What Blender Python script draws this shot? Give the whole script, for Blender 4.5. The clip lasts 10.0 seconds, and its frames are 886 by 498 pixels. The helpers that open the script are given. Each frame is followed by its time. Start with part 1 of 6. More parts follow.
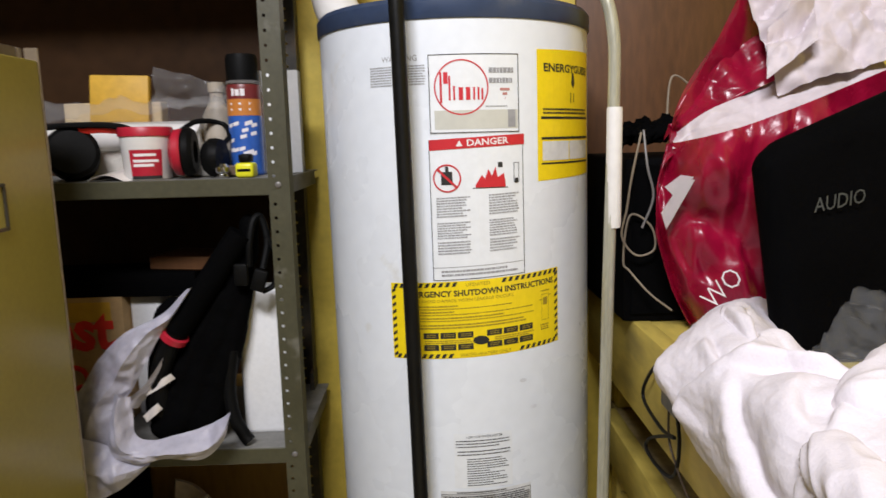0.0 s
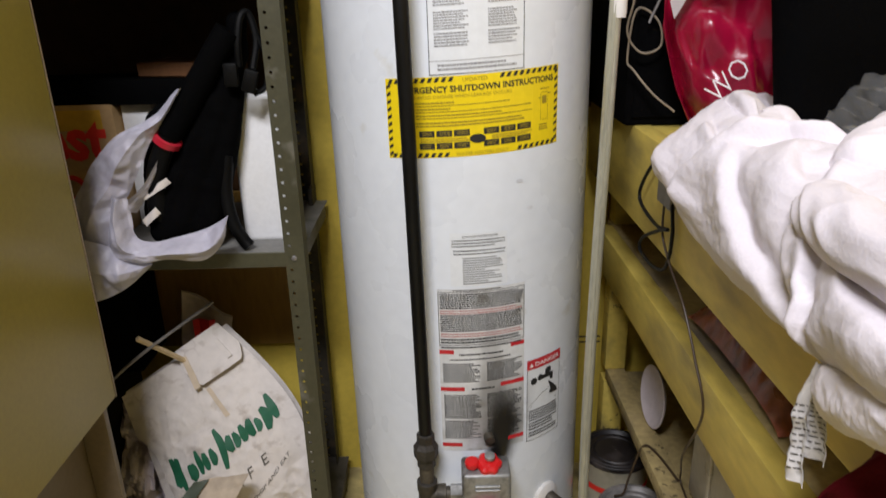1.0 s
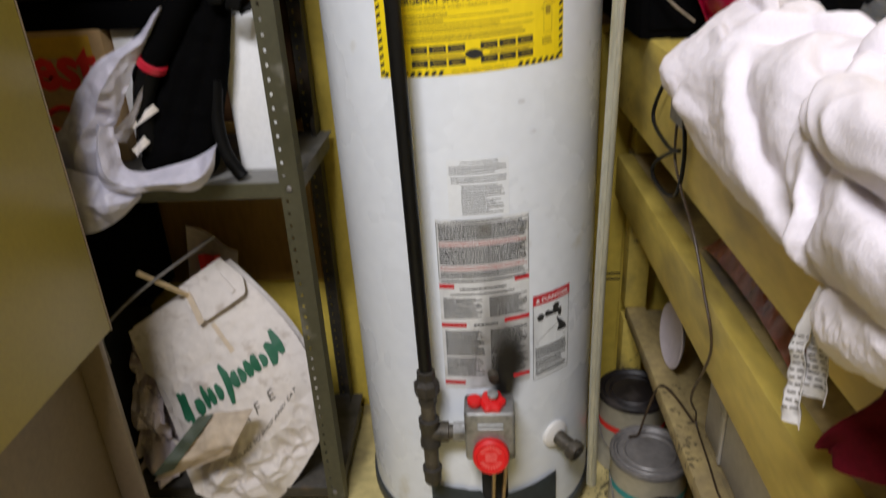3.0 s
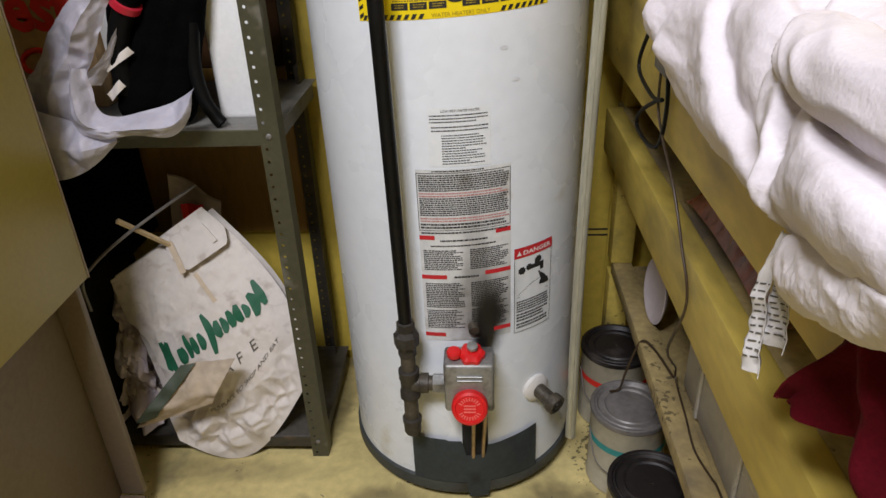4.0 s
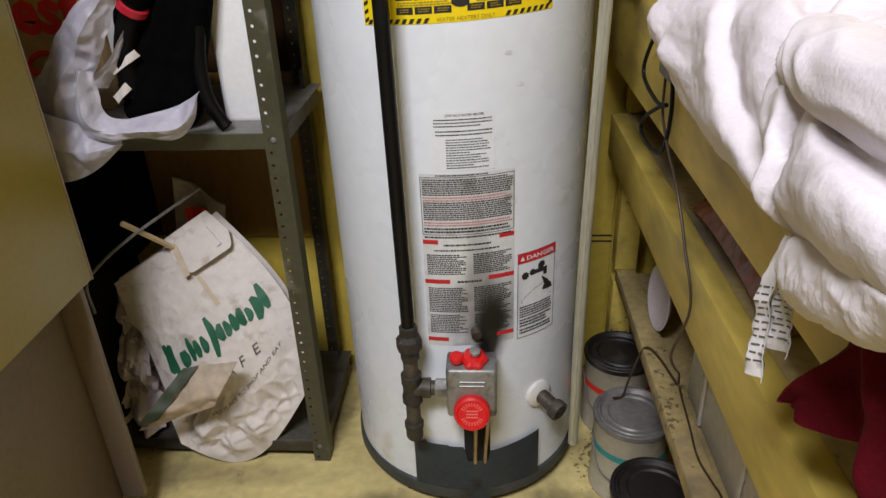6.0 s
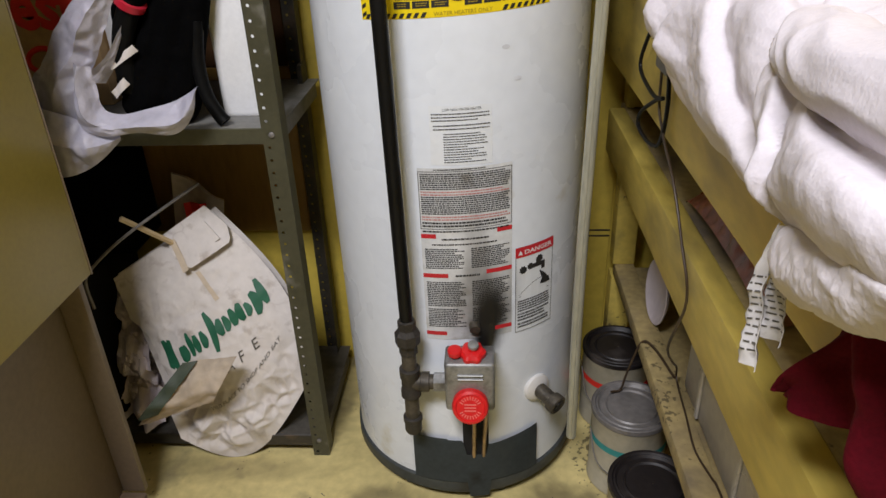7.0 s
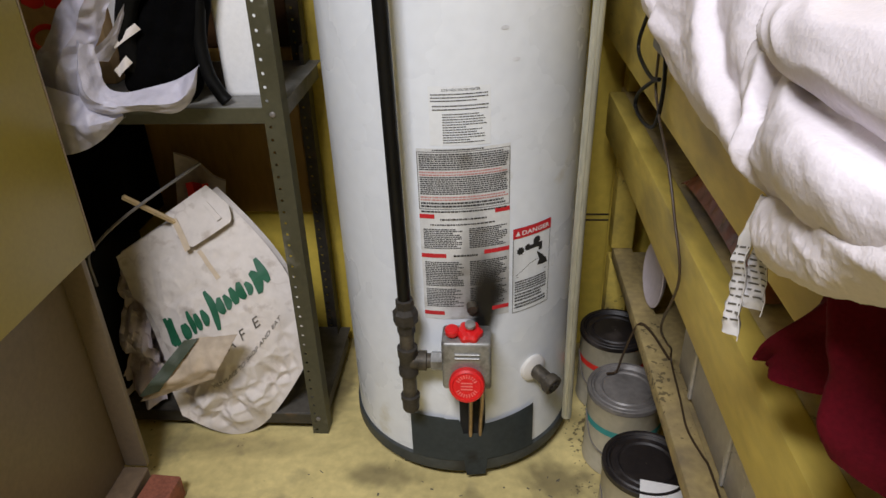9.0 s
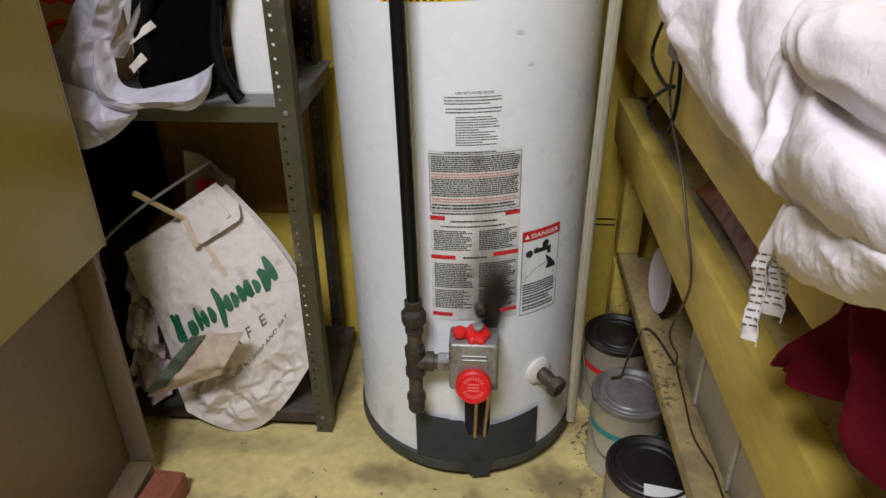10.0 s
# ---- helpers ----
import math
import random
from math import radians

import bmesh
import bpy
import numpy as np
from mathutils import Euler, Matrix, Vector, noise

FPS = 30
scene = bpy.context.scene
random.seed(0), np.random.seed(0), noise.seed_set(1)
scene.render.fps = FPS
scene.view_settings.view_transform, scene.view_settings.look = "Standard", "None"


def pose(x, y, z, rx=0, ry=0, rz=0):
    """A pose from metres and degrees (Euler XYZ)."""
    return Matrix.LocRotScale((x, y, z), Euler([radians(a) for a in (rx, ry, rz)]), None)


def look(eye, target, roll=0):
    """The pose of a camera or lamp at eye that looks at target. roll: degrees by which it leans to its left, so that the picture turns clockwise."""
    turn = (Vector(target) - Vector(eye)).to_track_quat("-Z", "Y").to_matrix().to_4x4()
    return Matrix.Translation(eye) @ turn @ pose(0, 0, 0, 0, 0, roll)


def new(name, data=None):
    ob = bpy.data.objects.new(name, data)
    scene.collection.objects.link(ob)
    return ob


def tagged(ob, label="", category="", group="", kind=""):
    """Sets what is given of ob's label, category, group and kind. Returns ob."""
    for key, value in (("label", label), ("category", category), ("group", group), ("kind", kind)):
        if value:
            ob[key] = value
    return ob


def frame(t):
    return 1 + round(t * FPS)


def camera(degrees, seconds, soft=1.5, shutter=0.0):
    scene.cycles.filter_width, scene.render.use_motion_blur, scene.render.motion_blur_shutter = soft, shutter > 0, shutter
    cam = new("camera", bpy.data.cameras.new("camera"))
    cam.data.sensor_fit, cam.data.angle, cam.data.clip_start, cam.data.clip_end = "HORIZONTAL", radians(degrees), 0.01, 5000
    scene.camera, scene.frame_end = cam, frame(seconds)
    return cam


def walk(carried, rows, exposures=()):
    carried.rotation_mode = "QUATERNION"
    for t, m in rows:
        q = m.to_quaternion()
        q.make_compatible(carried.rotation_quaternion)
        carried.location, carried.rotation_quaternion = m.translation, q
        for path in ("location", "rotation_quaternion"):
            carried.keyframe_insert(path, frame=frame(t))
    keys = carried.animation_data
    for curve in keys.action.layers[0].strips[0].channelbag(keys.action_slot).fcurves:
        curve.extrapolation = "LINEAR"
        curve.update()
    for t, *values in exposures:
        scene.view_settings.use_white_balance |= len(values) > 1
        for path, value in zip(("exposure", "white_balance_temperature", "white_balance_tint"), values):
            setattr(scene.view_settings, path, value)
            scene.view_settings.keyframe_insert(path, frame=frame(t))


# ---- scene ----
cam = camera(65.03, 10.0, shutter=0.4)
PATH = [
    (0.0, pose(-0.059, -1.390, 1.393, 80.96, 1.45, -1.05)),
    (0.2, pose(-0.046, -1.403, 1.396, 81.17, 1.84, 0.44)),
    (0.5, pose(-0.067, -1.391, 1.350, 77.23, 0.67, -0.50)),
    (1.0, pose(-0.049, -1.399, 1.290, 69.40, 1.33, -0.73)),
    (1.5, pose(-0.028, -1.397, 1.278, 68.28, 1.78, -1.29)),
    (2.0, pose(0.006, -1.374, 1.270, 68.05, 2.19, -0.11)),
    (2.5, pose(0.020, -1.353, 1.267, 67.79, 3.29, 1.42)),
    (3.0, pose(0.024, -1.340, 1.237, 64.89, 2.78, 2.35)),
    (3.2, pose(0.033, -1.329, 1.220, 60.58, 2.33, 2.31)),
    (4.5, pose(0.058, -1.331, 1.217, 62.46, 1.74, 2.88)),
    (5.0, pose(0.060, -1.328, 1.215, 63.10, 1.00, 3.16)),
    (5.5, pose(0.056, -1.329, 1.214, 62.52, 1.66, 3.29)),
    (7.0, pose(0.059, -1.337, 1.211, 61.78, 1.90, 3.02)),
    (7.5, pose(0.066, -1.340, 1.210, 61.47, 2.23, 3.41)),
    (8.0, pose(0.067, -1.350, 1.210, 61.19, 1.88, 3.64)),
    (8.5, pose(0.063, -1.352, 1.207, 61.02, 1.37, 3.48)),
    (9.0, pose(0.069, -1.355, 1.204, 60.83, 1.51, 3.54)),
    (9.5, pose(0.067, -1.360, 1.204, 60.61, 1.34, 3.08)),
    (10.0, pose(0.049, -1.363, 1.208, 60.97, 0.50, 3.95)),
]
walk(cam, PATH)

# ---- world, light, exposure ----
world = bpy.data.worlds.new("room_ambient")
scene.world = world
world.use_nodes = True
world.node_tree.nodes["Background"].inputs[0].default_value = (0.9, 0.92, 1.0, 1)
world.node_tree.nodes["Background"].inputs[1].default_value = 0.05
scene.view_settings.exposure = 0.0


def area_lamp(name, eye, target, sx, sy, watts, color):
    d = bpy.data.lights.new(name, "AREA")
    d.shape, d.size, d.size_y, d.energy, d.color = "RECTANGLE", sx, sy, watts, color
    ob = new(name, d)
    ob.matrix_world = look(eye, target)
    return ob


# the store room's ceiling tube, behind and above the camera
area_lamp("ceiling_tube_light", (-0.42, -2.20, 3.00), (-0.05, -0.9, 0.7), 0.95, 0.35, 90, (0.925, 0.92, 0.985))


# ---- materials ----
def mat(name, color, rough=0.6, metal=0.0, var=0.12, scale=6.0, fine=60.0, bump=0.15, dist=0.002,
        dirt=None, dirt_amount=0.0, dirt_scale=3.0, trans=0.0, alpha=1.0, rand=0.0, spec=0.5, sheen=0.0, stretch=None, speck=0.0):
    """A painted, cloth or metal surface: broad and fine variation, dirt patches, relief."""
    m = bpy.data.materials.new(name)
    m.use_nodes = True
    nt = m.node_tree
    n, l = nt.nodes, nt.links
    b = n["Principled BSDF"]
    b.inputs["Roughness"].default_value = rough
    b.inputs["Metallic"].default_value = metal
    b.inputs["Transmission Weight"].default_value = trans
    b.inputs["Alpha"].default_value = alpha
    b.inputs["Specular IOR Level"].default_value = spec
    b.inputs["Sheen Weight"].default_value = sheen
    co = n.new("ShaderNodeTexCoord")
    vec = co.outputs["Object"]
    if stretch:
        mp = n.new("ShaderNodeMapping")
        mp.inputs["Scale"].default_value = stretch
        l.new(vec, mp.inputs["Vector"])
        vec = mp.outputs["Vector"]

    def tex(s, detail=4.0):
        t = n.new("ShaderNodeTexNoise")
        t.inputs["Scale"].default_value = s
        t.inputs["Detail"].default_value = detail
        l.new(vec, t.inputs["Vector"])
        return t.outputs["Fac"]

    big, small = tex(scale), tex(fine)
    add = n.new("ShaderNodeMath")
    add.operation = "ADD"
    l.new(big, add.inputs[0]), l.new(small, add.inputs[1])
    rng = n.new("ShaderNodeMapRange")
    rng.inputs["From Min"].default_value, rng.inputs["From Max"].default_value = 0.7, 1.3
    rng.inputs["To Min"].default_value, rng.inputs["To Max"].default_value = 1 - var, 1 + var
    l.new(add.outputs[0], rng.inputs["Value"])
    val = rng.outputs["Result"]
    if rand:
        oi = n.new("ShaderNodeObjectInfo")
        r2 = n.new("ShaderNodeMapRange")
        r2.inputs["To Min"].default_value, r2.inputs["To Max"].default_value = 1 - rand, 1 + rand
        l.new(oi.outputs["Random"], r2.inputs["Value"])
        mu = n.new("ShaderNodeMath")
        mu.operation = "MULTIPLY"
        l.new(val, mu.inputs[0]), l.new(r2.outputs["Result"], mu.inputs[1])
        val = mu.outputs[0]
    mul = n.new("ShaderNodeVectorMath")
    mul.operation = "SCALE"
    mul.inputs[0].default_value = color
    l.new(val, mul.inputs["Scale"])
    col = mul.outputs["Vector"]
    if dirt:
        d = tex(dirt_scale, 8.0)
        dr = n.new("ShaderNodeMapRange")
        dr.inputs["From Min"].default_value = 0.66 - 0.3 * dirt_amount
        dr.inputs["From Max"].default_value = 0.80 - 0.2 * dirt_amount
        l.new(d, dr.inputs["Value"])
        mx = n.new("ShaderNodeMix")
        mx.data_type = "RGBA"
        mx.inputs["B"].default_value = (*dirt, 1)
        l.new(dr.outputs["Result"], mx.inputs["Factor"]), l.new(col, mx.inputs["A"])
        col = mx.outputs["Result"]
    if speck:
        s1, s2 = tex(85.0, 3.0), tex(4.5, 2.0)
        sm = n.new("ShaderNodeMath")
        sm.operation = "MULTIPLY"
        l.new(s1, sm.inputs[0]), l.new(s2, sm.inputs[1])
        sr = n.new("ShaderNodeMapRange")
        sr.inputs["From Min"].default_value, sr.inputs["From Max"].default_value = 0.372, 0.40
        sr.inputs["To Max"].default_value = speck
        l.new(sm.outputs[0], sr.inputs["Value"])
        ms = n.new("ShaderNodeMix")
        ms.data_type = "RGBA"
        ms.inputs["B"].default_value = (0.045, 0.035, 0.02, 1)
        l.new(sr.outputs["Result"], ms.inputs["Factor"]), l.new(col, ms.inputs["A"])
        col = ms.outputs["Result"]
    l.new(col, b.inputs["Base Color"])
    rr = n.new("ShaderNodeMapRange")
    rr.inputs["To Min"].default_value, rr.inputs["To Max"].default_value = max(0.03, rough - 0.12), min(1.0, rough + 0.12)
    l.new(big, rr.inputs["Value"])
    l.new(rr.outputs["Result"], b.inputs["Roughness"])
    if bump:
        bp = n.new("ShaderNodeBump")
        bp.inputs["Strength"].default_value = bump
        bp.inputs["Distance"].default_value = dist
        l.new(add.outputs[0], bp.inputs["Height"])
        l.new(bp.outputs["Normal"], b.inputs["Normal"])
    return m


def sooty(m, centre, radius, color=(0.012, 0.011, 0.01), power=1.0):
    """Adds a dark patch with a ragged rim: smoke stains on the heater's shell, darker patches on the floor."""
    nt = m.node_tree
    n, l = nt.nodes, nt.links
    b = n["Principled BSDF"]
    old = b.inputs["Base Color"].links[0].from_socket
    co = n.new("ShaderNodeTexCoord")
    mp = n.new("ShaderNodeMapping")
    mp.vector_type = "TEXTURE"
    mp.inputs["Location"].default_value = centre
    mp.inputs["Scale"].default_value = radius
    l.new(co.outputs["Object"], mp.inputs["Vector"])
    ln = n.new("ShaderNodeVectorMath")
    ln.operation = "LENGTH"
    l.new(mp.outputs["Vector"], ln.inputs[0])
    nz = n.new("ShaderNodeTexNoise")
    nz.inputs["Scale"].default_value, nz.inputs["Detail"].default_value = 22.0, 6.0
    st = n.new("ShaderNodeMapping")
    st.inputs["Scale"].default_value = (1, 1, 0.35)
    l.new(co.outputs["Object"], st.inputs["Vector"]), l.new(st.outputs["Vector"], nz.inputs["Vector"])
    sub = n.new("ShaderNodeMath")
    sub.operation = "MULTIPLY_ADD"
    sub.inputs[1].default_value = 0.9
    l.new(nz.outputs["Fac"], sub.inputs[0]), l.new(ln.outputs["Value"], sub.inputs[2])
    rg = n.new("ShaderNodeMapRange")
    rg.interpolation_type = "SMOOTHSTEP"
    rg.inputs["From Min"].default_value, rg.inputs["From Max"].default_value = 0.75, 1.5
    rg.inputs["To Min"].default_value, rg.inputs["To Max"].default_value = power, 0.0
    l.new(sub.outputs[0], rg.inputs["Value"])
    mx = n.new("ShaderNodeMix")
    mx.data_type = "RGBA"
    mx.inputs["B"].default_value = (*color, 1)
    l.new(rg.outputs["Result"], mx.inputs["Factor"]), l.new(old, mx.inputs["A"])
    l.new(mx.outputs["Result"], b.inputs["Base Color"])
    return m


M_FLOOR = mat("floor_paint", (0.65, 0.54, 0.235), 0.5, var=0.16, scale=5, fine=45, bump=0.25, dirt=(0.20, 0.17, 0.10), dirt_amount=0.35, dirt_scale=7, speck=0.75)
# brownish darker patches at the feet of heater, shelf unit, cans and locker
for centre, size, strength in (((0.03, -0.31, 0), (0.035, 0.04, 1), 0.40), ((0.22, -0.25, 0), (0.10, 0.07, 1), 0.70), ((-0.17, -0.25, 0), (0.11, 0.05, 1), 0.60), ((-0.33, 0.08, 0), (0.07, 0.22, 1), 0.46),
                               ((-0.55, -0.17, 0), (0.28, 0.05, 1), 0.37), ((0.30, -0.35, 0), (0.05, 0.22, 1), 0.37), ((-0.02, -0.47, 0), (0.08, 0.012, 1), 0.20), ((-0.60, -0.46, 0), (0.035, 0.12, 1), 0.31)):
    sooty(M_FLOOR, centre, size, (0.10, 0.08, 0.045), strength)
M_WALL = mat("yellow_wall_paint", (0.62, 0.47, 0.075), 0.55, var=0.12, scale=4, fine=50, bump=0.2, dirt=(0.16, 0.12, 0.05), dirt_amount=0.15, dirt_scale=5)
M_PLAIN = mat("unseen_room_paint", (0.12, 0.11, 0.10), 0.8, var=0.1, scale=2, fine=40)
M_CEIL = mat("unseen_ceiling_paint", (0.25, 0.25, 0.25), 0.85, var=0.06, scale=2, fine=40)
M_PLY = mat("brown_hardboard", (0.115, 0.050, 0.019), 0.5, var=0.25, scale=3, fine=30, stretch=(3, 1, 0.7))
M_WOOD = mat("yellow_painted_wood", (0.60, 0.46, 0.10), 0.5, var=0.16, scale=5, fine=60, bump=0.35, stretch=(1, 0.35, 1), dirt=(0.11, 0.085, 0.05), dirt_amount=0.35, dirt_scale=6, speck=0.7)
M_WOOD_DIRTY = mat("dusty_board_top", (0.44, 0.34, 0.15), 0.7, var=0.25, scale=6, fine=70, bump=0.4, dirt=(0.15, 0.12, 0.085), dirt_amount=0.65, dirt_scale=6, speck=0.7)
M_SHELF = mat("olive_grey_enamel", (0.060, 0.057, 0.033), 0.45, var=0.18, scale=8, fine=90, bump=0.12, dirt=(0.2, 0.19, 0.16), dirt_amount=0.1, dirt_scale=12)
M_SHELF_TOP = mat("dusty_shelf_enamel", (0.19, 0.185, 0.17), 0.6, var=0.2, scale=9, fine=90, bump=0.2, dirt=(0.09, 0.085, 0.07), dirt_amount=0.4, dirt_scale=9)
M_RUST = mat("dark_rusty_enamel", (0.034, 0.029, 0.020), 0.6, var=0.35, scale=10, fine=80, bump=0.3, dirt=(0.11, 0.07, 0.035), dirt_amount=0.4, dirt_scale=16)
M_LOCKER = mat("olive_locker_enamel", (0.34, 0.28, 0.062), 0.36, var=0.07, scale=3, fine=120, bump=0.08, dist=0.001)
M_LOCKER_BROWN = mat("brown_locker_enamel", (0.185, 0.145, 0.10), 0.42, var=0.12, scale=3, fine=90, bump=0.1)
M_JACKET = sooty(sooty(mat("white_heater_enamel", (0.77, 0.81, 0.865), 0.28, var=0.035, scale=5, fine=40, bump=0.05, dirt=(0.55, 0.52, 0.42), dirt_amount=0.05, dirt_scale=9),
                       (0.062, -0.25, 0.455), (0.048, 0.2, 0.09)), (0.035, -0.25, 0.245), (0.044, 0.2, 0.085))
M_LABEL = sooty(sooty(sooty(mat("white_label_film", (0.77, 0.80, 0.83), 0.4, var=0.04, scale=20, fine=90, bump=0.05), (0.050, -0.25, 0.505), (0.085, 0.2, 0.13), (0.10, 0.095, 0.085), 0.55), (0.040, -0.25, 0.60), (0.03, 0.2, 0.16), (0.16, 0.15, 0.14), 0.35), (0.066, -0.25, 0.470), (0.042, 0.2, 0.098))
M_LABEL_GREY = sooty(sooty(sooty(mat("grey_label_film", (0.66, 0.67, 0.67), 0.45, var=0.1, scale=14, fine=90, bump=0.05, dirt=(0.35, 0.33, 0.28), dirt_amount=0.3, dirt_scale=20), (0.050, -0.25, 0.505), (0.085, 0.2, 0.13), (0.10, 0.095, 0.085), 0.55), (0.040, -0.25, 0.60), (0.03, 0.2, 0.16), (0.16, 0.15, 0.14), 0.35), (0.066, -0.25, 0.470), (0.042, 0.2, 0.098))
M_YELLOW = mat("yellow_label_film", (0.86, 0.65, 0.010), 0.38, var=0.05, scale=12, fine=90, bump=0.06)
M_INK = sooty(mat("black_ink", (0.02, 0.02, 0.02), 0.5, var=0.1, bump=0.0), (0.066, -0.25, 0.470), (0.042, 0.2, 0.098))
M_INK_GREY = mat("grey_ink", (0.30, 0.30, 0.31), 0.5, var=0.15, bump=0.0)
M_INK_OLIVE = mat("faded_ink_on_yellow", (0.33, 0.24, 0.02), 0.5, var=0.15, bump=0.0)
M_INK_RED = mat("red_ink", (0.55, 0.02, 0.03), 0.45, var=0.08, bump=0.0)
M_INK_PINK = mat("pale_red_ink", (0.50, 0.22, 0.20), 0.5, var=0.1, bump=0.0)
M_BLUECAP = mat("dark_blue_enamel", (0.035, 0.055, 0.11), 0.35, var=0.12, scale=9, fine=60, bump=0.05, dirt=(0.2, 0.2, 0.2), dirt_amount=0.05)
M_SKIRT = mat("slate_steel_paint", (0.070, 0.088, 0.098), 0.45, var=0.18, scale=12, fine=80, bump=0.1, dirt=(0.03, 0.025, 0.02), dirt_amount=0.2, dirt_scale=14)
M_BASE = mat("dark_base_paint", (0.05, 0.058, 0.06), 0.6, var=0.25, scale=12, fine=80, bump=0.2, dirt=(0.02, 0.018, 0.015), dirt_amount=0.4, dirt_scale=12)
M_BLACKPIPE = mat("black_iron_pipe", (0.005, 0.005, 0.005), 0.42, var=0.3, scale=14, fine=120, bump=0.15, spec=0.25)
M_IRON = mat("weathered_iron_fitting", (0.085, 0.073, 0.055), 0.55, metal=0.35, var=0.35, scale=30, fine=150, bump=0.4, dirt=(0.03, 0.026, 0.02), dirt_amount=0.4, dirt_scale=25)
M_IRON_DARK = mat("dark_iron_fitting", (0.042, 0.037, 0.031), 0.55, metal=0.3, var=0.35, scale=30, fine=150, bump=0.4)
M_CAST = mat("cast_aluminium", (0.30, 0.30, 0.29), 0.45, metal=0.5, var=0.18, scale=25, fine=150, bump=0.25, dirt=(0.06, 0.05, 0.04), dirt_amount=0.35, dirt_scale=22)
M_REDKNOB = mat("red_plastic", (0.70, 0.016, 0.018), 0.33, var=0.08, scale=20, fine=90, bump=0.05)
M_GALV = mat("galvanised_tube", (0.44, 0.43, 0.34), 0.38, metal=0.3, var=0.2, scale=14, fine=90, bump=0.12, stretch=(3, 3, 0.4), dirt=(0.45, 0.40, 0.2), dirt_amount=0.2)
M_BRASS = mat("copper_tube", (0.42, 0.30, 0.18), 0.35, metal=0.8, var=0.2, scale=30)
M_TAPE = mat("white_tape", (0.75, 0.73, 0.70), 0.6, var=0.06)
M_PAPERBAG = mat("soiled_white_paper", (0.66, 0.61, 0.57), 0.75, var=0.07, scale=7, fine=60, bump=0.35, dirt=(0.42, 0.36, 0.31), dirt_amount=0.28, dirt_scale=26)


def creased(m, scale, dark, spread):
    """Adds darker fold lines: a warped net of cracks that shows in patches."""
    nt = m.node_tree
    n, l = nt.nodes, nt.links
    b = n["Principled BSDF"]
    old = b.inputs["Base Color"].links[0].from_socket
    co = n.new("ShaderNodeTexCoord")
    nz = n.new("ShaderNodeTexNoise")
    nz.inputs["Scale"].default_value, nz.inputs["Detail"].default_value = 9.0, 4.0
    l.new(co.outputs["Object"], nz.inputs["Vector"])
    add = n.new("ShaderNodeVectorMath")
    add.operation = "MULTIPLY_ADD"
    add.inputs[1].default_value = (0.12, 0.12, 0.12)
    l.new(nz.outputs["Color"], add.inputs[0]), l.new(co.outputs["Object"], add.inputs[2])
    vo = n.new("ShaderNodeTexVoronoi")
    vo.feature = "DISTANCE_TO_EDGE"
    vo.inputs["Scale"].default_value = scale
    l.new(add.outputs["Vector"], vo.inputs["Vector"])
    line = n.new("ShaderNodeMapRange")
    line.inputs["From Min"].default_value, line.inputs["From Max"].default_value = 0.0, 0.09
    line.inputs["To Min"].default_value, line.inputs["To Max"].default_value = 1.0, 0.0
    l.new(vo.outputs["Distance"], line.inputs["Value"])
    pn = n.new("ShaderNodeTexNoise")
    pn.inputs["Scale"].default_value, pn.inputs["Detail"].default_value = 5.0, 5.0
    l.new(co.outputs["Object"], pn.inputs["Vector"])
    mask = n.new("ShaderNodeMapRange")
    mask.inputs["From Min"].default_value, mask.inputs["From Max"].default_value = 0.62 - spread, 0.66
    l.new(pn.outputs["Fac"], mask.inputs["Value"])
    mu = n.new("ShaderNodeMath")
    mu.operation = "MULTIPLY"
    l.new(line.outputs["Result"], mu.inputs[0]), l.new(mask.outputs["Result"], mu.inputs[1])
    mx = n.new("ShaderNodeMix")
    mx.data_type = "RGBA"
    mx.inputs["B"].default_value = (*dark, 1)
    l.new(mu.outputs[0], mx.inputs["Factor"]), l.new(old, mx.inputs["A"])
    l.new(mx.outputs["Result"], b.inputs["Base Color"])
    return m


creased(M_PAPERBAG, 21.0, (0.50, 0.44, 0.40), 0.05)
M_PAPER_BROWN = mat("brown_kraft_paper", (0.44, 0.36, 0.27), 0.8, var=0.18, scale=8, fine=60, bump=0.3)
M_GREEN = mat("dark_green_print", (0.012, 0.11, 0.055), 0.6, var=0.15, scale=20, bump=0.0)
M_GREEN_DARK = mat("faded_green_print", (0.055, 0.07, 0.045), 0.65, var=0.2, scale=20, bump=0.0)
M_PRINT_BROWN = mat("dark_grey_print", (0.10, 0.09, 0.075), 0.6, var=0.2, bump=0.0)
# near-black brown that carries the shade at the back of the upper shelves
M_WALL_SHADE = mat("wall_shade_brown", (0.0372, 0.0175, 0.0068), 0.55, var=0.25, scale=3, fine=30, spec=0.1)
M_DIAL = mat("faded_dial_marks", (0.80, 0.16, 0.14), 0.4, var=0.05, bump=0.0)
M_PLASTIC = mat("translucent_white_plastic", (0.50, 0.485, 0.57), 0.42, var=0.10, scale=14, fine=60, bump=0.6, dist=0.004, alpha=0.88)
M_CLEAR = mat("clear_plastic_film", (0.45, 0.45, 0.45), 0.12, var=0.05, scale=14, fine=50, bump=0.6, dist=0.004, alpha=0.09)
M_BIN = mat("cloudy_clear_plastic", (0.62, 0.585, 0.52), 0.3, var=0.12, scale=8, fine=60, bump=0.2, trans=0.10)
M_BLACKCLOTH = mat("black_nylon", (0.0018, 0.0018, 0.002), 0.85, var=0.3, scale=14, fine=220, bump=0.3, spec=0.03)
M_BLACK = mat("black_vinyl", (0.002, 0.002, 0.0024), 0.75, spec=0.04, var=0.2, scale=12, fine=260, bump=0.35)
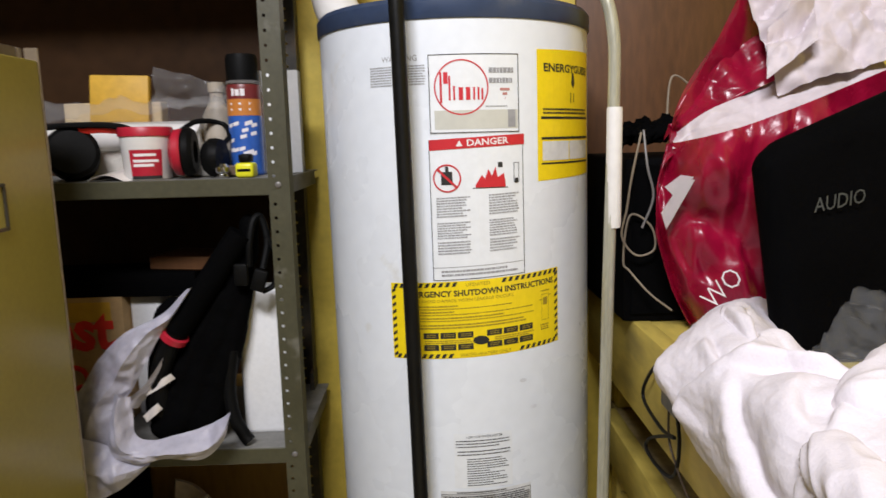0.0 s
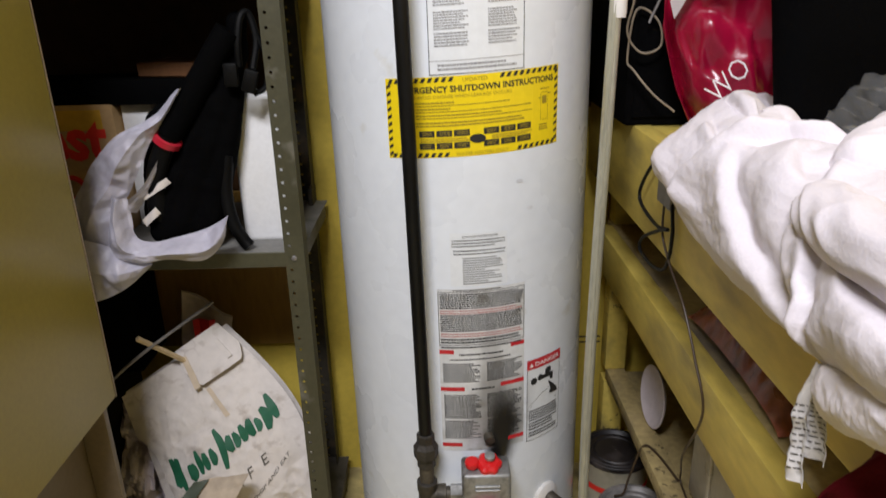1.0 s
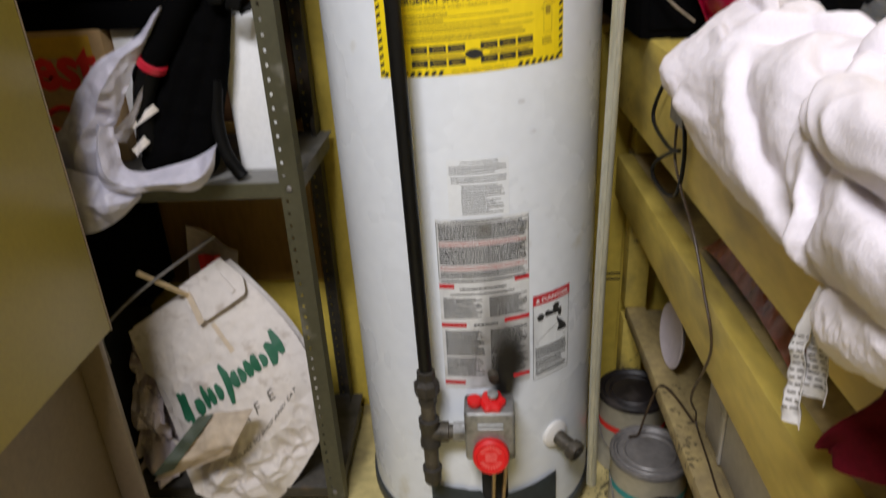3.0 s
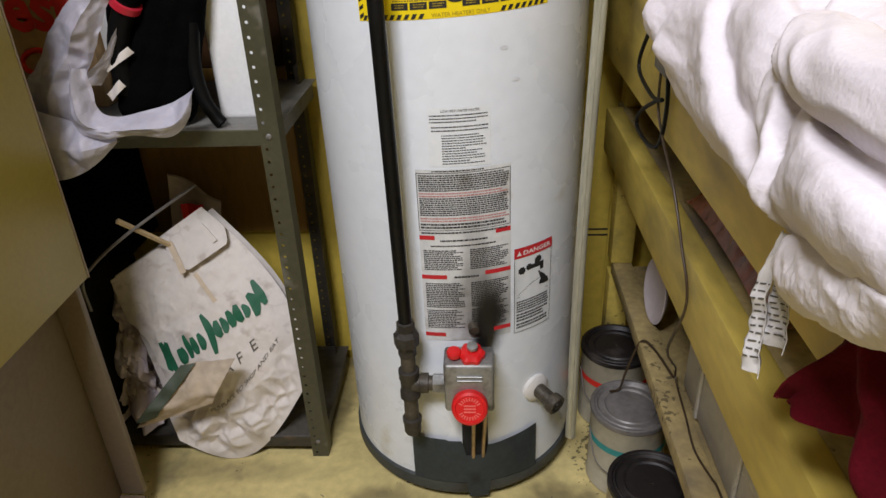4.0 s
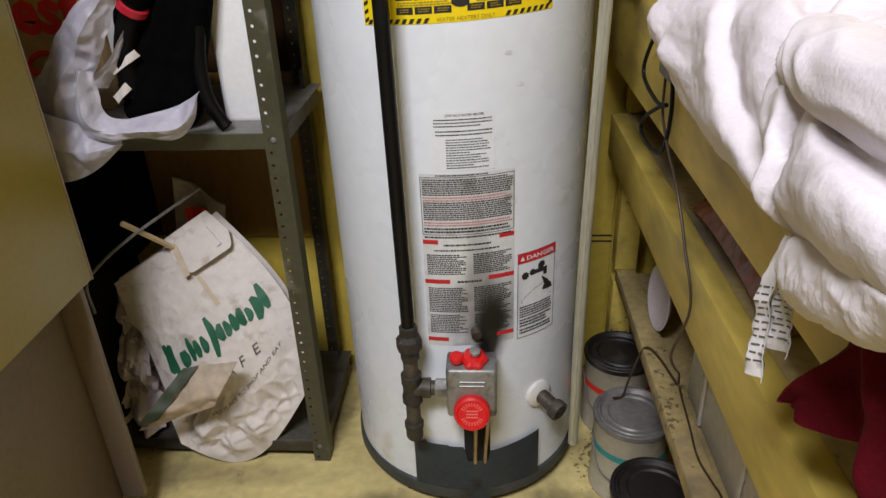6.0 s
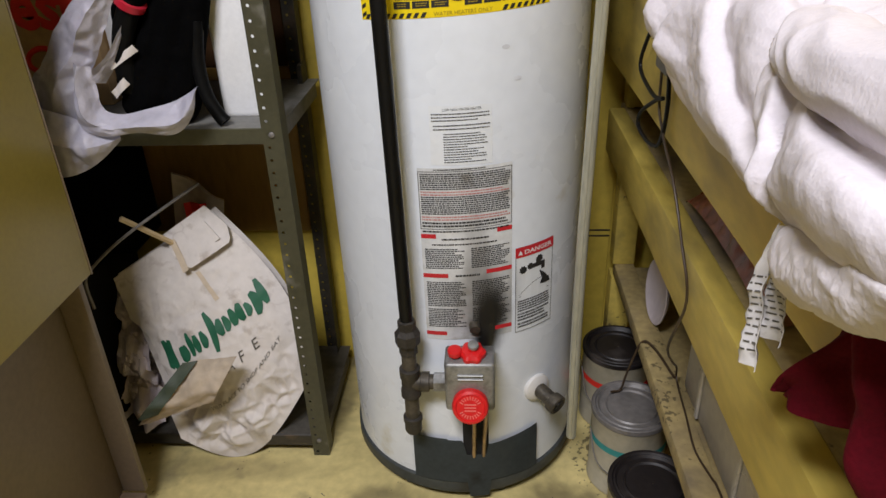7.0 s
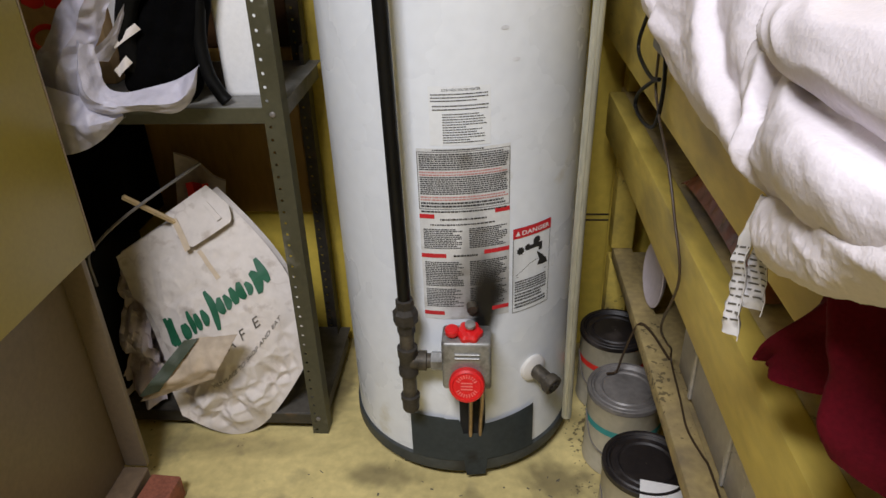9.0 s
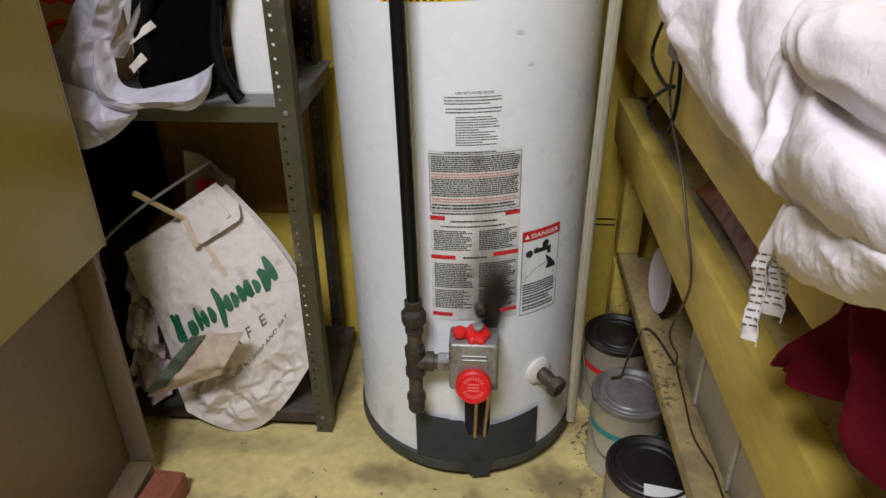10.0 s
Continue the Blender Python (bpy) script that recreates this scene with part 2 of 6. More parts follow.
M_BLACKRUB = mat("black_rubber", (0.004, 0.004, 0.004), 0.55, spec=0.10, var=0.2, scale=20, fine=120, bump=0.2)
M_WHITE = mat("white_foam", (0.80, 0.80, 0.80), 0.6, var=0.05, scale=10, fine=120, bump=0.15)
M_TOWEL = mat("white_terry_cloth", (0.80, 0.75, 0.78), 0.92, var=0.05, scale=12, fine=300, bump=0.3, dist=0.002)
M_FLEECE = mat("white_fleece", (0.735, 0.688, 0.732), 0.95, var=0.05, scale=9, fine=260, bump=0.3, dist=0.002)
M_MAROON = mat("maroon_cloth", (0.090, 0.002, 0.007), 0.9, var=0.2, scale=9, fine=300, bump=0.35, spec=0.15)
M_REDBAG = mat("glossy_crimson_plastic", (0.26, 0.003, 0.026), 0.27, var=0.25, scale=9, fine=30, bump=0.45, dist=0.004)
M_TISSUE = mat("white_tissue_paper", (0.64, 0.57, 0.60), 0.7, var=0.08, scale=12, fine=60, bump=0.4)
M_WHITEPRINT = mat("white_print", (0.8, 0.76, 0.76), 0.5, var=0.05, bump=0.0)
M_GREYPRINT = mat("grey_print", (0.055, 0.06, 0.06), 0.5, var=0.1, bump=0.0)
M_CARD = mat("tan_cardboard", (0.46, 0.30, 0.14), 0.8, var=0.14, scale=8, fine=60, bump=0.2)
M_REDPRINT = mat("red_carton_print", (0.74, 0.03, 0.018), 0.6, var=0.12, bump=0.0)
M_ENVELOPE = mat("yellow_envelope", (0.62, 0.36, 0.035), 0.6, var=0.12, scale=9, fine=60, bump=0.2)
M_TUBWHITE = mat("white_tub_plastic", (0.70, 0.68, 0.65), 0.35, var=0.05, scale=9)
M_ORANGE = mat("orange_can_print", (0.55, 0.20, 0.04), 0.35, var=0.1)
M_BLUE = mat("blue_can_print", (0.03, 0.11, 0.42), 0.35, var=0.15, scale=25)
M_DKRED = mat("dark_red_can_print", (0.16, 0.02, 0.02), 0.35, var=0.1)
M_CHROME = mat("chrome", (0.6, 0.6, 0.6), 0.15, metal=1.0, var=0.05)
M_LIME = mat("bright_yellow_plastic", (0.75, 0.72, 0.02), 0.35, var=0.06)
M_BEIGE = mat("beige_plastic", (0.38, 0.33, 0.26), 0.5, var=0.1)
M_LID = mat("grimy_black_lid", (0.013, 0.010, 0.010), 0.5, var=0.35, scale=14, fine=90, bump=0.25, dirt=(0.06, 0.05, 0.047), dirt_amount=0.35, dirt_scale=18)
M_TIN = mat("dull_tin", (0.18, 0.168, 0.16), 0.42, metal=0.15, var=0.22, scale=16, fine=90, bump=0.2, dirt=(0.12, 0.11, 0.10), dirt_amount=0.35, dirt_scale=18)
M_CANLABEL = mat("cream_can_label", (0.42, 0.385, 0.29), 0.5, var=0.12, scale=9, dirt=(0.25, 0.22, 0.16), dirt_amount=0.25, dirt_scale=12)
M_CANTEAL = mat("teal_can_label", (0.03, 0.26, 0.25), 0.5, var=0.12)
M_BRICK = mat("red_brick", (0.30, 0.10, 0.06), 0.85, var=0.3, scale=22, fine=140, bump=0.6, dist=0.003, dirt=(0.10, 0.07, 0.05), dirt_amount=0.3, dirt_scale=20)
M_PLANK = mat("worn_brown_wood", (0.20, 0.14, 0.09), 0.7, var=0.22, scale=7, fine=70, bump=0.3)
M_TAN = mat("old_glue_stain", (0.56, 0.46, 0.34), 0.7, var=0.12, scale=20)
# yellow wall as it looks in the middle shelf's shadow
M_SHELF_SHADOW = mat("amber_shelf_shadow", (0.26, 0.145, 0.028), 0.5, var=0.2, scale=3, fine=30, stretch=(3, 1, 0.7))
# darker copy of the shelf enamel: low shelf's shade in its colour, plus grime
M_SHELF_SHADED = mat("grimy_shaded_shelf_enamel", (0.075, 0.068, 0.058), 0.6, var=0.3, scale=9, fine=80, bump=0.25, dirt=(0.03, 0.026, 0.02), dirt_amount=0.4, dirt_scale=9)
M_BAMBOO = mat("pale_wood_stick", (0.55, 0.42, 0.24), 0.6, var=0.12)
M_CORD = mat("brown_cord", (0.050, 0.030, 0.015), 0.45, var=0.15, scale=40)
M_CORDBLACK = mat("black_cord", (0.0060, 0.0055, 0.0050), 0.4, var=0.15, spec=0.15)
M_WIRE = mat("tan_wire", (0.27, 0.22, 0.16), 0.5, var=0.15)
M_REDNET = mat("red_brown_film", (0.27, 0.085, 0.05), 0.3, var=0.5, scale=14, fine=50, bump=0.6, dist=0.004)
M_TAG = mat("crumpled_care_tag", (0.66, 0.64, 0.63), 0.55, var=0.12, scale=20, fine=80, bump=0.4, dirt=(0.36, 0.34, 0.33), dirt_amount=0.3, dirt_scale=70)
M_HOLE = mat("dark_recess", (0.01, 0.01, 0.01), 0.8, bump=0.0)


# ---- building helpers ----
def thing(name, base, label, category, group="", kind=""):
    ob = new(name)
    ob.location = base
    ob.empty_display_size = 0.05
    return tagged(ob, label, category, group, kind)


def finish(bm, name, material, smooth_angle=35):
    bmesh.ops.recalc_face_normals(bm, faces=bm.faces)
    me = bpy.data.meshes.new(name)
    bm.to_mesh(me)
    bm.free()
    me.materials.append(material)
    if smooth_angle:
        me.polygons.foreach_set("use_smooth", [True] * len(me.polygons))
        me.set_sharp_from_angle(angle=radians(smooth_angle))
    return me


def root(ob):
    while ob.parent:
        ob = ob.parent
    return ob


def part(name, bm, material, parent, label="", smooth_angle=35):
    """One mesh object under a thing or a part; its mesh is given in world places."""
    ob = new(name, finish(bm, name, material, smooth_angle))
    if parent is not None:
        ob.parent = parent
        r = root(parent)
        if parent is r:
            ob.matrix_parent_inverse = Matrix.Translation(-Vector(r.location))
    if label:
        tagged(ob, label)
    return ob


def solo(name, bm, material, label, category, group="", kind="", smooth_angle=35):
    ob = new(name, finish(bm, name, material, smooth_angle))
    return tagged(ob, label, category, group, kind)


def box(x0, x1, y0, y1, z0, z1, bevel=0.0, seg=2, m=None, into=None):
    bm = into or bmesh.new()
    r = bmesh.ops.create_cube(bm, size=1.0)
    vs = r["verts"]
    mat4 = Matrix.Translation(((x0 + x1) / 2, (y0 + y1) / 2, (z0 + z1) / 2)) @ Matrix.Diagonal((abs(x1 - x0), abs(y1 - y0), abs(z1 - z0), 1))
    bmesh.ops.transform(bm, matrix=mat4, verts=vs)
    if bevel:
        es = list({e for v in vs for e in v.link_edges})
        r = bmesh.ops.bevel(bm, geom=es, offset=bevel, segments=seg, profile=0.5, affect="EDGES")
        vs = list({v for f in r["faces"] for v in f.verts} | {v for v in vs if v.is_valid})
    if m is not None:
        bmesh.ops.transform(bm, matrix=m, verts=vs)
    return bm


def lathe(profile, centre=(0, 0, 0), seg=48, m=None, into=None, cap=True):
    """A body turned round z from (radius, height) pairs."""
    bm = into or bmesh.new()
    rings = []
    made = []
    for r, z in profile:
        ring = [bm.verts.new((r * math.cos(2 * math.pi * k / seg), r * math.sin(2 * math.pi * k / seg), z)) for k in range(seg)]
        rings.append(ring)
        made += ring
    for a, b in zip(rings, rings[1:]):
        for k in range(seg):
            bm.faces.new((a[k], a[(k + 1) % seg], b[(k + 1) % seg], b[k]))
    if cap:
        for ring in (rings[0], rings[-1]):
            bm.faces.new(ring)
    mm = Matrix.Translation(centre) @ (m or Matrix())
    bmesh.ops.transform(bm, matrix=mm, verts=made)
    return bm


def curve_points(pts, per=8):
    """Catmull-Rom through the points."""
    p = [Vector(q) for q in pts]
    if len(p) < 3:
        return [p[0].lerp(p[-1], k / per) for k in range(per + 1)]
    p = [p[0] * 2 - p[1]] + p + [p[-1] * 2 - p[-2]]
    out = []
    for i in range(1, len(p) - 2):
        for k in range(per):
            t = k / per
            a, b, c, d = p[i - 1:i + 3]
            out.append(0.5 * ((2 * b) + (c - a) * t + (2 * a - 5 * b + 4 * c - d) * t * t + (3 * b - a - 3 * c + d) * t ** 3))
    out.append(p[-2])
    return out


def tube(pts, r, seg=10, per=8, into=None, straight=False, radii=None):
    bm = into or bmesh.new()
    c = [Vector(q) for q in pts] if straight else curve_points(pts, per)
    n = len(c)
    up = Vector((0.13, 0.27, 0.95))
    rings = []
    for i in range(n):
        d = (c[min(i + 1, n - 1)] - c[max(i - 1, 0)]).normalized()
        s = d.cross(up)
        if s.length < 0.05:
            s = d.cross(Vector((1, 0, 0)))
        s.normalize()
        u = s.cross(d).normalized()
        up = u
        rr = r if radii is None else radii[0] + (radii[1] - radii[0]) * i / (n - 1)
        rings.append([bm.verts.new(c[i] + (s * math.cos(2 * math.pi * k / seg) + u * math.sin(2 * math.pi * k / seg)) * rr) for k in range(seg)])
    for a, b in zip(rings, rings[1:]):
        for k in range(seg):
            bm.faces.new((a[k], a[(k + 1) % seg], b[(k + 1) % seg], b[k]))
    bm.faces.new(rings[0]), bm.faces.new(rings[-1])
    return bm


def blob(strokes, flat=(1, 1, 1), step=0.3):
    """Many overlapping lumps along strokes of (points, radius, radius); to be fused by a remesh."""
    bm = bmesh.new()
    for pts, r0, r1 in strokes:
        c = curve_points(pts, 12)
        length = sum((b - a).length for a, b in zip(c, c[1:]))
        n = max(3, int(length / (step * min(r0, r1))))
        for i in range(n + 1):
            f = i / n * (len(c) - 1)
            a = int(min(f, len(c) - 2))
            q = c[a].lerp(c[a + 1], f - a)
            r = r0 + (r1 - r0) * i / n
            bmesh.ops.create_icosphere(bm, subdivisions=2, radius=r, matrix=Matrix.Translation(q) @ Matrix.Diagonal((*flat, 1)))
    return bm


def fuse(ob, voxel=0.007, smooth=4, lump=0.006, size=0.06, fine=0.0, fine_size=0.015):
    """Fuses a blob into one skin and gives it folds."""
    m = ob.modifiers.new("fuse", "REMESH")
    m.mode, m.voxel_size, m.use_smooth_shade = "VOXEL", voxel, True
    s = ob.modifiers.new("soften", "SMOOTH")
    s.factor, s.iterations = 0.5, smooth
    for k, (st, sz) in enumerate(((lump, size), (fine, fine_size))):
        if st:
            t = bpy.data.textures.new("folds", "CLOUDS")
            t.noise_scale, t.noise_depth = sz, 2
            d = ob.modifiers.new("folds", "DISPLACE")
            d.texture, d.strength, d.mid_level, d.texture_coords = t, st, 0.5, "GLOBAL"
    return ob


def patch(fn, nu, nv, thick=0.0, into=None):
    """A sheet from fn(u, v) in 0..1, optionally closed to a thickness along its normal."""
    bm = into or bmesh.new()
    g = [[bm.verts.new(fn(i / nu, j / nv)) for j in range(nv + 1)] for i in range(nu + 1)]
    for i in range(nu):
        for j in range(nv):
            bm.faces.new((g[i][j], g[i + 1][j], g[i + 1][j + 1], g[i][j + 1]))
    if thick:
        bm.normal_update()
        bmesh.ops.solidify(bm, geom=list(bm.faces), thickness=thick)
    return bm


def crumple(p, amount, scale, seed=0.0):
    """A sharp-creased displacement for paper and film."""
    q = Vector(p) * scale + Vector((seed, seed * 1.7, -seed))
    a = abs(noise.noise(q)) + 0.5 * abs(noise.noise(q * 2.1))
    return (a - 0.35) * amount


def spline(values, t):
    n = len(values) - 1
    f = min(max(t, 0.0), 1.0) * n
    i = min(int(f), n - 1)
    f -= i
    b, c = values[i], values[i + 1]
    a = values[i - 1] if i else 2 * b - c
    d = values[i + 2] if i + 2 <= n else 2 * c - b
    return 0.5 * (2 * b + (c - a) * f + (2 * a - 5 * b + 4 * c - d) * f * f + (3 * b - a - 3 * c + d) * f ** 3)


def facet(p, amount, scale, seed=0.0):
    """Flat facets with sharp folds between them, as crushed paper or film has."""
    d, _ = noise.voronoi(Vector(p) * scale + Vector((seed, seed * 1.7, -seed)))
    return (d[1] - d[0] - 0.3) * amount


def letters(text, size, align="LEFT", bold=0.0):
    """A flat mesh of the built-in font: its vertices (x, y) and faces."""
    cu = bpy.data.curves.new("lettering", "FONT")
    cu.body, cu.size, cu.align_x, cu.resolution_u = text, size, align, 2
    cu.offset = bold * size
    ob = new("lettering", cu)
    dg = bpy.context.evaluated_depsgraph_get()
    me = bpy.data.meshes.new_from_object(ob.evaluated_get(dg))
    vs = [(v.co.x, v.co.y) for v in me.vertices]
    fs = [tuple(p.vertices) for p in me.polygons]
    bpy.data.objects.remove(ob)
    bpy.data.meshes.remove(me)
    return vs, fs


def lay_letters(bm, text, size, fn, align="LEFT", squeeze=1.0, width=0.0, bold=0.0):
    vs, fs = letters(text, size, align, bold)
    if width:
        squeeze = width / max(x for x, _ in vs)
    made = [bm.verts.new(fn(x * squeeze, y)) for x, y in vs]
    for f in fs:
        bm.faces.new([made[i] for i in f])
    return bm

M_CRIMSON = mat("crimson_plastic", (0.40, 0.012, 0.03), 0.4, var=0.12, scale=14, fine=80, bump=0.1)


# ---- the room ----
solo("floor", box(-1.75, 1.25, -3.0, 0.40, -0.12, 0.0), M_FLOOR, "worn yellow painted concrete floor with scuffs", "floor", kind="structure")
solo("wall_north", box(-1.75, 1.25, 0.262, 0.40, 0.0, 3.2), M_WALL, "yellow painted wall behind the water heater", "wall", kind="structure")
# unseen side wall, end wall and ceiling, dark to hold down bounced light
solo("wall_west", box(-1.85, -1.75, -3.0, 0.40, 0.0, 3.2), M_PLAIN, "unseen side wall, kept dark to limit bounced light", "wall", kind="structure")
solo("wall_east", box(1.25, 1.35, -3.0, 0.40, 0.0, 3.2), M_WALL, "yellow painted side wall behind the shelving", "wall", kind="structure")
solo("wall_south", box(-1.75, 1.25, -3.1, -3.0, 0.0, 3.2), M_PLAIN, "unseen end wall, kept dark to limit bounced light", "wall", kind="structure")
solo("ceiling", box(-1.85, 1.35, -3.1, 0.40, 3.2, 3.3), M_CEIL, "unseen ceiling, kept dull to limit bounced light", "ceiling", kind="structure")
solo("wall_panel", box(0.28, 0.69, 0.245, 0.2605, 1.02, 2.3, 0.002), M_PLY, "brown hardboard panel fixed to the wall", "wall panel", kind="structure")

# ---- water heater ----
R = 0.254


def cp(deg, z, out=0.0):
    a = radians(deg)
    return Vector(((R + out) * math.sin(a), -(R + out) * math.cos(a), z))


def band(bm, a0, a1, z0, z1, out, lean=0.0, thick=0.0004):
    """A curved rectangle on the shell; lean: metres that it rises per degree."""
    n = max(1, int(abs(a1 - a0) / 4))
    top, bot = [], []
    for i in range(n + 1):
        a = a0 + (a1 - a0) * i / n
        bot.append(bm.verts.new(cp(a, z0 + lean * a, out)))
        top.append(bm.verts.new(cp(a, z1 + lean * a, out)))
    for i in range(n):
        bm.faces.new((bot[i], bot[i + 1], top[i + 1], top[i]))
    return bm


def frame_band(bm, a0, a1, z0, z1, w, out, lean=0.0):
    wa = math.degrees(w / R)
    for q in ((a0, a1, z1 - w, z1), (a0, a1, z0, z0 + w), (a0, a0 + wa, z0 + w, z1 - w), (a1 - wa, a1, z0 + w, z1 - w)):
        band(bm, *q, out, lean)
    return bm


def text_lines(bm, a0, a1, z0, z1, lines, out, lean=0.0, fill=0.55, rnd=None, ragged=0.25):
    """Rows of unreadable small print as word-long bars."""
    rnd = rnd or random.Random(3)
    if lines > 3:
        lines = int(lines * 1.4)
    h = (z1 - z0) / lines
    for k in range(lines):
        z = z1 - (k + 1) * h
        end = a1 - (a1 - a0) * ragged * rnd.random() ** 2
        a = a0
        while a < end - 0.25:
            w = min(rnd.uniform(0.35, 1.5), end - a)
            band(bm, a, a + w, z + h * (1 - fill) / 2, z + h * (1 + fill) / 2, out, lean)
            a += w + 0.22
    return bm


def on_shell(a0, z0, out, lean=0.0):
    return lambda x, y: cp(a0 + math.degrees(x / R), z0 + y + lean * (a0 + math.degrees(x / R)), out)


def water_heater():
    h = thing("water_heater", (0, 0, 0), "tall white gas water heater with blue cap and yellow stickers", "water heater")
    part("jacket", lathe([(R, 0.062), (R, 0.3), (R, 0.6), (R, 0.9), (R, 1.2), (R, 1.586)], seg=128, cap=False), M_JACKET, h, "glossy white enamel shell with soot stains")
    part("top_cap", lathe([(R + 0.002, 1.580), (R + 0.004, 1.583), (R + 0.004, 1.607), (R - 0.002, 1.615), (R - 0.03, 1.620), (0.05, 1.628)], seg=96), M_BLUECAP, h, "dark blue metal cap")
    base = part("base_ring", lathe([(R - 0.03, 0.028), (R + 0.003, 0.030), (R + 0.006, 0.036), (R + 0.005, 0.062), (R + 0.001, 0.066)], seg=96), M_BASE, h, "dark grey base ring")
    for a in (20, 95, 140, 220, 265, 330):
        c = cp(a, 0, -0.04)
        part("foot", box(c.x - 0.02, c.x + 0.02, c.y - 0.02, c.y + 0.02, 0.0, 0.032, 0.003), M_BASE, h)
    part("underside", lathe([(0.16, 0.0), (0.18, 0.03)], seg=40), M_HOLE, h)
    # burner access cover: two wings and a tongue, notched for the tubes
    bm = bmesh.new()
    outline = lambda a: 0.186 if a < -6 else (0.183 if a < 1.0 else (0.143 if 2.5 < a < 12.5 else (0.168 if a < 15 else 0.168 + 0.0007 * (a - 15))))
    n = 60
    prev = None
    for i in range(n + 1):
        a = -22.3 + 60.7 * i / n
        lo = 0.022 if 3.5 < a < 13.5 else 0.066
        cur = [bm.verts.new(cp(a, lo, 0.008)), bm.verts.new(cp(a, outline(a), 0.007))]
        if prev:
            bm.faces.new((prev[0], cur[0], cur[1], prev[1]))
        prev = cur
    bmesh.ops.solidify(bm, geom=list(bm.faces), thickness=0.003)
    part("burner_cover", bm, M_SKIRT, h, "slate grey steel burner cover with a notch")
    # dark burner opening behind the notch
    bm = band(bmesh.new(), 1.5, 13.5, 0.10, 0.285, 0.0012)
    part("burner_opening", bm, M_HOLE, h, "sooty dark burner opening")
    for a in (6.3, 10.8):
        part("burner_tube", tube([cp(a, 0.30, 0.045), cp(a, 0.25, 0.035), cp(a, 0.19, 0.016), cp(a, 0.135, 0.004)], 0.0042, 10), M_BRASS, h, "thin brass burner tube")
    # gas valve
    v = part("gas_valve", box(-0.020, 0.073, -0.325, -0.262, 0.318, 0.428, 0.007, 3), M_CAST, h, "grey cast gas control valve")
    for z in (0.395, 0.404):
        part("rib", box(0.004, 0.052, -0.329, -0.324, z - 0.0015, z + 0.0015, 0.001, 1), M_CAST, v)
    part("mounting_neck", lathe([(0.030, 0), (0.030, 0.03)], (0.026, -0.235, 0.372), 24, pose(0, 0, 0, 90)), M_CAST, h)
    turn = pose(0, 0, 0, 72)
    knob = lathe([(0.030, 0), (0.0335, 0.004), (0.0345, 0.018), (0.032, 0.024), (0.027, 0.026), (0.0255, 0.0235), (0.001, 0.0235)], (0.027, -0.324, 0.338), 36, turn)
    k = part("thermostat_knob", knob, M_REDKNOB, h, "round red thermostat dial")
    bm = bmesh.new()
    for q in range(24):
        a = math.radians(q * 15)
        if q % 12 in (5, 6, 7):
            continue
        box(-0.0011, 0.0011, -0.0035, 0.0035, 0.0236, 0.0246, into=bm, m=Matrix.Translation((0.027, -0.324, 0.338)) @ turn @ pose(0, 0, 0, 0, 0, q * 15) @ Matrix.Translation((0, 0.019, 0)))
    for q in (-0.006, 0.0, 0.006):
        box(-0.011, 0.011, q - 0.0014, q + 0.0014, 0.0236, 0.0244, into=bm, m=Matrix.Translation((0.027, -0.324, 0.338)) @ turn)
    tagged(part("dial_marks", bm, M_DIAL, k), kind="stuff")
    # on/off knob with lobes and the round pilot button, on the valve's top
    bm = lathe([(0.024, 0), (0.0275, 0.003), (0.0275, 0.012), (0.021, 0.017), (0.008, 0.018), (0.008, 0.024), (0.001, 0.025)], (0, 0, 0), 60)
    for v in bm.verts:
        if v.co.xy.length > 0.015:
            f = 0.86 + 0.07 * math.cos(6 * math.atan2(v.co.y, v.co.x))
            v.co.x, v.co.y = v.co.x * f, v.co.y * f
    bm.transform(Matrix.Translation((0.032, -0.298, 0.428)) @ pose(0, 0, 0, 12))
    part("gas_knob", bm, M_REDKNOB, h, "lobed red gas knob")
    part("knob_hub", lathe([(0.010, 0), (0.010, 0.006), (0.004, 0.008)], (0.034, -0.302, 0.452), 16, pose(0, 0, 0, 12)), M_CAST, h)
    part("pilot_button", lathe([(0.008, 0), (0.008, 0.010), (0.0135, 0.011), (0.0135, 0.019), (0.011, 0.022), (0.001, 0.023)], (0.0, -0.300, 0.426), 28, pose(0, 0, 0, 10)), M_REDKNOB, h, "round red pilot button")
    part("igniter_stub", tube([cp(8.0, 0.466, -0.002), cp(8.0, 0.462, 0.014)], 0.010, 16), M_IRON, h, "small soot-stained metal fitting")
    # drain valve and its plastic collar
    d = pose(*cp(38.5, 0.276, 0.0), 90, 0, 38.5)
    part("drain_collar", lathe([(0.031, -0.004), (0.030, 0.006), (0.021, 0.012)], seg=28, m=d), M_TUBWHITE, h, "white plastic drain collar")
    d2 = Matrix.Translation(cp(38.5, 0.276, 0.0)) @ pose(0, 0, 0, 103, 0, 44)
    dv = part("drain_valve", lathe([(0.0155, 0.0), (0.0155, 0.042), (0.020, 0.044), (0.0215, 0.049), (0.0215, 0.062), (0.018, 0.064), (0.012, 0.058), (0.001, 0.057)], seg=28, m=d2), M_IRON, h, "grey metal drain valve")
    bm = bmesh.new()
    for q in range(3):
        box(-0.013, 0.013, -0.0022, 0.0022, 0.058, 0.065, into=bm, m=d2 @ pose(0, 0, 0, 0, 0, q * 60))
    part("spokes", bm, M_IRON_DARK, dv)

    # labels
    e = 0.0007
    ink = 0.0013
    rnd = random.Random(11)
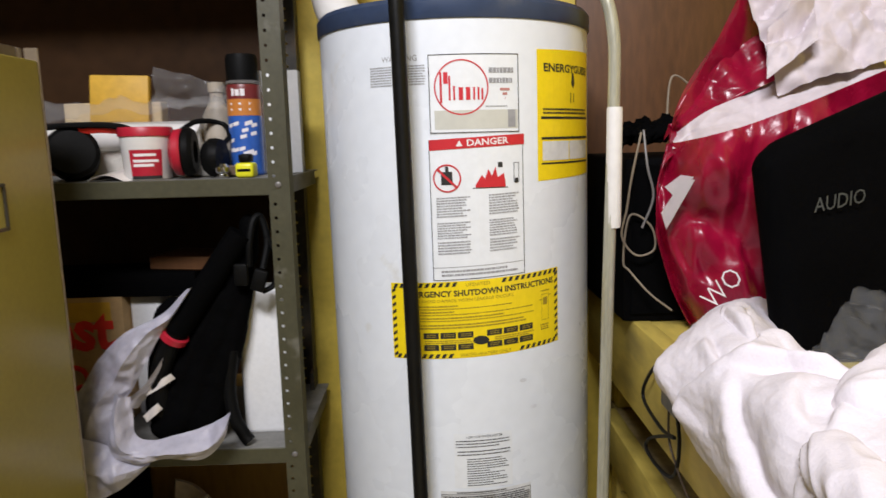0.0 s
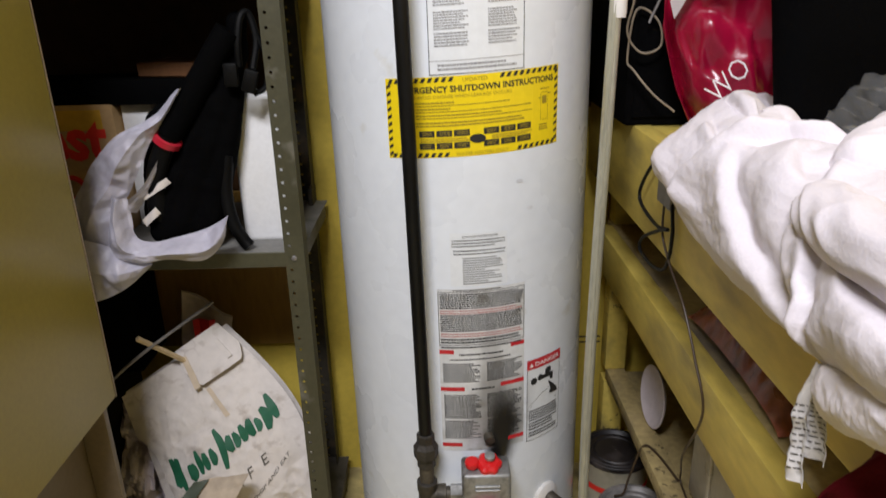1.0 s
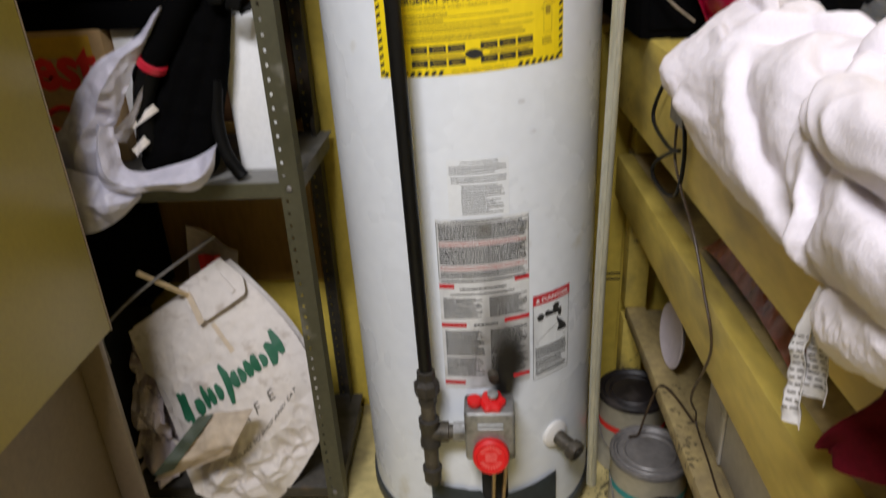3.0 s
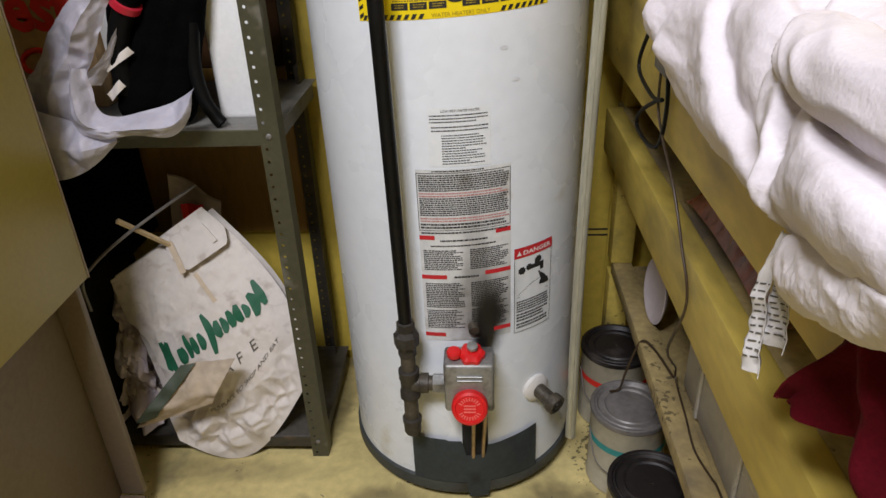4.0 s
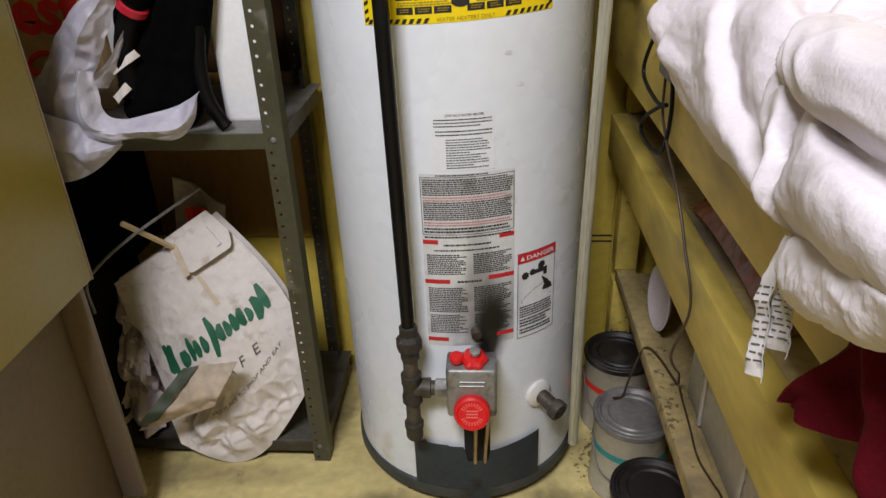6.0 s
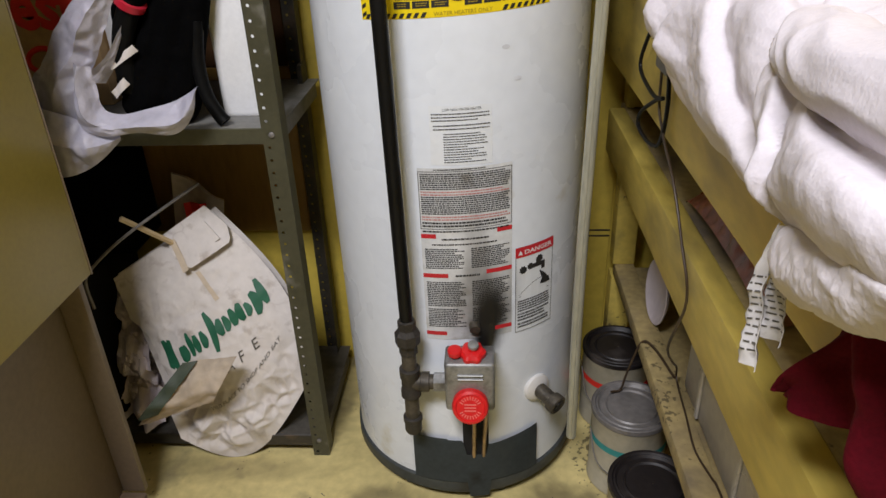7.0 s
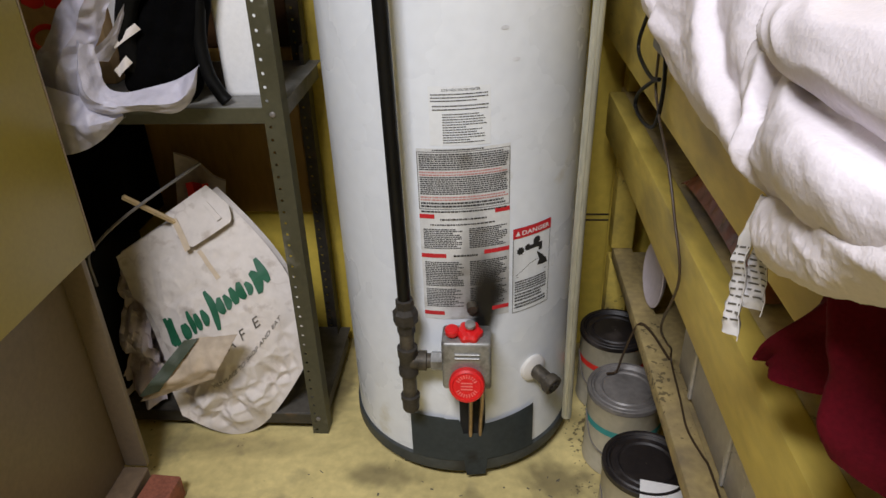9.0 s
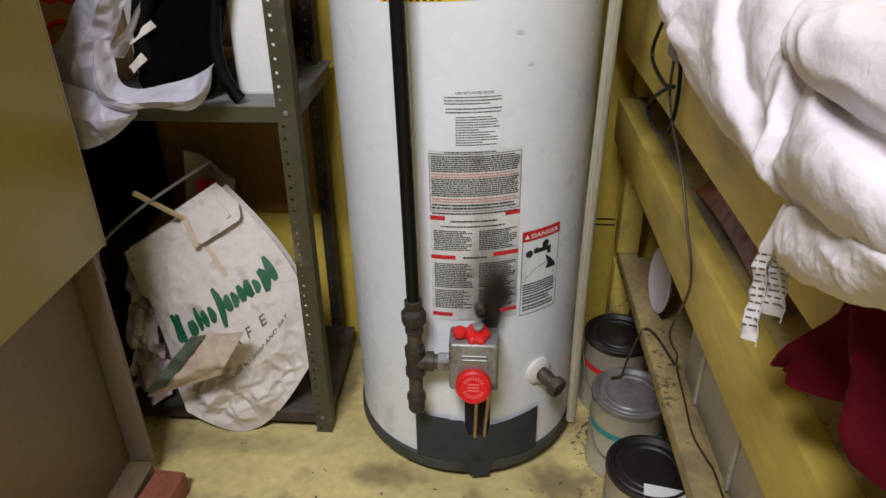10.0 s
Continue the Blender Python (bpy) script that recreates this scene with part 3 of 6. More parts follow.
    tagged(part("print", text_lines(bmesh.new(), -35, -12.5, 1.4780, 1.5110, 6, e, fill=0.5, rnd=rnd, ragged=0.05), M_INK_GREY, h, "faded small grey print on the shell"), kind="stuff")
    bm = bmesh.new()
    lay_letters(bm, "WARNING", 0.013, on_shell(-29.5, 1.5170, e))
    part("lettering", bm, M_INK_GREY, h)
    # maker's panel
    lab = part("maker_label", band(bmesh.new(), -11.6, 22.2, 1.4000, 1.5260, e), M_LABEL, h, "white maker's label with red roundel", 0)
    part("border", frame_band(bmesh.new(), -11.4, 22.0, 1.4010, 1.5250, 0.0014, ink), M_INK, lab)
    bm = bmesh.new()
    for q in range(48):
        a, b = radians(q * 7.5), radians(q * 7.5 + 7.5)
        vs = [bm.verts.new(cp(0.4 + math.degrees(rr * math.cos(t) / R), 1.4730 + rr * math.sin(t), ink)) for rr, t in ((0.0415, a), (0.0415, b), (0.0438, b), (0.0438, a))]
        bm.faces.new(vs)
    # plain strokes in place of the maker's name
    for x, w, z0, z1 in ((-7.4, 0.8, 1.4490, 1.4970), (-6.0, 1.6, 1.4790, 1.4970), (-4.2, 0.7, 1.4530, 1.4910), (-2.6, 0.7, 1.4530, 1.4750), (-0.6, 1.6, 1.4530, 1.4730), (2.0, 1.6, 1.4530, 1.4730), (4.6, 0.7, 1.4530, 1.4730), (6.2, 0.7, 1.4530, 1.4730), (7.6, 0.7, 1.4530, 1.4710)):
        band(bm, x, x + w, z0, z1, ink)
    part("roundel", bm, M_INK_RED, lab)
    bm = band(bmesh.new(), -9.6, 21.5, 1.4070, 1.4370, ink - 0.0002)
    part("serial_plate", bm, mat("pale_grey_film", (0.56, 0.56, 0.50), 0.5, var=0.06), lab)
    bm = text_lines(bmesh.new(), 10.5, 21.5, 1.4750, 1.5070, 2, ink, fill=0.5, rnd=rnd, ragged=0.3)
    text_lines(bm, 9, 20, 1.4410, 1.4440, 1, ink, rnd=rnd)
    band(bm, 17.5, 20.5, 1.4090, 1.4370, ink)
    tagged(part("print", bm, M_INK_GREY, lab), kind="stuff")
    bm = bmesh.new()
    for q in range(3):
        band(bm, 14.6 + q, 18.4 - q, 1.4670 - 0.007 * q, 1.4710 - 0.007 * q, ink)
    part("badge", bm, M_INK_PINK, lab)
    # danger panel
    lab = part("danger_label", band(bmesh.new(), -12.3, 23.6, 1.1579, 1.3940, e, 0.0002), M_LABEL, h, "white danger label with red heading", 0)
    part("border", frame_band(bmesh.new(), -12.2, 23.4, 1.1600, 1.3930, 0.0012, ink, 0.0002), M_INK, lab)
    part("heading", band(bmesh.new(), -12.0, 23.9, 1.3760, 1.3930, ink + 0.0002, 0.0002), M_INK_RED, lab, "red heading strip")
    bm = bmesh.new()
    lay_letters(bm, "DANGER", 0.0150, on_shell(1.6, 1.3795, ink + 0.0008, 0.0002), squeeze=1.1493, bold=0.02)
    vs = [bm.verts.new(cp(a, z, ink + 0.0008)) for a, z in ((-2.2, 1.3795), (0.2, 1.3798), (-1.0, 1.3900))]
    bm.faces.new(vs)
    part("lettering", bm, M_WHITEPRINT, lab)
    bm = bmesh.new()
    for q in range(32):
        a, b = radians(q * 11.25), radians(q * 11.25 + 11.25)
        vs = [bm.verts.new(cp(-5.8 + math.degrees(rr * math.cos(t) / R), 1.3283 + rr * math.sin(t), ink + 0.0003)) for rr, t in ((0.0205, a), (0.0205, b), (0.0230, b), (0.0230, a))]
        bm.faces.new(vs)
    vs = [bm.verts.new(cp(a, z, ink + 0.0006)) for a, z in ((-9.6, 1.3421), (-9.1, 1.3453), (-2.0, 1.3144), (-2.5, 1.3112))]
    bm.faces.new(vs)
    fl = [(4.6, 1.3166), (7.0, 1.3325), (8.2, 1.3261), (9.4, 1.3421), (10.8, 1.3304), (12.2, 1.3453), (13.0, 1.3283), (15.4, 1.3347), (16.0, 1.3197)]
    for (a, z), (b, w) in zip(fl, fl[1:]):
        vs = [bm.verts.new(cp(*q, ink + 0.0003)) for q in ((a, 1.3123), (b, 1.3123), (b, w), (a, z))]
        bm.faces.new(vs)
    tagged(part("red_pictograms", bm, M_INK_RED, lab), kind="stuff")
    bm = band(bmesh.new(), -8.0, -3.8, 1.3176, 1.3389, ink)
    band(bm, -6.4, -5.2, 1.3389, 1.3474, ink)
    frame_band(bm, 19.4, 21.6, 1.3155, 1.3474, 0.001, ink, 0.0002)
    band(bm, 19.8, 21.2, 1.3134, 1.3219, ink, 0.0002), band(bm, 13.2, 15.0, 1.3442, 1.3528, ink)
    band(bm, 3.6, 17.0, 1.3107, 1.3119, ink)
    tagged(part("pictograms", bm, M_INK, lab), kind="stuff")
    bm = bmesh.new()
    for z1, k in ((1.2995, 6), (1.2580, 5), (1.2260, 4)):
        text_lines(bm, -10, 2.5, z1 - 0.0058 * k, z1, k, ink, 0.0002, rnd=rnd)
        text_lines(bm, 9.5, 21.5, z1 - 0.0058 * k, z1, k, ink, 0.0002, rnd=rnd)
    band(bm, -12, 23.3, 1.1813, 1.1822, ink, 0.0002)
    text_lines(bm, -9, 21, 1.1653, 1.1781, 2, ink, 0.0002, rnd=rnd)
    tagged(part("print", bm, M_INK_GREY, lab), kind="stuff")
    # energy label
    lab = part("energy_label", band(bmesh.new(), 30.2, 70.5, 1.3134, 1.5290, e, 0.00015), M_YELLOW, h, "yellow energy rating label", 0)
    bm = bmesh.new()
    lay_letters(bm, "ENERGYGUIDE", 0.0185, on_shell(33.2, 1.4990, ink), width=0.150, bold=0.025)
    for z, w in ((1.4210, 0.004), (1.3870, 0.004), (1.3453, 0.003)):
        band(bm, 32, 68, z, z + w, ink)
    vs = [bm.verts.new(cp(a, z, ink)) for a, z in ((51, 1.4990), (52.2, 1.4990), (53, 1.4810), (51.6, 1.4730), (50.2, 1.4810))]
    bm.faces.new(vs)
    band(bm, 49.5, 50.0, 1.4490, 1.4650, ink), band(bm, 52.0, 52.5, 1.4490, 1.4650, ink)
    text_lines(bm, 33, 66, 1.4280, 1.4400, 2, ink, rnd=rnd)
    tagged(part("print", bm, M_INK, lab), kind="stuff")
    bm = band(bmesh.new(), 32.5, 48, 1.3517, 1.3840, ink)
    band(bm, 48.5, 67.5, 1.3517, 1.3840, ink)
    part("table", bm, M_LABEL_GREY, lab)
    # shutdown sticker
    L = 0.00022
    lab = part("shutdown_sticker", band(bmesh.new(), -31.6, 38.4, 1.025, 1.158, e, L), M_YELLOW, h, "bright yellow shutdown instruction sticker with black hazard border", 0)
    bm = bmesh.new()

    def stripes(along, fixed, start, end, step, lenw, vertical):
        t = start
        while t < end:
            if vertical:
                q = ((fixed, t), (fixed + 1.7, t + 0.0045), (fixed + 1.7, t + 0.0100), (fixed, t + 0.0055))
            else:
                q = ((t, fixed), (t + lenw, fixed), (t + lenw + 0.9, fixed + 0.0072), (t + 0.9, fixed + 0.0072))
            vs = [bm.verts.new(cp(a, z + L * a, ink)) for a, z in q]
            bm.faces.new(vs)
            t += step

    stripes(0, -31.2, 1.028, 1.148, 0.0125, 0, True)
    stripes(0, 36.3, 1.030, 1.150, 0.0125, 0, True)
    stripes(0, 1.1495, -30.5, -5.5, 2.6, 1.4, False)
    stripes(0, 1.1495, 12.0, 36.0, 2.6, 1.4, False)
    stripes(0, 1.0262, -30, -7.5, 2.6, 1.4, False)
    stripes(0, 1.0262, 19.0, 36.0, 2.6, 1.4, False)
    lay_letters(bm, "EMERGENCY SHUTDOWN INSTRUCTIONS", 0.0138, on_shell(-25.4, 1.1330, ink, L), width=0.270, bold=0.028)
    for z in (1.060, 1.0395):
        for k in range(6):
            a0 = -18.5 + 6.6 * k + (4.6 if k > 2 else 0)
            band(bm, a0, a0 + 5.9, z, z + 0.0105, ink, L)
    vs = [bm.verts.new(cp(3.6 + 3.1 * math.cos(t * math.pi / 8), 1.0548 + 0.0075 * math.sin(t * math.pi / 8), ink + 0.0003)) for t in range(16)]
    bm.faces.new(vs)
    tagged(part("black_print", bm, M_INK, lab), kind="stuff")
    bm = bmesh.new()
    for z in (1.060, 1.0395):
        for k in range(6):
            a0 = -18.5 + 6.6 * k + (4.6 if k > 2 else 0)
            text_lines(bm, a0 + 1.2, a0 + 5.2, z + 0.0022, z + 0.0088, 2, ink + 0.0004, L, rnd=rnd, fill=0.45)
    lay_letters(bm, "UPDATED", 0.0088, on_shell(-1.8, 1.1482, ink, L), width=0.041)
    lay_letters(bm, "TO AVOID DAMAGE WHEN LEAKAGE OCCURS", 0.0076, on_shell(-22.0, 1.1232, ink, L), width=0.172)
    lay_letters(bm, "WATER HEATERS ONLY", 0.0086, on_shell(-4.6, 1.0272, ink, L), width=0.089)
    for k, z in enumerate((1.116, 1.106, 1.0955)):
        text_lines(bm, -21.5, (-4, -6, 14)[k], z - 0.0022, z + 0.0024, 1, ink, L, rnd=rnd, ragged=0.05)
        text_lines(bm, -21.0, (20, 27, 27)[k], z - 0.0062, z - 0.0030, 1, ink, L, rnd=rnd, ragged=0.3)
    text_lines(bm, -21.5, 23, 1.076, 1.086, 2, ink, L, rnd=rnd, ragged=0.1)
    text_lines(bm, -18, 1, 1.051, 1.058, 2, ink, L, rnd=rnd), text_lines(bm, 9, 26, 1.051, 1.058, 2, ink, L, rnd=rnd)
    frame_band(bm, 29.4, 33.0, 1.070, 1.116, 0.0008, ink, L)
    band(bm, 30.2, 32.3, 1.097, 1.110, ink, L), band(bm, 28.4, 29.4, 1.106, 1.1075, ink, L), band(bm, 33, 34.5, 1.112, 1.1135, ink, L)
    text_lines(bm, 29, 33.5, 1.120, 1.124, 1, ink, L, rnd=rnd), text_lines(bm, 28.8, 33.5, 1.052, 1.064, 3, ink, L, rnd=rnd)
    tagged(part("faint_print", bm, M_INK_OLIVE, lab), kind="stuff")
    for ob in (lab, *lab.children):
        ob.data.transform(Matrix.Rotation(radians(1.6), 4, "Z"))
    # low-nox notice: print straight on a pale film
    lab = part("notice_label", band(bmesh.new(), -6.6, 16.6, 0.787, 0.888, e), M_LABEL, h, "white notice label with small black print", 0)
    bm = bmesh.new()
    lay_letters(bm, "LOW NOX WATER HEATER", 0.0062, on_shell(-1.6, 0.8795, ink, 0.0001), width=0.063)
    text_lines(bm, -5.8, 15.8, 0.861, 0.877, 3, ink, 0.0001, rnd=rnd, ragged=0.5, fill=0.34)
    text_lines(bm, -5.2, 15.8, 0.846, 0.858, 2, ink, 0.0001, rnd=rnd, ragged=0.2, fill=0.34)
    text_lines(bm, -1.6, 15.0, 0.790, 0.843, 9, ink, 0.0001, rnd=rnd, ragged=0.5, fill=0.36)
    tagged(part("print", bm, M_INK, lab), kind="stuff")
    # operating instructions
    L2 = 0.0001
    lab = part("instruction_label", band(bmesh.new(), -12.4, 24.6, 0.434, 0.782, e + 0.0003, L2), M_LABEL_GREY, h, "long grimy instruction label with red bars, sooty at its foot", 0)
    bm = bmesh.new()
    ink2 = ink + 0.0002
    frame_band(bm, -12.2, 24.4, 0.668, 0.776, 0.001, ink2, L2)
    text_lines(bm, -6, 14, 0.777, 0.781, 1, ink2, L2, rnd=rnd)
    for z0, z1, k in ((0.742, 0.773, 6), (0.696, 0.731, 7), (0.671, 0.683, 2), (0.661, 0.666, 1)):
        text_lines(bm, -11.4, 23.8, z0, z1, k, ink2, L2, rnd=rnd, ragged=0.06, fill=0.62)
    text_lines(bm, -4, 17, 0.645, 0.651, 1, ink2, L2, rnd=rnd), text_lines(bm, -8, 20, 0.635, 0.640, 1, ink2, L2, rnd=rnd)
    for a0, a1 in ((-11, 5.0), (7.6, 23.6)):
        text_lines(bm, a0, a1, 0.588, 0.630, 8, ink2, L2, rnd=rnd, fill=0.6)
        text_lines(bm, a0, a1, 0.508, 0.562, 10, ink2, L2, rnd=rnd, fill=0.6)
        text_lines(bm, a0, a1, 0.462, 0.504, 8, ink2, L2, rnd=rnd, fill=0.6)
    text_lines(bm, 1, 13, 0.570, 0.577, 1, ink2, L2, rnd=rnd)
    tagged(part("print", bm, M_INK, lab), kind="stuff")
    for z0, z1 in ((0.731, 0.741), (0.684, 0.694)):
        tagged(part("red_print", text_lines(bmesh.new(), -11.4, 23.8, z0, z1, 2, ink2, L2, rnd=rnd, ragged=0.1), M_INK_PINK, lab), kind="stuff")
    for a0, a1, z in ((-12.3, -6.2, 0.650), (18.2, 24.5, 0.655), (-12.3, -2.0, 0.570), (13.6, 24.5, 0.574), (-12.3, -3.6, 0.444), (17.0, 24.5, 0.448)):
        part("red_bar", band(bmesh.new(), a0, a1, z, z + 0.0085, ink2 + 0.0002, L2), M_INK_RED, lab)
    # scald warning
    L3 = 0.0
    lab = part("scald_label", band(bmesh.new(), 26.2, 46.4, 0.430, 0.616, e, L3), M_LABEL, h, "narrow white danger label with red heading", 0)
    part("border", frame_band(bmesh.new(), 26.3, 46.2, 0.431, 0.615, 0.001, ink), M_INK, lab)
    part("heading", band(bmesh.new(), 26.2, 46.4, 0.594, 0.615, ink + 0.0003), M_INK_RED, lab, "red heading strip")
    bm = bmesh.new()
    lay_letters(bm, "DANGER", 0.0125, on_shell(30.3, 0.5995, ink + 0.0009), width=0.066, bold=0.02)
    vs = [bm.verts.new(cp(a, z, ink + 0.0009)) for a, z in ((27.4, 0.5995), (29.6, 0.5995), (28.5, 0.609))]
    bm.faces.new(vs)
    part("lettering", bm, M_WHITEPRINT, lab)
    bm = bmesh.new()
    for a, z, r0 in ((30.0, 0.566, 0.007), (33.6, 0.570, 0.006), (38.4, 0.580, 0.007)):
        vs = [bm.verts.new(cp(a + math.degrees(r0 * (1 + 0.25 * (q % 2)) * math.cos(q * math.pi / 8) / R), z + r0 * (1 + 0.25 * (q % 2)) * math.sin(q * math.pi / 8), ink)) for q in range(16)]
        bm.faces.new(vs)
    for a0, a1, z0, z1 in ((33.5, 39.5, 0.564, 0.573), (39.5, 41.5, 0.556, 0.573), (36.5, 38.5, 0.573, 0.582)):
        band(bm, a0, a1, z0, z1, ink)
    for q in ((28, 0.513, 35, 0.533), (35, 0.533, 42.5, 0.540), (28, 0.509, 44.5, 0.5095)):
        vs = [bm.verts.new(cp(a, z, ink)) for a, z in ((q[0], q[1]), (q[2], q[3]), (q[2], q[3] + 0.001), (q[0], q[1] + 0.001))]
        bm.faces.new(vs)
    # a scalded palm with spread fingers
    for k in range(4):
        a0, z0 = 40.4 + 0.9 * k, 0.536 - 0.0015 * k
        bm.faces.new([bm.verts.new(cp(a, z, ink)) for a, z in ((a0 - 1.9, z0 + 0.017 - 0.002 * k), (a0 - 1.2, z0 + 0.0185 - 0.002 * k), (a0 + 0.7, z0), (a0 - 0.2, z0 - 0.002))])
    bm.faces.new([bm.verts.new(cp(a, z, ink + 0.0002)) for a, z in ((39.6, 0.532), (41.0, 0.540), (44.0, 0.534), (45.0, 0.522), (42.0, 0.522), (39.0, 0.524))])
    for z1, k in ((0.502, 4), (0.474, 3), (0.452, 2)):
        text_lines(bm, 27.5, 45, z1 - 0.0066 * k, z1, k, ink, rnd=rnd, ragged=0.3, fill=0.6)
    tagged(part("print", bm, M_INK, lab), kind="stuff")
    grey = mat("grey_scuff", (0.62, 0.64, 0.68), 0.5, var=0.2)
    for a, z in ((22.0, 0.975), (26.6, 0.924)):
        bm = bmesh.new()
        vs = [bm.verts.new(cp(a + 1.6 * math.cos(t * math.pi / 7), z + 0.0035 * math.sin(t * math.pi / 7), e)) for t in range(14)]
        bm.faces.new(vs)
        part("scuff_mark", bm, grey, h, "pale grey scuff")
    # the heater stands a touch out of plumb
    lean = Matrix(((1, 0, -0.009, 0.0045), (0, 1, 0, 0), (0, 0, 1, 0), (0, 0, 0, 1)))
    for ob in h.children_recursive:
        ob.data.transform(lean)
    return h


water_heater()


# ---- gas pipe ----
def gas_pipe():
    x, y = -0.0865, -0.292
    g = thing("gas_pipe", (x, y, 0.23), "black iron gas pipe with union and tee beside the heater", "gas pipe")
    part("riser", tube([(x - 0.050, y, 3.2), (x - 0.0165, y, 1.5), (x, y, 0.50)], 0.0122, 20, straight=True), M_BLACKPIPE, g, "glossy black painted riser")
    z = 0.458
    u = part("union", lathe([(0.0148, z - 0.03), (0.0174, z - 0.028), (0.0174, z - 0.008), (0.0235, z - 0.004), (0.0239, z + 0.018), (0.0191, z + 0.024), (0.0170, z + 0.027), (0.0170, z + 0.044), (0.0130, z + 0.046)], (x, y, 0), 8), M_IRON_DARK, g, "dark hexagonal iron union", 20)
    part("nipple", lathe([(0.0142, 0.385), (0.0142, 0.432)], (x, y, 0), 20), M_IRON, g, "weathered threaded nipple")
    part("tee", lathe([(0.0150, 0.330), (0.0195, 0.331), (0.0195, 0.345), (0.0175, 0.348), (0.0175, 0.372), (0.0195, 0.375), (0.0200, 0.394), (0.0165, 0.396)], (x, y, 0), 24), M_IRON_DARK, g, "dark iron tee")
    part("branch", lathe([(0.0170, 0.0), (0.0170, 0.020), (0.0195, 0.021), (0.0195, 0.036), (0.0145, 0.037), (0.0145, 0.075)], (x, y, 0.362), 20, pose(0, 0, 0, 0, 90)), M_IRON, g, "short branch to the valve")
    part("flare_nut", lathe([(0.0185, 0.045), (0.0190, 0.047), (0.0190, 0.072)], (x, y, 0.362), 6, pose(0, 0, 0, 0, 90)), M_CAST, g, "pale metal flare nut", 20)
    part("drip_leg", lathe([(0.0142, 0.270), (0.0142, 0.333)], (x, y, 0), 20), M_IRON, g, "weathered drip leg")
    part("cap", lathe([(0.004, 0.237), (0.0145, 0.239), (0.0170, 0.244), (0.0170, 0.266), (0.0190, 0.268), (0.0190, 0.277), (0.0145, 0.279)], (x, y, 0), 24), M_IRON_DARK, g, "dark iron pipe cap")


gas_pipe()


# ---- relief pipe ----
def relief_pipe():
    t = thing("relief_pipe", (0.234, -0.25, 0.19), "galvanised relief pipe bent at its top beside the heater", "pipe")
    part("tube", tube([(0.12, -0.12, 1.70), (0.17, -0.17, 1.685), (0.215, -0.235, 1.63), (0.236, -0.25, 1.56), (0.239, -0.25, 1.44), (0.233, -0.25, 1.1), (0.227, -0.25, 0.6), (0.231, -0.25, 0.19)], 0.0100, 18), M_GALV, t, "dull galvanised tube")
    part("seam", tube([(0.2375, -0.2590, 1.40), (0.2310, -0.2590, 1.1), (0.2250, -0.2590, 0.6), (0.2290, -0.2590, 0.2)], 0.0022, 8), M_GALV, t)
    part("tape", lathe([(0.0118, 1.24), (0.0128, 1.25), (0.0128, 1.432), (0.0118, 1.436)], (0.2405, -0.2505, 0), 18), M_TAPE, t, "strip of white tape")


relief_pipe()

# insulated pipe stub behind the heater's top
solo("pipe_lagging", tube([(-0.20, 0.08, 1.60), (-0.24, 0.09, 1.655), (-0.25, 0.10, 1.72), (-0.24, 0.11, 1.85), (-0.24, 0.12, 3.2)], 0.045, 16), M_TAPE, "cream cloth-wrapped pipe behind the heater top", "pipe lagging")


# ---- steel shelf unit ----
def angle_post(bm, x, y, sx, sy, z0, z1, w=0.038, t=0.002, pitch=0.0254):
    """A slotted angle: two flanges with real round holes. sx, sy: the ways in which the flanges run from the corner (x, y)."""
    n = int((z1 - z0) / pitch)
    for flange in (0, 1):
        def at(a, z, d):
            return (x + sx * a, y + sy * d, z) if flange == 0 else (x + sx * d, y + sy * a, z)
        hole = 0.0032
        c0 = w * (0.72 if flange == 0 else 0.5)
        for k in range(n):
            za = z0 + k * pitch
            zb, zc = za + pitch, za + pitch / 2
            for d in (0.0, t):
                corner = [bm.verts.new(at(a, z, d)) for a, z in ((0, za), (w, za), (w, zb), (0, zb))]
                ring = [bm.verts.new(at(c0 + hole * math.cos(q * math.pi / 4 + math.pi / 8), zc + hole * math.sin(q * math.pi / 4 + math.pi / 8), d)) for q in range(8)]
                # corners: 0 low inner, 1 low outer, 2 high outer, 3 high inner
                bm.faces.new((corner[1], corner[2], ring[0], ring[7]))
                bm.faces.new((corner[2], ring[1], ring[0]))
                bm.faces.new((corner[2], corner[3], ring[2], ring[1]))
                bm.faces.new((corner[3], ring[3], ring[2]))
                bm.faces.new((corner[3], corner[0], ring[4], ring[3]))
                bm.faces.new((corner[0], ring[5], ring[4]))
                bm.faces.new((corner[0], corner[1], ring[6], ring[5]))
                bm.faces.new((corner[1], ring[7], ring[6]))
        vs = [bm.verts.new(at(w, z, d)) for z, d in ((z0, 0), (z0 + n * pitch, 0), (z0 + n * pitch, t), (z0, t))]
        bm.faces.new(vs)
    return bm


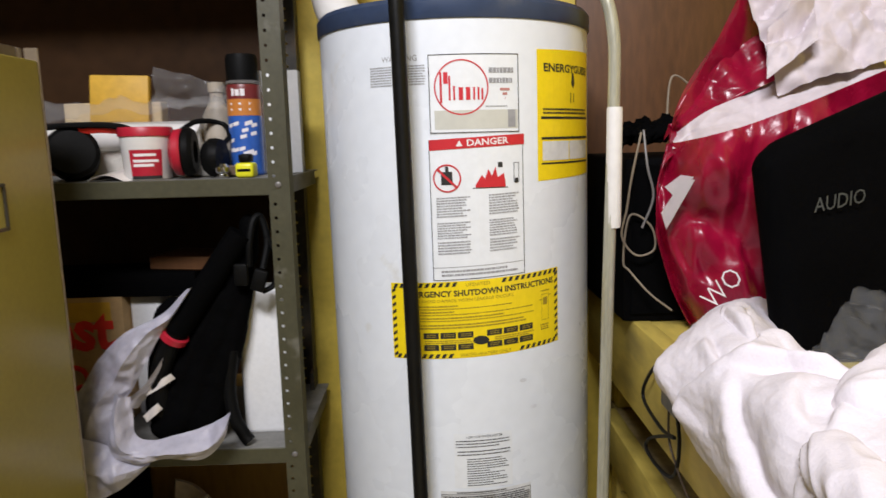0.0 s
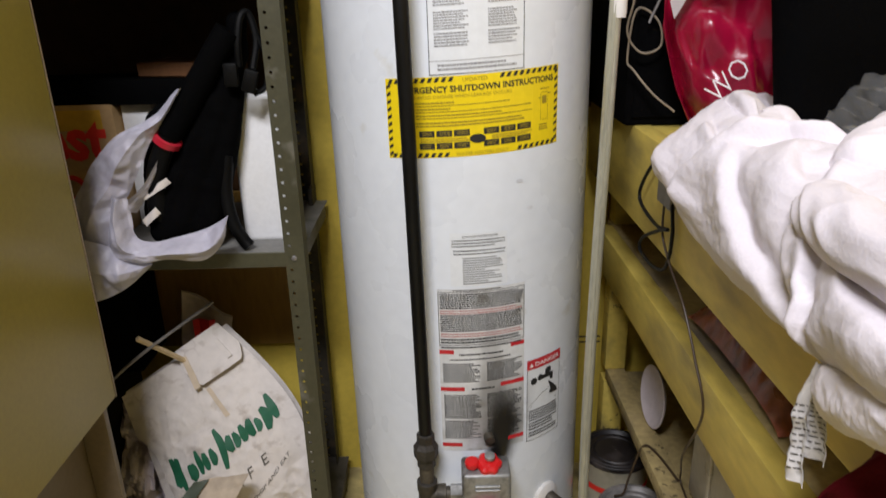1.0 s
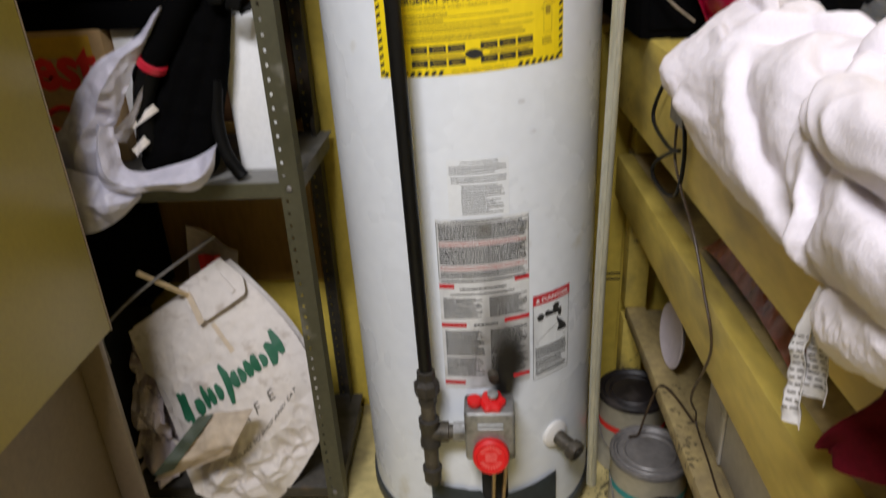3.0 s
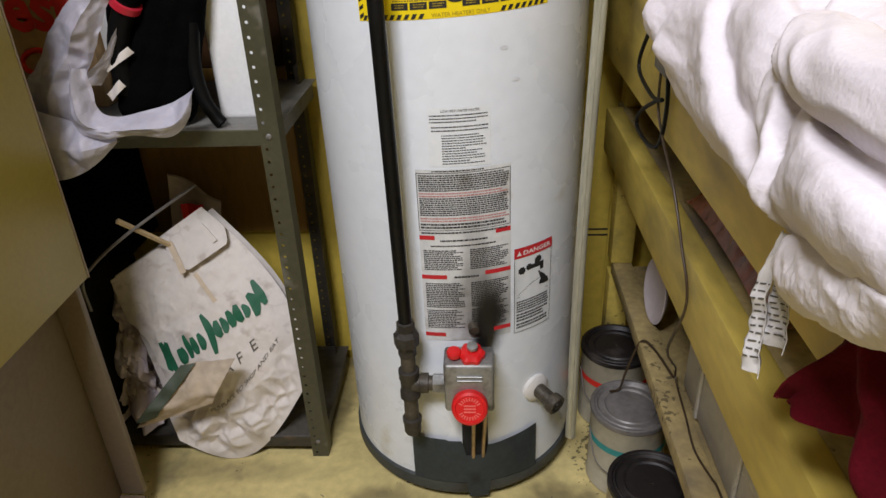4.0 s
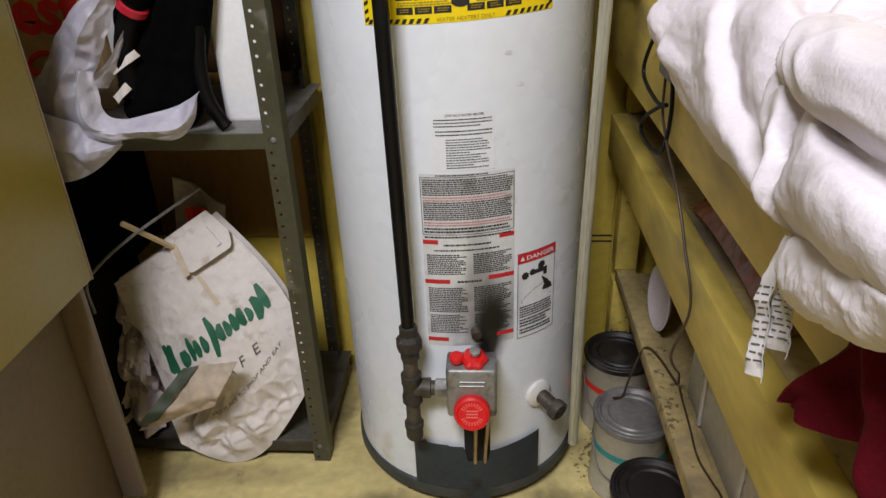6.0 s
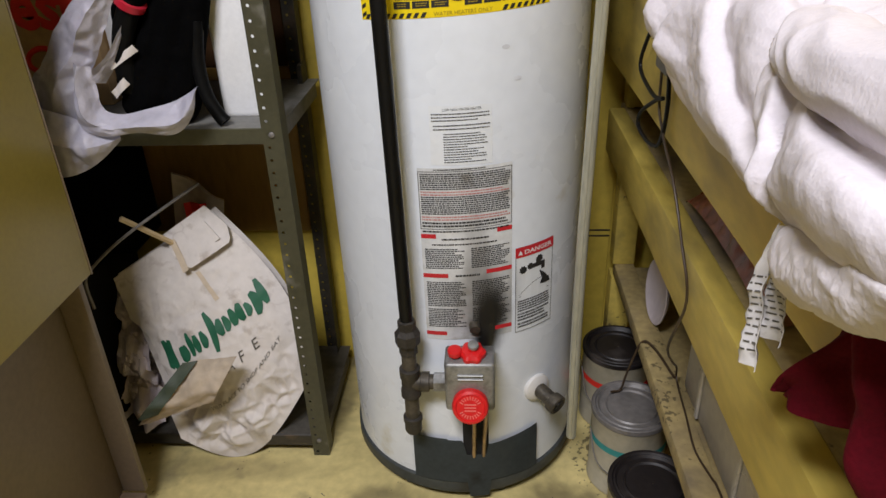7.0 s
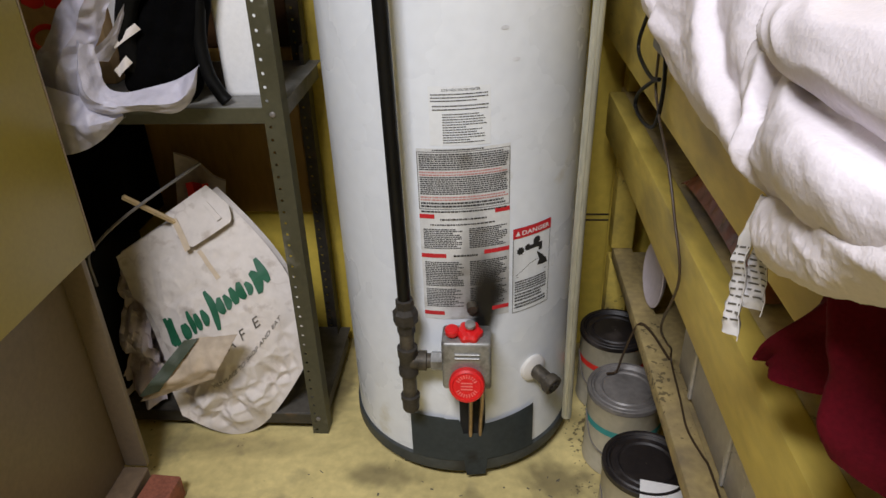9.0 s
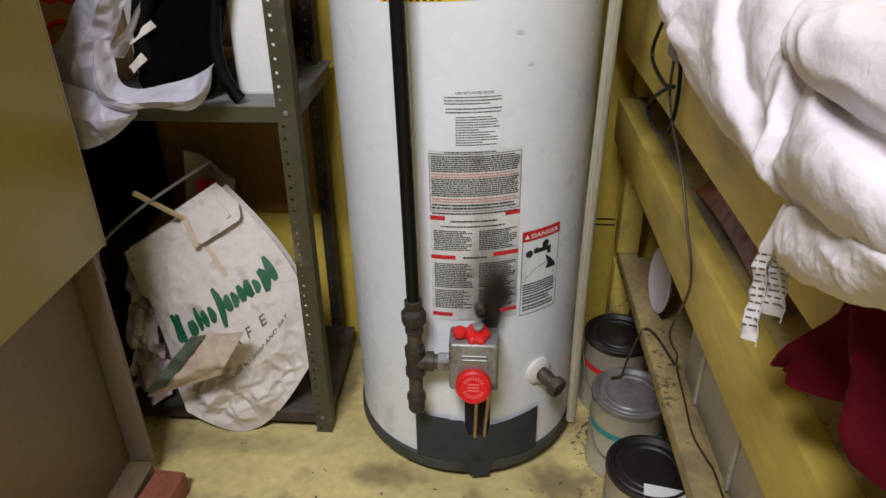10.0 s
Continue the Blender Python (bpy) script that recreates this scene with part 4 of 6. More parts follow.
def shelf_unit():
    s = thing("steel_shelf_unit", (-0.75, 0.03, 0), "olive grey slotted-angle steel shelf unit crowded with odds and ends", "shelf unit")
    # the rear posts take the darker enamel
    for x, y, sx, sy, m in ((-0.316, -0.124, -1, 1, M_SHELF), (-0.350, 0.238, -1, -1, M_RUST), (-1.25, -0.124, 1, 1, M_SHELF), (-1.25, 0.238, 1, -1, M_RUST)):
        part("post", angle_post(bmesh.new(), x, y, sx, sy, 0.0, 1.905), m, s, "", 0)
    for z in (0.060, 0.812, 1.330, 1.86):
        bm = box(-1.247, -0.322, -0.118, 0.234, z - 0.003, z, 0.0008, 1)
        # the low shelf's shade is put into its enamel colour
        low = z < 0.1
        sh = part("shelf", bm, M_SHELF_SHADED if low else M_SHELF_TOP, s, "grimy steel shelf with shade put into its enamel colour" if low else "dusty grey steel shelf")
        part("front_lip", box(-1.246, -0.323, -0.1225, -0.1188, z - 0.031, z + 0.0005, 0.0012, 1), M_RUST if low else M_SHELF, sh, "front lip in dark rusty enamel, shade put into its colour" if low else "olive front lip")
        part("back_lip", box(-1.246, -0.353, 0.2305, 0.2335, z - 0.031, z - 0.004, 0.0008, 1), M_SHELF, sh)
        part("side_lip", box(-0.3250, -0.3215, -0.084, 0.195, z - 0.031, z + 0.0008, 0.0008, 1), M_SHELF_SHADED if low else M_SHELF_TOP, sh)
        for bx, bz in ((-0.336, z - 0.012),):
            part("bolt", lathe([(0.0055, 0), (0.0055, 0.002), (0.003, 0.0035), (0.0008, 0.0037)], (bx, -0.1245, bz), 12, pose(0, 0, 0, 90)), M_TIN, sh, "dull steel bolt head")
    # gusset plates on the rear posts
    part("gusset", box(-0.359, -0.3485, 0.188, 0.2395, 0.772, 0.853, 0.001, 1), M_RUST, s)


shelf_unit()


# ---- locker ----
def locker():
    k = thing("steel_locker", (-0.90, -0.70, 0.06), "olive steel locker with card holder, standing on brick and timber", "locker")
    x = -0.677
    part("carcass", box(-1.18, -0.727, -1.45, -0.285, 0.062, 1.545, 0.002), M_LOCKER_BROWN, k, "brown-grey steel carcass")
    part("stile", box(-0.7265, x, -0.2995, -0.285, 0.062, 1.545, 0.0015), M_LOCKER_BROWN, k, "folded brown steel edge")
    part("top_rail", box(-0.7265, x, -1.45, -0.2998, 1.528, 1.545, 0.0015), M_LOCKER_BROWN, k, "folded top edge")
    d = part("door", box(-0.676, -0.656, -1.42, -0.283, 0.596, 1.526, 0.003, 2), M_LOCKER, k, "olive enamelled door")
    part("door_edge", box(-0.677, -0.6555, -0.2826, -0.2785, 0.594, 1.5455, 0.0012, 1), M_LOCKER_BROWN, k, "pale folded door edge")
    h = box(-0.656, -0.6535, -0.512, -0.412, 1.281, 1.347, 0.001, 1)
    hold = part("card_holder", h, M_LOCKER, d, "small framed card holder")
    bm = bmesh.new()
    for q in ((-0.512, -0.412, 1.281, 1.286), (-0.512, -0.412, 1.342, 1.347), (-0.512, -0.507, 1.286, 1.342), (-0.417, -0.412, 1.286, 1.342)):
        box(-0.6538, -0.6500, *q, 0.0008, 1, into=bm)
    part("holder_frame", bm, M_RUST, hold)


locker()
solo("brick", box(-0.668, -0.600, -0.52, -0.318, 0.0, 0.058, 0.004, 2, Matrix.Translation((-0.63, -0.42, 0)) @ pose(0, 0, 0, 0, 0, -4) @ Matrix.Translation((0.63, 0.42, 0))), M_BRICK, "chipped red brick wedged under the locker", "brick")
solo("wood_block", box(-1.16, -0.674, -1.40, -0.300, 0.0, 0.0615, 0.003, 1), M_PLANK, "worn brown timber plinth under the locker", "timber")


# ---- yellow timber shelving ----
def timber_shelving():
    s = thing("timber_shelving", (0.7, -0.7, 0), "yellow painted timber shelving with dusty boards", "shelving")
    # top shelf: fascia and board
    part("fascia", box(0.310, 0.345, -1.75, 0.235, 0.876, 1.046, 0.004, 2), M_WOOD, s, "broad yellow fascia board")
    part("board", box(0.3455, 1.249, -1.75, 0.235, 1.012, 1.044, 0.002), M_WOOD, s, "yellow top board")
    # middle shelf
    part("front_rail", box(0.331, 0.367, -1.75, 0.183, 0.648, 0.748, 0.005, 2), M_WOOD, s, "yellow front rail")
    part("board", box(0.3675, 1.249, -1.75, 0.235, 0.715, 0.744, 0.002), M_WOOD_DIRTY, s, "dusty yellow middle board")
    # low plank and its bearers
    part("low_plank", box(0.377, 0.4255, -1.75, 0.20, 0.312, 0.346, 0.004, 2), M_WOOD_DIRTY, s, "dirty yellow low plank")
    part("board", box(0.427, 1.249, -1.75, 0.20, 0.300, 0.330, 0.002), M_WOOD_DIRTY, s, "dusty low board")
    for y in (0.185, -1.70):
        part("post", box(0.372, 0.425, y, y + 0.05, 0.0, 0.311, 0.003), M_WOOD, s, "yellow upright")
        part("post", box(0.372, 0.425, y, y + 0.05, 0.347, 0.714, 0.003), M_WOOD, s, "yellow upright")
        part("post", box(0.372, 0.425, y, y + 0.05, 0.745, 1.011, 0.003), M_WOOD, s, "yellow upright")
    return s


timber_shelving()
bm = bmesh.new()
box(0.30, 0.372, 0.2555, 0.2615, 0.0, 1.0, 0.001, 1, into=bm)
solo("wall_batten", bm, M_WALL, "yellow painted batten on the wall", "batten", kind="structure")
# thin dark strips stand in for the black gap lines on the wall
bm = bmesh.new()
for z in (0.408, 0.392):
    box(0.306, 0.3715, 0.2535, 0.2556, z - 0.002, z + 0.002, into=bm)
solo("dark_strapping", bm, M_RUST, "two thin dark strips added for the gap marks across the batten", "strap", kind="structure")


# ---- on the steel shelves: bottom ----
BAG = [Vector(q) for q in ((-0.787, -0.02, 0.43), (-0.552, 0.04, 0.570), (-0.36, -0.11, 0.185), (-0.655, -0.15, 0.072))]


def bag_front(u, v, out=0.0):
    """The slumped paper bag's front: u along its width, v up its height."""
    tl, tr, br, bl = BAG
    p = (tl * (1 - u) + tr * u) * v + (bl * (1 - u) + br * u) * (1 - v)
    b = math.sin(math.pi * u) * math.sin(math.pi * v)
    p = p + Vector((0.075 * u * math.sin(math.pi * v), -0.06 * b, -0.122 * math.sin(math.pi * u) * max(0.0, 1 - v) ** 1.5))
    rim = min(1.0, 6.0 * min(u, 1 - u, v, 1 - v))
    soft = rim * min(1.0, 0.16 + 2.4 * max(0.0, 0.52 - 0.12 * u - v))
    p += Vector((0.15, -1.0, 0.35)) * (crumple(p, 0.024 * soft, 6.0, 2.0) + facet(p, 0.048 * soft, 11.0, 5.0) - facet(p, 0.026 * soft, 24.0, 8.0) + facet(p, 0.0015 * rim, 7.0, 3.0) + out)
    return p


def paper_bag():
    b = thing("paper_bag", (-0.57, -0.06, 0.055), "slumped white paper carrier bag with green printing, soiled and torn", "paper bag")

    def back(u, v):
        p = bag_front(u, v) * 1.0
        s = math.sin(math.pi * u) * math.sin(math.pi * v)
        return p + Vector((0.0, 0.022 + 0.10 * s + facet(p, 0.030 * s, 12.0, 4.0) - facet(p, 0.014 * s, 28.0, 7.0), 0.0))

    def torn(u, v):
        """True where the white front has been ripped away at its lower side."""
        reach = spline((0.34, 0.33, 0.31, 0.22, 0.13, 0.11, 0.115, 0.06, -0.05, -0.05, -0.05), v)
        return u < reach + 0.016 * noise.noise(Vector((v * 26.0, 1.0, 0))) + 0.007 * noise.noise(Vector((v * 70.0, 2.0, 0))) and 0.34 < v < 0.80

    nu, nv = 130, 150
    bm = patch(bag_front, nu, nv)
    bm.faces.ensure_lookup_table()
    bmesh.ops.delete(bm, geom=[bm.faces[i * nv + j] for i in range(nu) for j in range(nv) if torn((i + 0.5) / nu, (j + 0.5) / nv)], context="FACES")
    bm.normal_update()
    bmesh.ops.solidify(bm, geom=list(bm.faces), thickness=0.0008)
    part("front", bm, M_PAPERBAG, b, "creased white paper front, ripped at its side", 60)
    part("back", patch(back, 60, 70, 0.0008), M_PAPERBAG, b, "crumpled inner layer of white paper", 40)

    # folded handle patch at the mouth
    def tab(u, v):
        uu = 0.555 + 0.44 * u + 0.02 * (1 - v)
        cut = 0.05 * max(0.0, (abs(u - 0.5) - 0.36) / 0.14) * (1 - v)
        return bag_front(uu, 0.86 + 0.17 * v + cut * 1.2, 0.010 + 0.010 * (1 - v)) + Vector((0, 0, 0.002))

    part("handle_patch", patch(tab, 18, 10, 0.0015), M_PAPERBAG, b, "folded paper handle patch", 60)
    bm = patch(lambda u, v: bag_front(0.885 + 0.035 * u, 0.895 + 0.085 * v, 0.0245), 2, 6, 0.004)
    part("handle", bm, M_PAPERBAG, b, "twisted paper handle", 60)
    part("glue_strip", patch(lambda u, v: bag_front(0.585 + 0.045 * u + 0.01 * v, 0.862 + 0.13 * v, 0.0215), 3, 10, 0.0008), M_TAN, b, "tan glue strip")
    part("crease_stain", patch(lambda u, v: bag_front(0.665 + 0.03 * u - 0.03 * v, 0.71 + 0.13 * v, 0.0015), 2, 8), M_TAN, b, "tan stain along a fold")

    # printed mark: plain green strokes rising along the front
    def mark(u, v):
        return bag_front(u, v, 0.0022)

    def stroke(bm, pts, w):
        c = curve_points([(x, y, 0) for x, y in pts], 5)
        rows = []
        n = len(c)
        for i, p in enumerate(c):
            d = (c[min(i + 1, n - 1)] - c[max(i - 1, 0)]).normalized()
            ww = w * (0.35 + 0.65 * math.sin(math.pi * min(1, max(0.0, (i + 0.6) / n))))
            s = Vector((-d.y * 1.25, d.x, 0)) * ww
            rows.append((bm.verts.new(mark(p.x + s.x, p.y + s.y)), bm.verts.new(mark(p.x - s.x, p.y - s.y))))
        for a, c2 in zip(rows, rows[1:]):
            bm.faces.new((a[0], a[1], c2[1], c2[0]))
        return bm

    base = lambda u: 0.480 + 0.115 * (u - 0.16) + 0.05 * math.sin((u - 0.16) * 4.0)
    # position, height, drop below the line, lean, half-width
    for x, hgt, low, lean, w in ((0.01, 0.125, 0.0, 0.025, 0.017), (0.065, 0.11, 0.03, -0.02, 0.016), (0.135, 0.062, 0.0, 0.018, 0.016), (0.165, 0.06, 0.0, 0.008, 0.010), (0.215, 0.092, 0.0, 0.003, 0.011), (0.262, 0.066, 0.0, 0.0, 0.012), (0.305, 0.062, 0.0, 0.012, 0.012),
                                 (0.368, 0.108, 0.045, 0.02, 0.012), (0.440, 0.060, 0.0, -0.012, 0.013), (0.468, 0.056, 0.0, 0.012, 0.011), (0.518, 0.064, 0.0, 0.006, 0.012), (0.578, 0.066, 0.0, -0.014, 0.013), (0.605, 0.050, 0.0, 0.014, 0.010), (0.655, 0.072, 0.02, 0.02, 0.014), (0.718, 0.105, 0.0, -0.004, 0.012)):
        u0 = 0.19 + x
        pts = [(u0, base(u0) - low), (u0 + lean * 0.9, base(u0) + hgt * 0.5), (u0 + lean * 0.2, base(u0) + hgt * 1.12)]
        part("green_stroke", stroke(bmesh.new(), pts, w * 1.55), M_GREEN, b)
    bm = bmesh.new()
    for ch, u in zip("CAFE", (0.47, 0.56, 0.65, 0.74)):
        lay_letters(bm, ch, 0.029, lambda x, y, u=u: mark(u + x / 0.33, 0.425 + 0.08 * (u - 0.47) + y / 0.42), squeeze=0.9)
    part("lettering", bm, M_PRINT_BROWN, b)
    bm = bmesh.new()
    lay_letters(bm, "WILD PLACE TO SHOP AND EAT", 0.0118, lambda x, y: mark(0.36 + x / 0.345, 0.275 + 0.235 * x / 0.345 + y / 0.42), squeeze=1.05)
    part("lettering", bm, M_PRINT_BROWN, b)

    # torn gusset folded outwards
    A, B2, C2, D = [Vector(q) for q in ((-0.575, -0.178, 0.318), (-0.472, -0.170, 0.326), (-0.528, -0.205, 0.232), (-0.704, -0.22, 0.172))]

    def flap(u, v):
        p = (A * (1 - u) + B2 * u) * v + (D * (1 - u) + C2 * u) * (1 - v)
        return p + Vector((0.1, -1, 0.3)) * (0.02 * math.sin(math.pi * v) + crumple(p, 0.018, 18.0, 3.0))

    part("torn_flap", patch(flap, 22, 26, 0.0008), M_PAPER_BROWN, b, "torn flap showing brown inside", 60)
    part("green_edge", patch(lambda u, v: flap(0.02 + 0.30 * u, 0.14 + 0.86 * v) + Vector((-0.012, -0.008, 0.002)), 4, 20, 0.0008), M_GREEN_DARK, b, "dark green folded side", 60)


paper_bag()



def scrap(corners, seed):
    tl, tr, br, bl = [Vector(q) for q in corners]

    def fn(u, v):
        p = (tl * (1 - u) + tr * u) * v + (bl * (1 - u) + br * u) * (1 - v)
        return p + Vector((0.3, -1, 0.2)) * (crumple(p, 0.085, 11.0, seed) + crumple(p, 0.03, 30.0, seed + 2))
    return patch(fn, 26, 34, 0.0008)


solo("crumpled_paper", scrap(((-0.80, 0.0, 0.40), (-0.70, 0.03, 0.39), (-0.66, -0.03, 0.12), (-0.80, -0.05, 0.12)), 1.0), M_TISSUE, "crumpled white wrapping paper behind the paper bag", "waste paper", smooth_angle=22)
solo("crumpled_paper", scrap(((-0.81, 0.0, 0.36), (-0.74, -0.03, 0.32), (-0.71, -0.10, 0.08), (-0.82, -0.09, 0.08)), 5.0), M_TISSUE, "crumpled soiled white paper behind the paper bag", "waste paper", smooth_angle=22)
solo("wooden_stick", tube([(-0.700, -0.072, 0.606), (-0.615, 0.010, 0.488)], 0.0058, 4, straight=True), M_BAMBOO, "pale square wooden stick leaning on the bag", "stick")


def wire_basket():
    w = thing("wire_basket", (-0.85, 0.02, 0.055), "black storage basket with a pale wire rim", "basket")
    part("rim", tube([(-0.80, -0.098, 0.40), (-0.80, -0.10, 0.465), (-0.777, -0.10, 0.502), (-0.70, -0.07, 0.565), (-0.56, 0.02, 0.645)], 0.0035, 8), M_TIN, w, "pale wire rim")
    bm = bmesh.new()
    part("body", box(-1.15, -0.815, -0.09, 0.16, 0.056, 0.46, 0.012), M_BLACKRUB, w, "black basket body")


wire_basket()
ob = solo("red_white_package", patch(lambda u, v: Vector((-0.705 + 0.03 * v + 0.115 * u, 0.14 + 0.012 * math.sin(6 * u), 0.40 + (0.22 - 0.07 * u) * v)), 8, 8, 0.010), M_PAPER_BROWN, "pale package with a red print, upright at the wall", "package")
part("red_print", patch(lambda u, v: Vector((-0.655 + 0.055 * u, 0.126 + 0.006 * math.sin(6 * u), 0.44 + 0.11 * v)), 4, 6, 0.002), M_REDPRINT, ob)
# black box added where the space under the shelf is only dark
dark = thing("dark_carton", (-0.945, 0.11, 0.465), "plain black box added to fill the dark space under the shelf", "carton")
part("body", box(-1.14, -0.75, 0.03, 0.185, 0.465, 0.685, 0.004), M_BLACKCLOTH, dark, "black filler body")
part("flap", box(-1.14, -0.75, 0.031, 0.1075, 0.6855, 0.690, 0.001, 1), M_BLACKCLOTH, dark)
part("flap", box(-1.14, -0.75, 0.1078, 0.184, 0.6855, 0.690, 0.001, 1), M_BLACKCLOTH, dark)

# added sheet behind the unit: its dark brown stands in for shade on the wall
solo("back_panel", box(-1.25, -0.392, 0.242, 0.252, 0.84, 1.88, 0.001, 1), M_WALL_SHADE, "added dark brown sheet, coloured as the shaded wall behind the shelf unit", "back panel", kind="structure")


# added sheet painted as the shelf's cast shadow, down to the shadow's edge
solo("back_panel", box(-1.25, -0.392, 0.2425, 0.2515, 0.418, 0.8385, 0.001, 1), M_SHELF_SHADOW, "added amber sheet, coloured as the middle shelf's shadow, ending above the floor", "back panel", kind="structure")


# ---- middle shelf ----
def printed_carton():
    c = thing("printed_carton", (-0.81, 0.10, 0.805), "tan cardboard carton with red printing", "carton")
    part("box", box(-1.02, -0.715, 0.045, 0.19, 0.8125, 1.082, 0.003), M_CARD, c, "tan cardboard body")
    bm = bmesh.new()
    lay_letters(bm, "est", 0.125, lambda x, y: Vector((-0.876 + x, 0.0425, 0.972 + y)), width=0.142, bold=0.035)
    part("lettering", bm, M_REDPRINT, c, "red carton lettering")
    for x, z, w, h in ((-0.835, 0.905, 0.034, 0.030), (-0.765, 0.912, 0.022, 0.024)):
        part("red_swirl", tube([(x + w * math.cos(a * 0.6), 0.0425, z + h * math.sin(a * 0.6) * (1 - 0.04 * a)) for a in range(10)], 0.0055, 6), M_REDPRINT, c)
    part("yellow_patch", patch(lambda u, v: Vector((-0.86 + 0.12 * u, 0.0434, 1.03 + 0.042 * v)), 2, 2, 0.0006), M_ENVELOPE, c)


printed_carton()
solo("white_carton", box(-0.711, -0.646, 0.075, 0.19, 0.8125, 1.078, 0.003), M_WHITE, "small white carton beside the printed carton", "carton")
solo("black_tray", box(-1.0, -0.56, 0.048, 0.185, 1.080, 1.130, 0.003, 2), M_BLACKCLOTH, "flat black tray lying on the cartons", "tray")
solo("brown_sleeve", box(-0.66, -0.47, 0.06, 0.18, 1.131, 1.160, 0.003, 1, Matrix.Translation((-0.56, 0.1, 0)) @ pose(0, 0, 0, 0, 0, -12) @ Matrix.Translation((0.56, -0.1, 0))), M_PLY, "flat dark brown cardboard sleeve on the tray", "sleeve")


def foam_block():
    f = solo("foam_block", box(-0.452, -0.360, -0.045, 0.03, 0.806, 1.11, 0.014, 4), M_WHITE, "white foam block standing on the shelf", "foam block")
    return f


foam_block()


def folded_umbrella():
    f = thing("black_umbrella_bag", (-0.50, -0.07, 0.806), "black nylon umbrella and cover stuffed upright in a carrier bag", "umbrella")
    ob = part("cover", blob([([(-0.428, -0.075, 1.17), (-0.458, -0.08, 1.08), (-0.508, -0.082, 0.97), (-0.552, -0.085, 0.88), (-0.578, -0.085, 0.845)], 0.020, 0.034),
                             ([(-0.415, -0.070, 1.20), (-0.440, -0.072, 1.07), (-0.480, -0.075, 0.95), (-0.515, -0.08, 0.845)], 0.018, 0.036),
                             ([(-0.465, -0.085, 1.11), (-0.528, -0.087, 1.00), (-0.575, -0.088, 0.91), (-0.600, -0.088, 0.85)], 0.016, 0.024),
                             ([(-0.41, -0.060, 1.24), (-0.412, -0.065, 1.18)], 0.020, 0.018),
                             ([(-0.575, -0.03, 1.05), (-0.59, -0.03, 0.96), (-0.60, -0.03, 0.87)], 0.046, 0.050)]), M_BLACKCLOTH, f, "black nylon cover")
    fuse(ob, 0.005, 3, 0.008, 0.05, 0.002, 0.016)
    part("hose", tube([(-0.418, -0.095, 1.228), (-0.452, -0.10, 1.180), (-0.500, -0.103, 1.112), (-0.548, -0.108, 1.046)], 0.0235, 20), M_BLACKCLOTH, f, "black foam-covered shaft")
    part("inner_tube", tube([(-0.548, -0.108, 1.046), (-0.578, -0.105, 0.99), (-0.592, -0.10, 0.94), (-0.598, -0.095, 0.88)], 0.019, 16), M_BLACKRUB, f, "black lower shaft")
    part("red_ring", lathe([(0.023, -0.008), (0.027, -0.006), (0.027, 0.006), (0.023, 0.008), (0.019, 0.006), (0.019, -0.006)], (-0.553, -0.108, 1.037), 28, pose(0, 0, 0, 8, 36, 0)), M_CRIMSON, f, "red plastic ring")
    part("handle", tube([(-0.452, -0.085, 1.00), (-0.462, -0.09, 0.93), (-0.455, -0.097, 0.870), (-0.436, -0.102, 0.832), (-0.426, -0.104, 0.820)], 0.0125, 14), M_BLACKRUB, f, "black rubber handle")
    for x, z, r in ((-0.418, 1.152, 0.0), (-0.385, 1.140, 18.0)):
        part("buckle", box(-0.013, 0.013, -0.006, 0.006, -0.021, 0.021, 0.004, 2, pose(x, -0.112, z, 0, r, 0)), M_BLACKRUB, f, "black plastic buckle")
    part("strap", tube([(-0.405, -0.10, 1.165), (-0.402, -0.10, 1.21), (-0.395, -0.09, 1.25), (-0.382, -0.08, 1.255), (-0.372, -0.085, 1.21), (-0.380, -0.10, 1.16)], 0.0065, 8), M_BLACKRUB, f, "black strap loop")
    part("strap", tube([(-0.372, -0.085, 1.22), (-0.358, -0.085, 1.18), (-0.362, -0.09, 1.13), (-0.384, -0.10, 1.115)], 0.0055, 8), M_BLACKRUB, f, "black strap loop")
    for k, (p0, p1, w) in enumerate((((-0.615, -0.118, 0.928), (-0.558, -0.118, 0.962), 0.012), ((-0.618, -0.122, 0.878), (-0.586, -0.122, 0.905), 0.014))):
        part("paper_slip", patch(lambda u, v, p0=p0, p1=p1, w=w: Vector(p0).lerp(Vector(p1), u) + Vector((0.4 * w * (v - 0.5), 0.004 * math.sin(5 * u + 2 * v), -w * (v - 0.5))), 8, 4, 0.0008), M_PAPERBAG, f, "pale folded paper slip")


folded_umbrella()


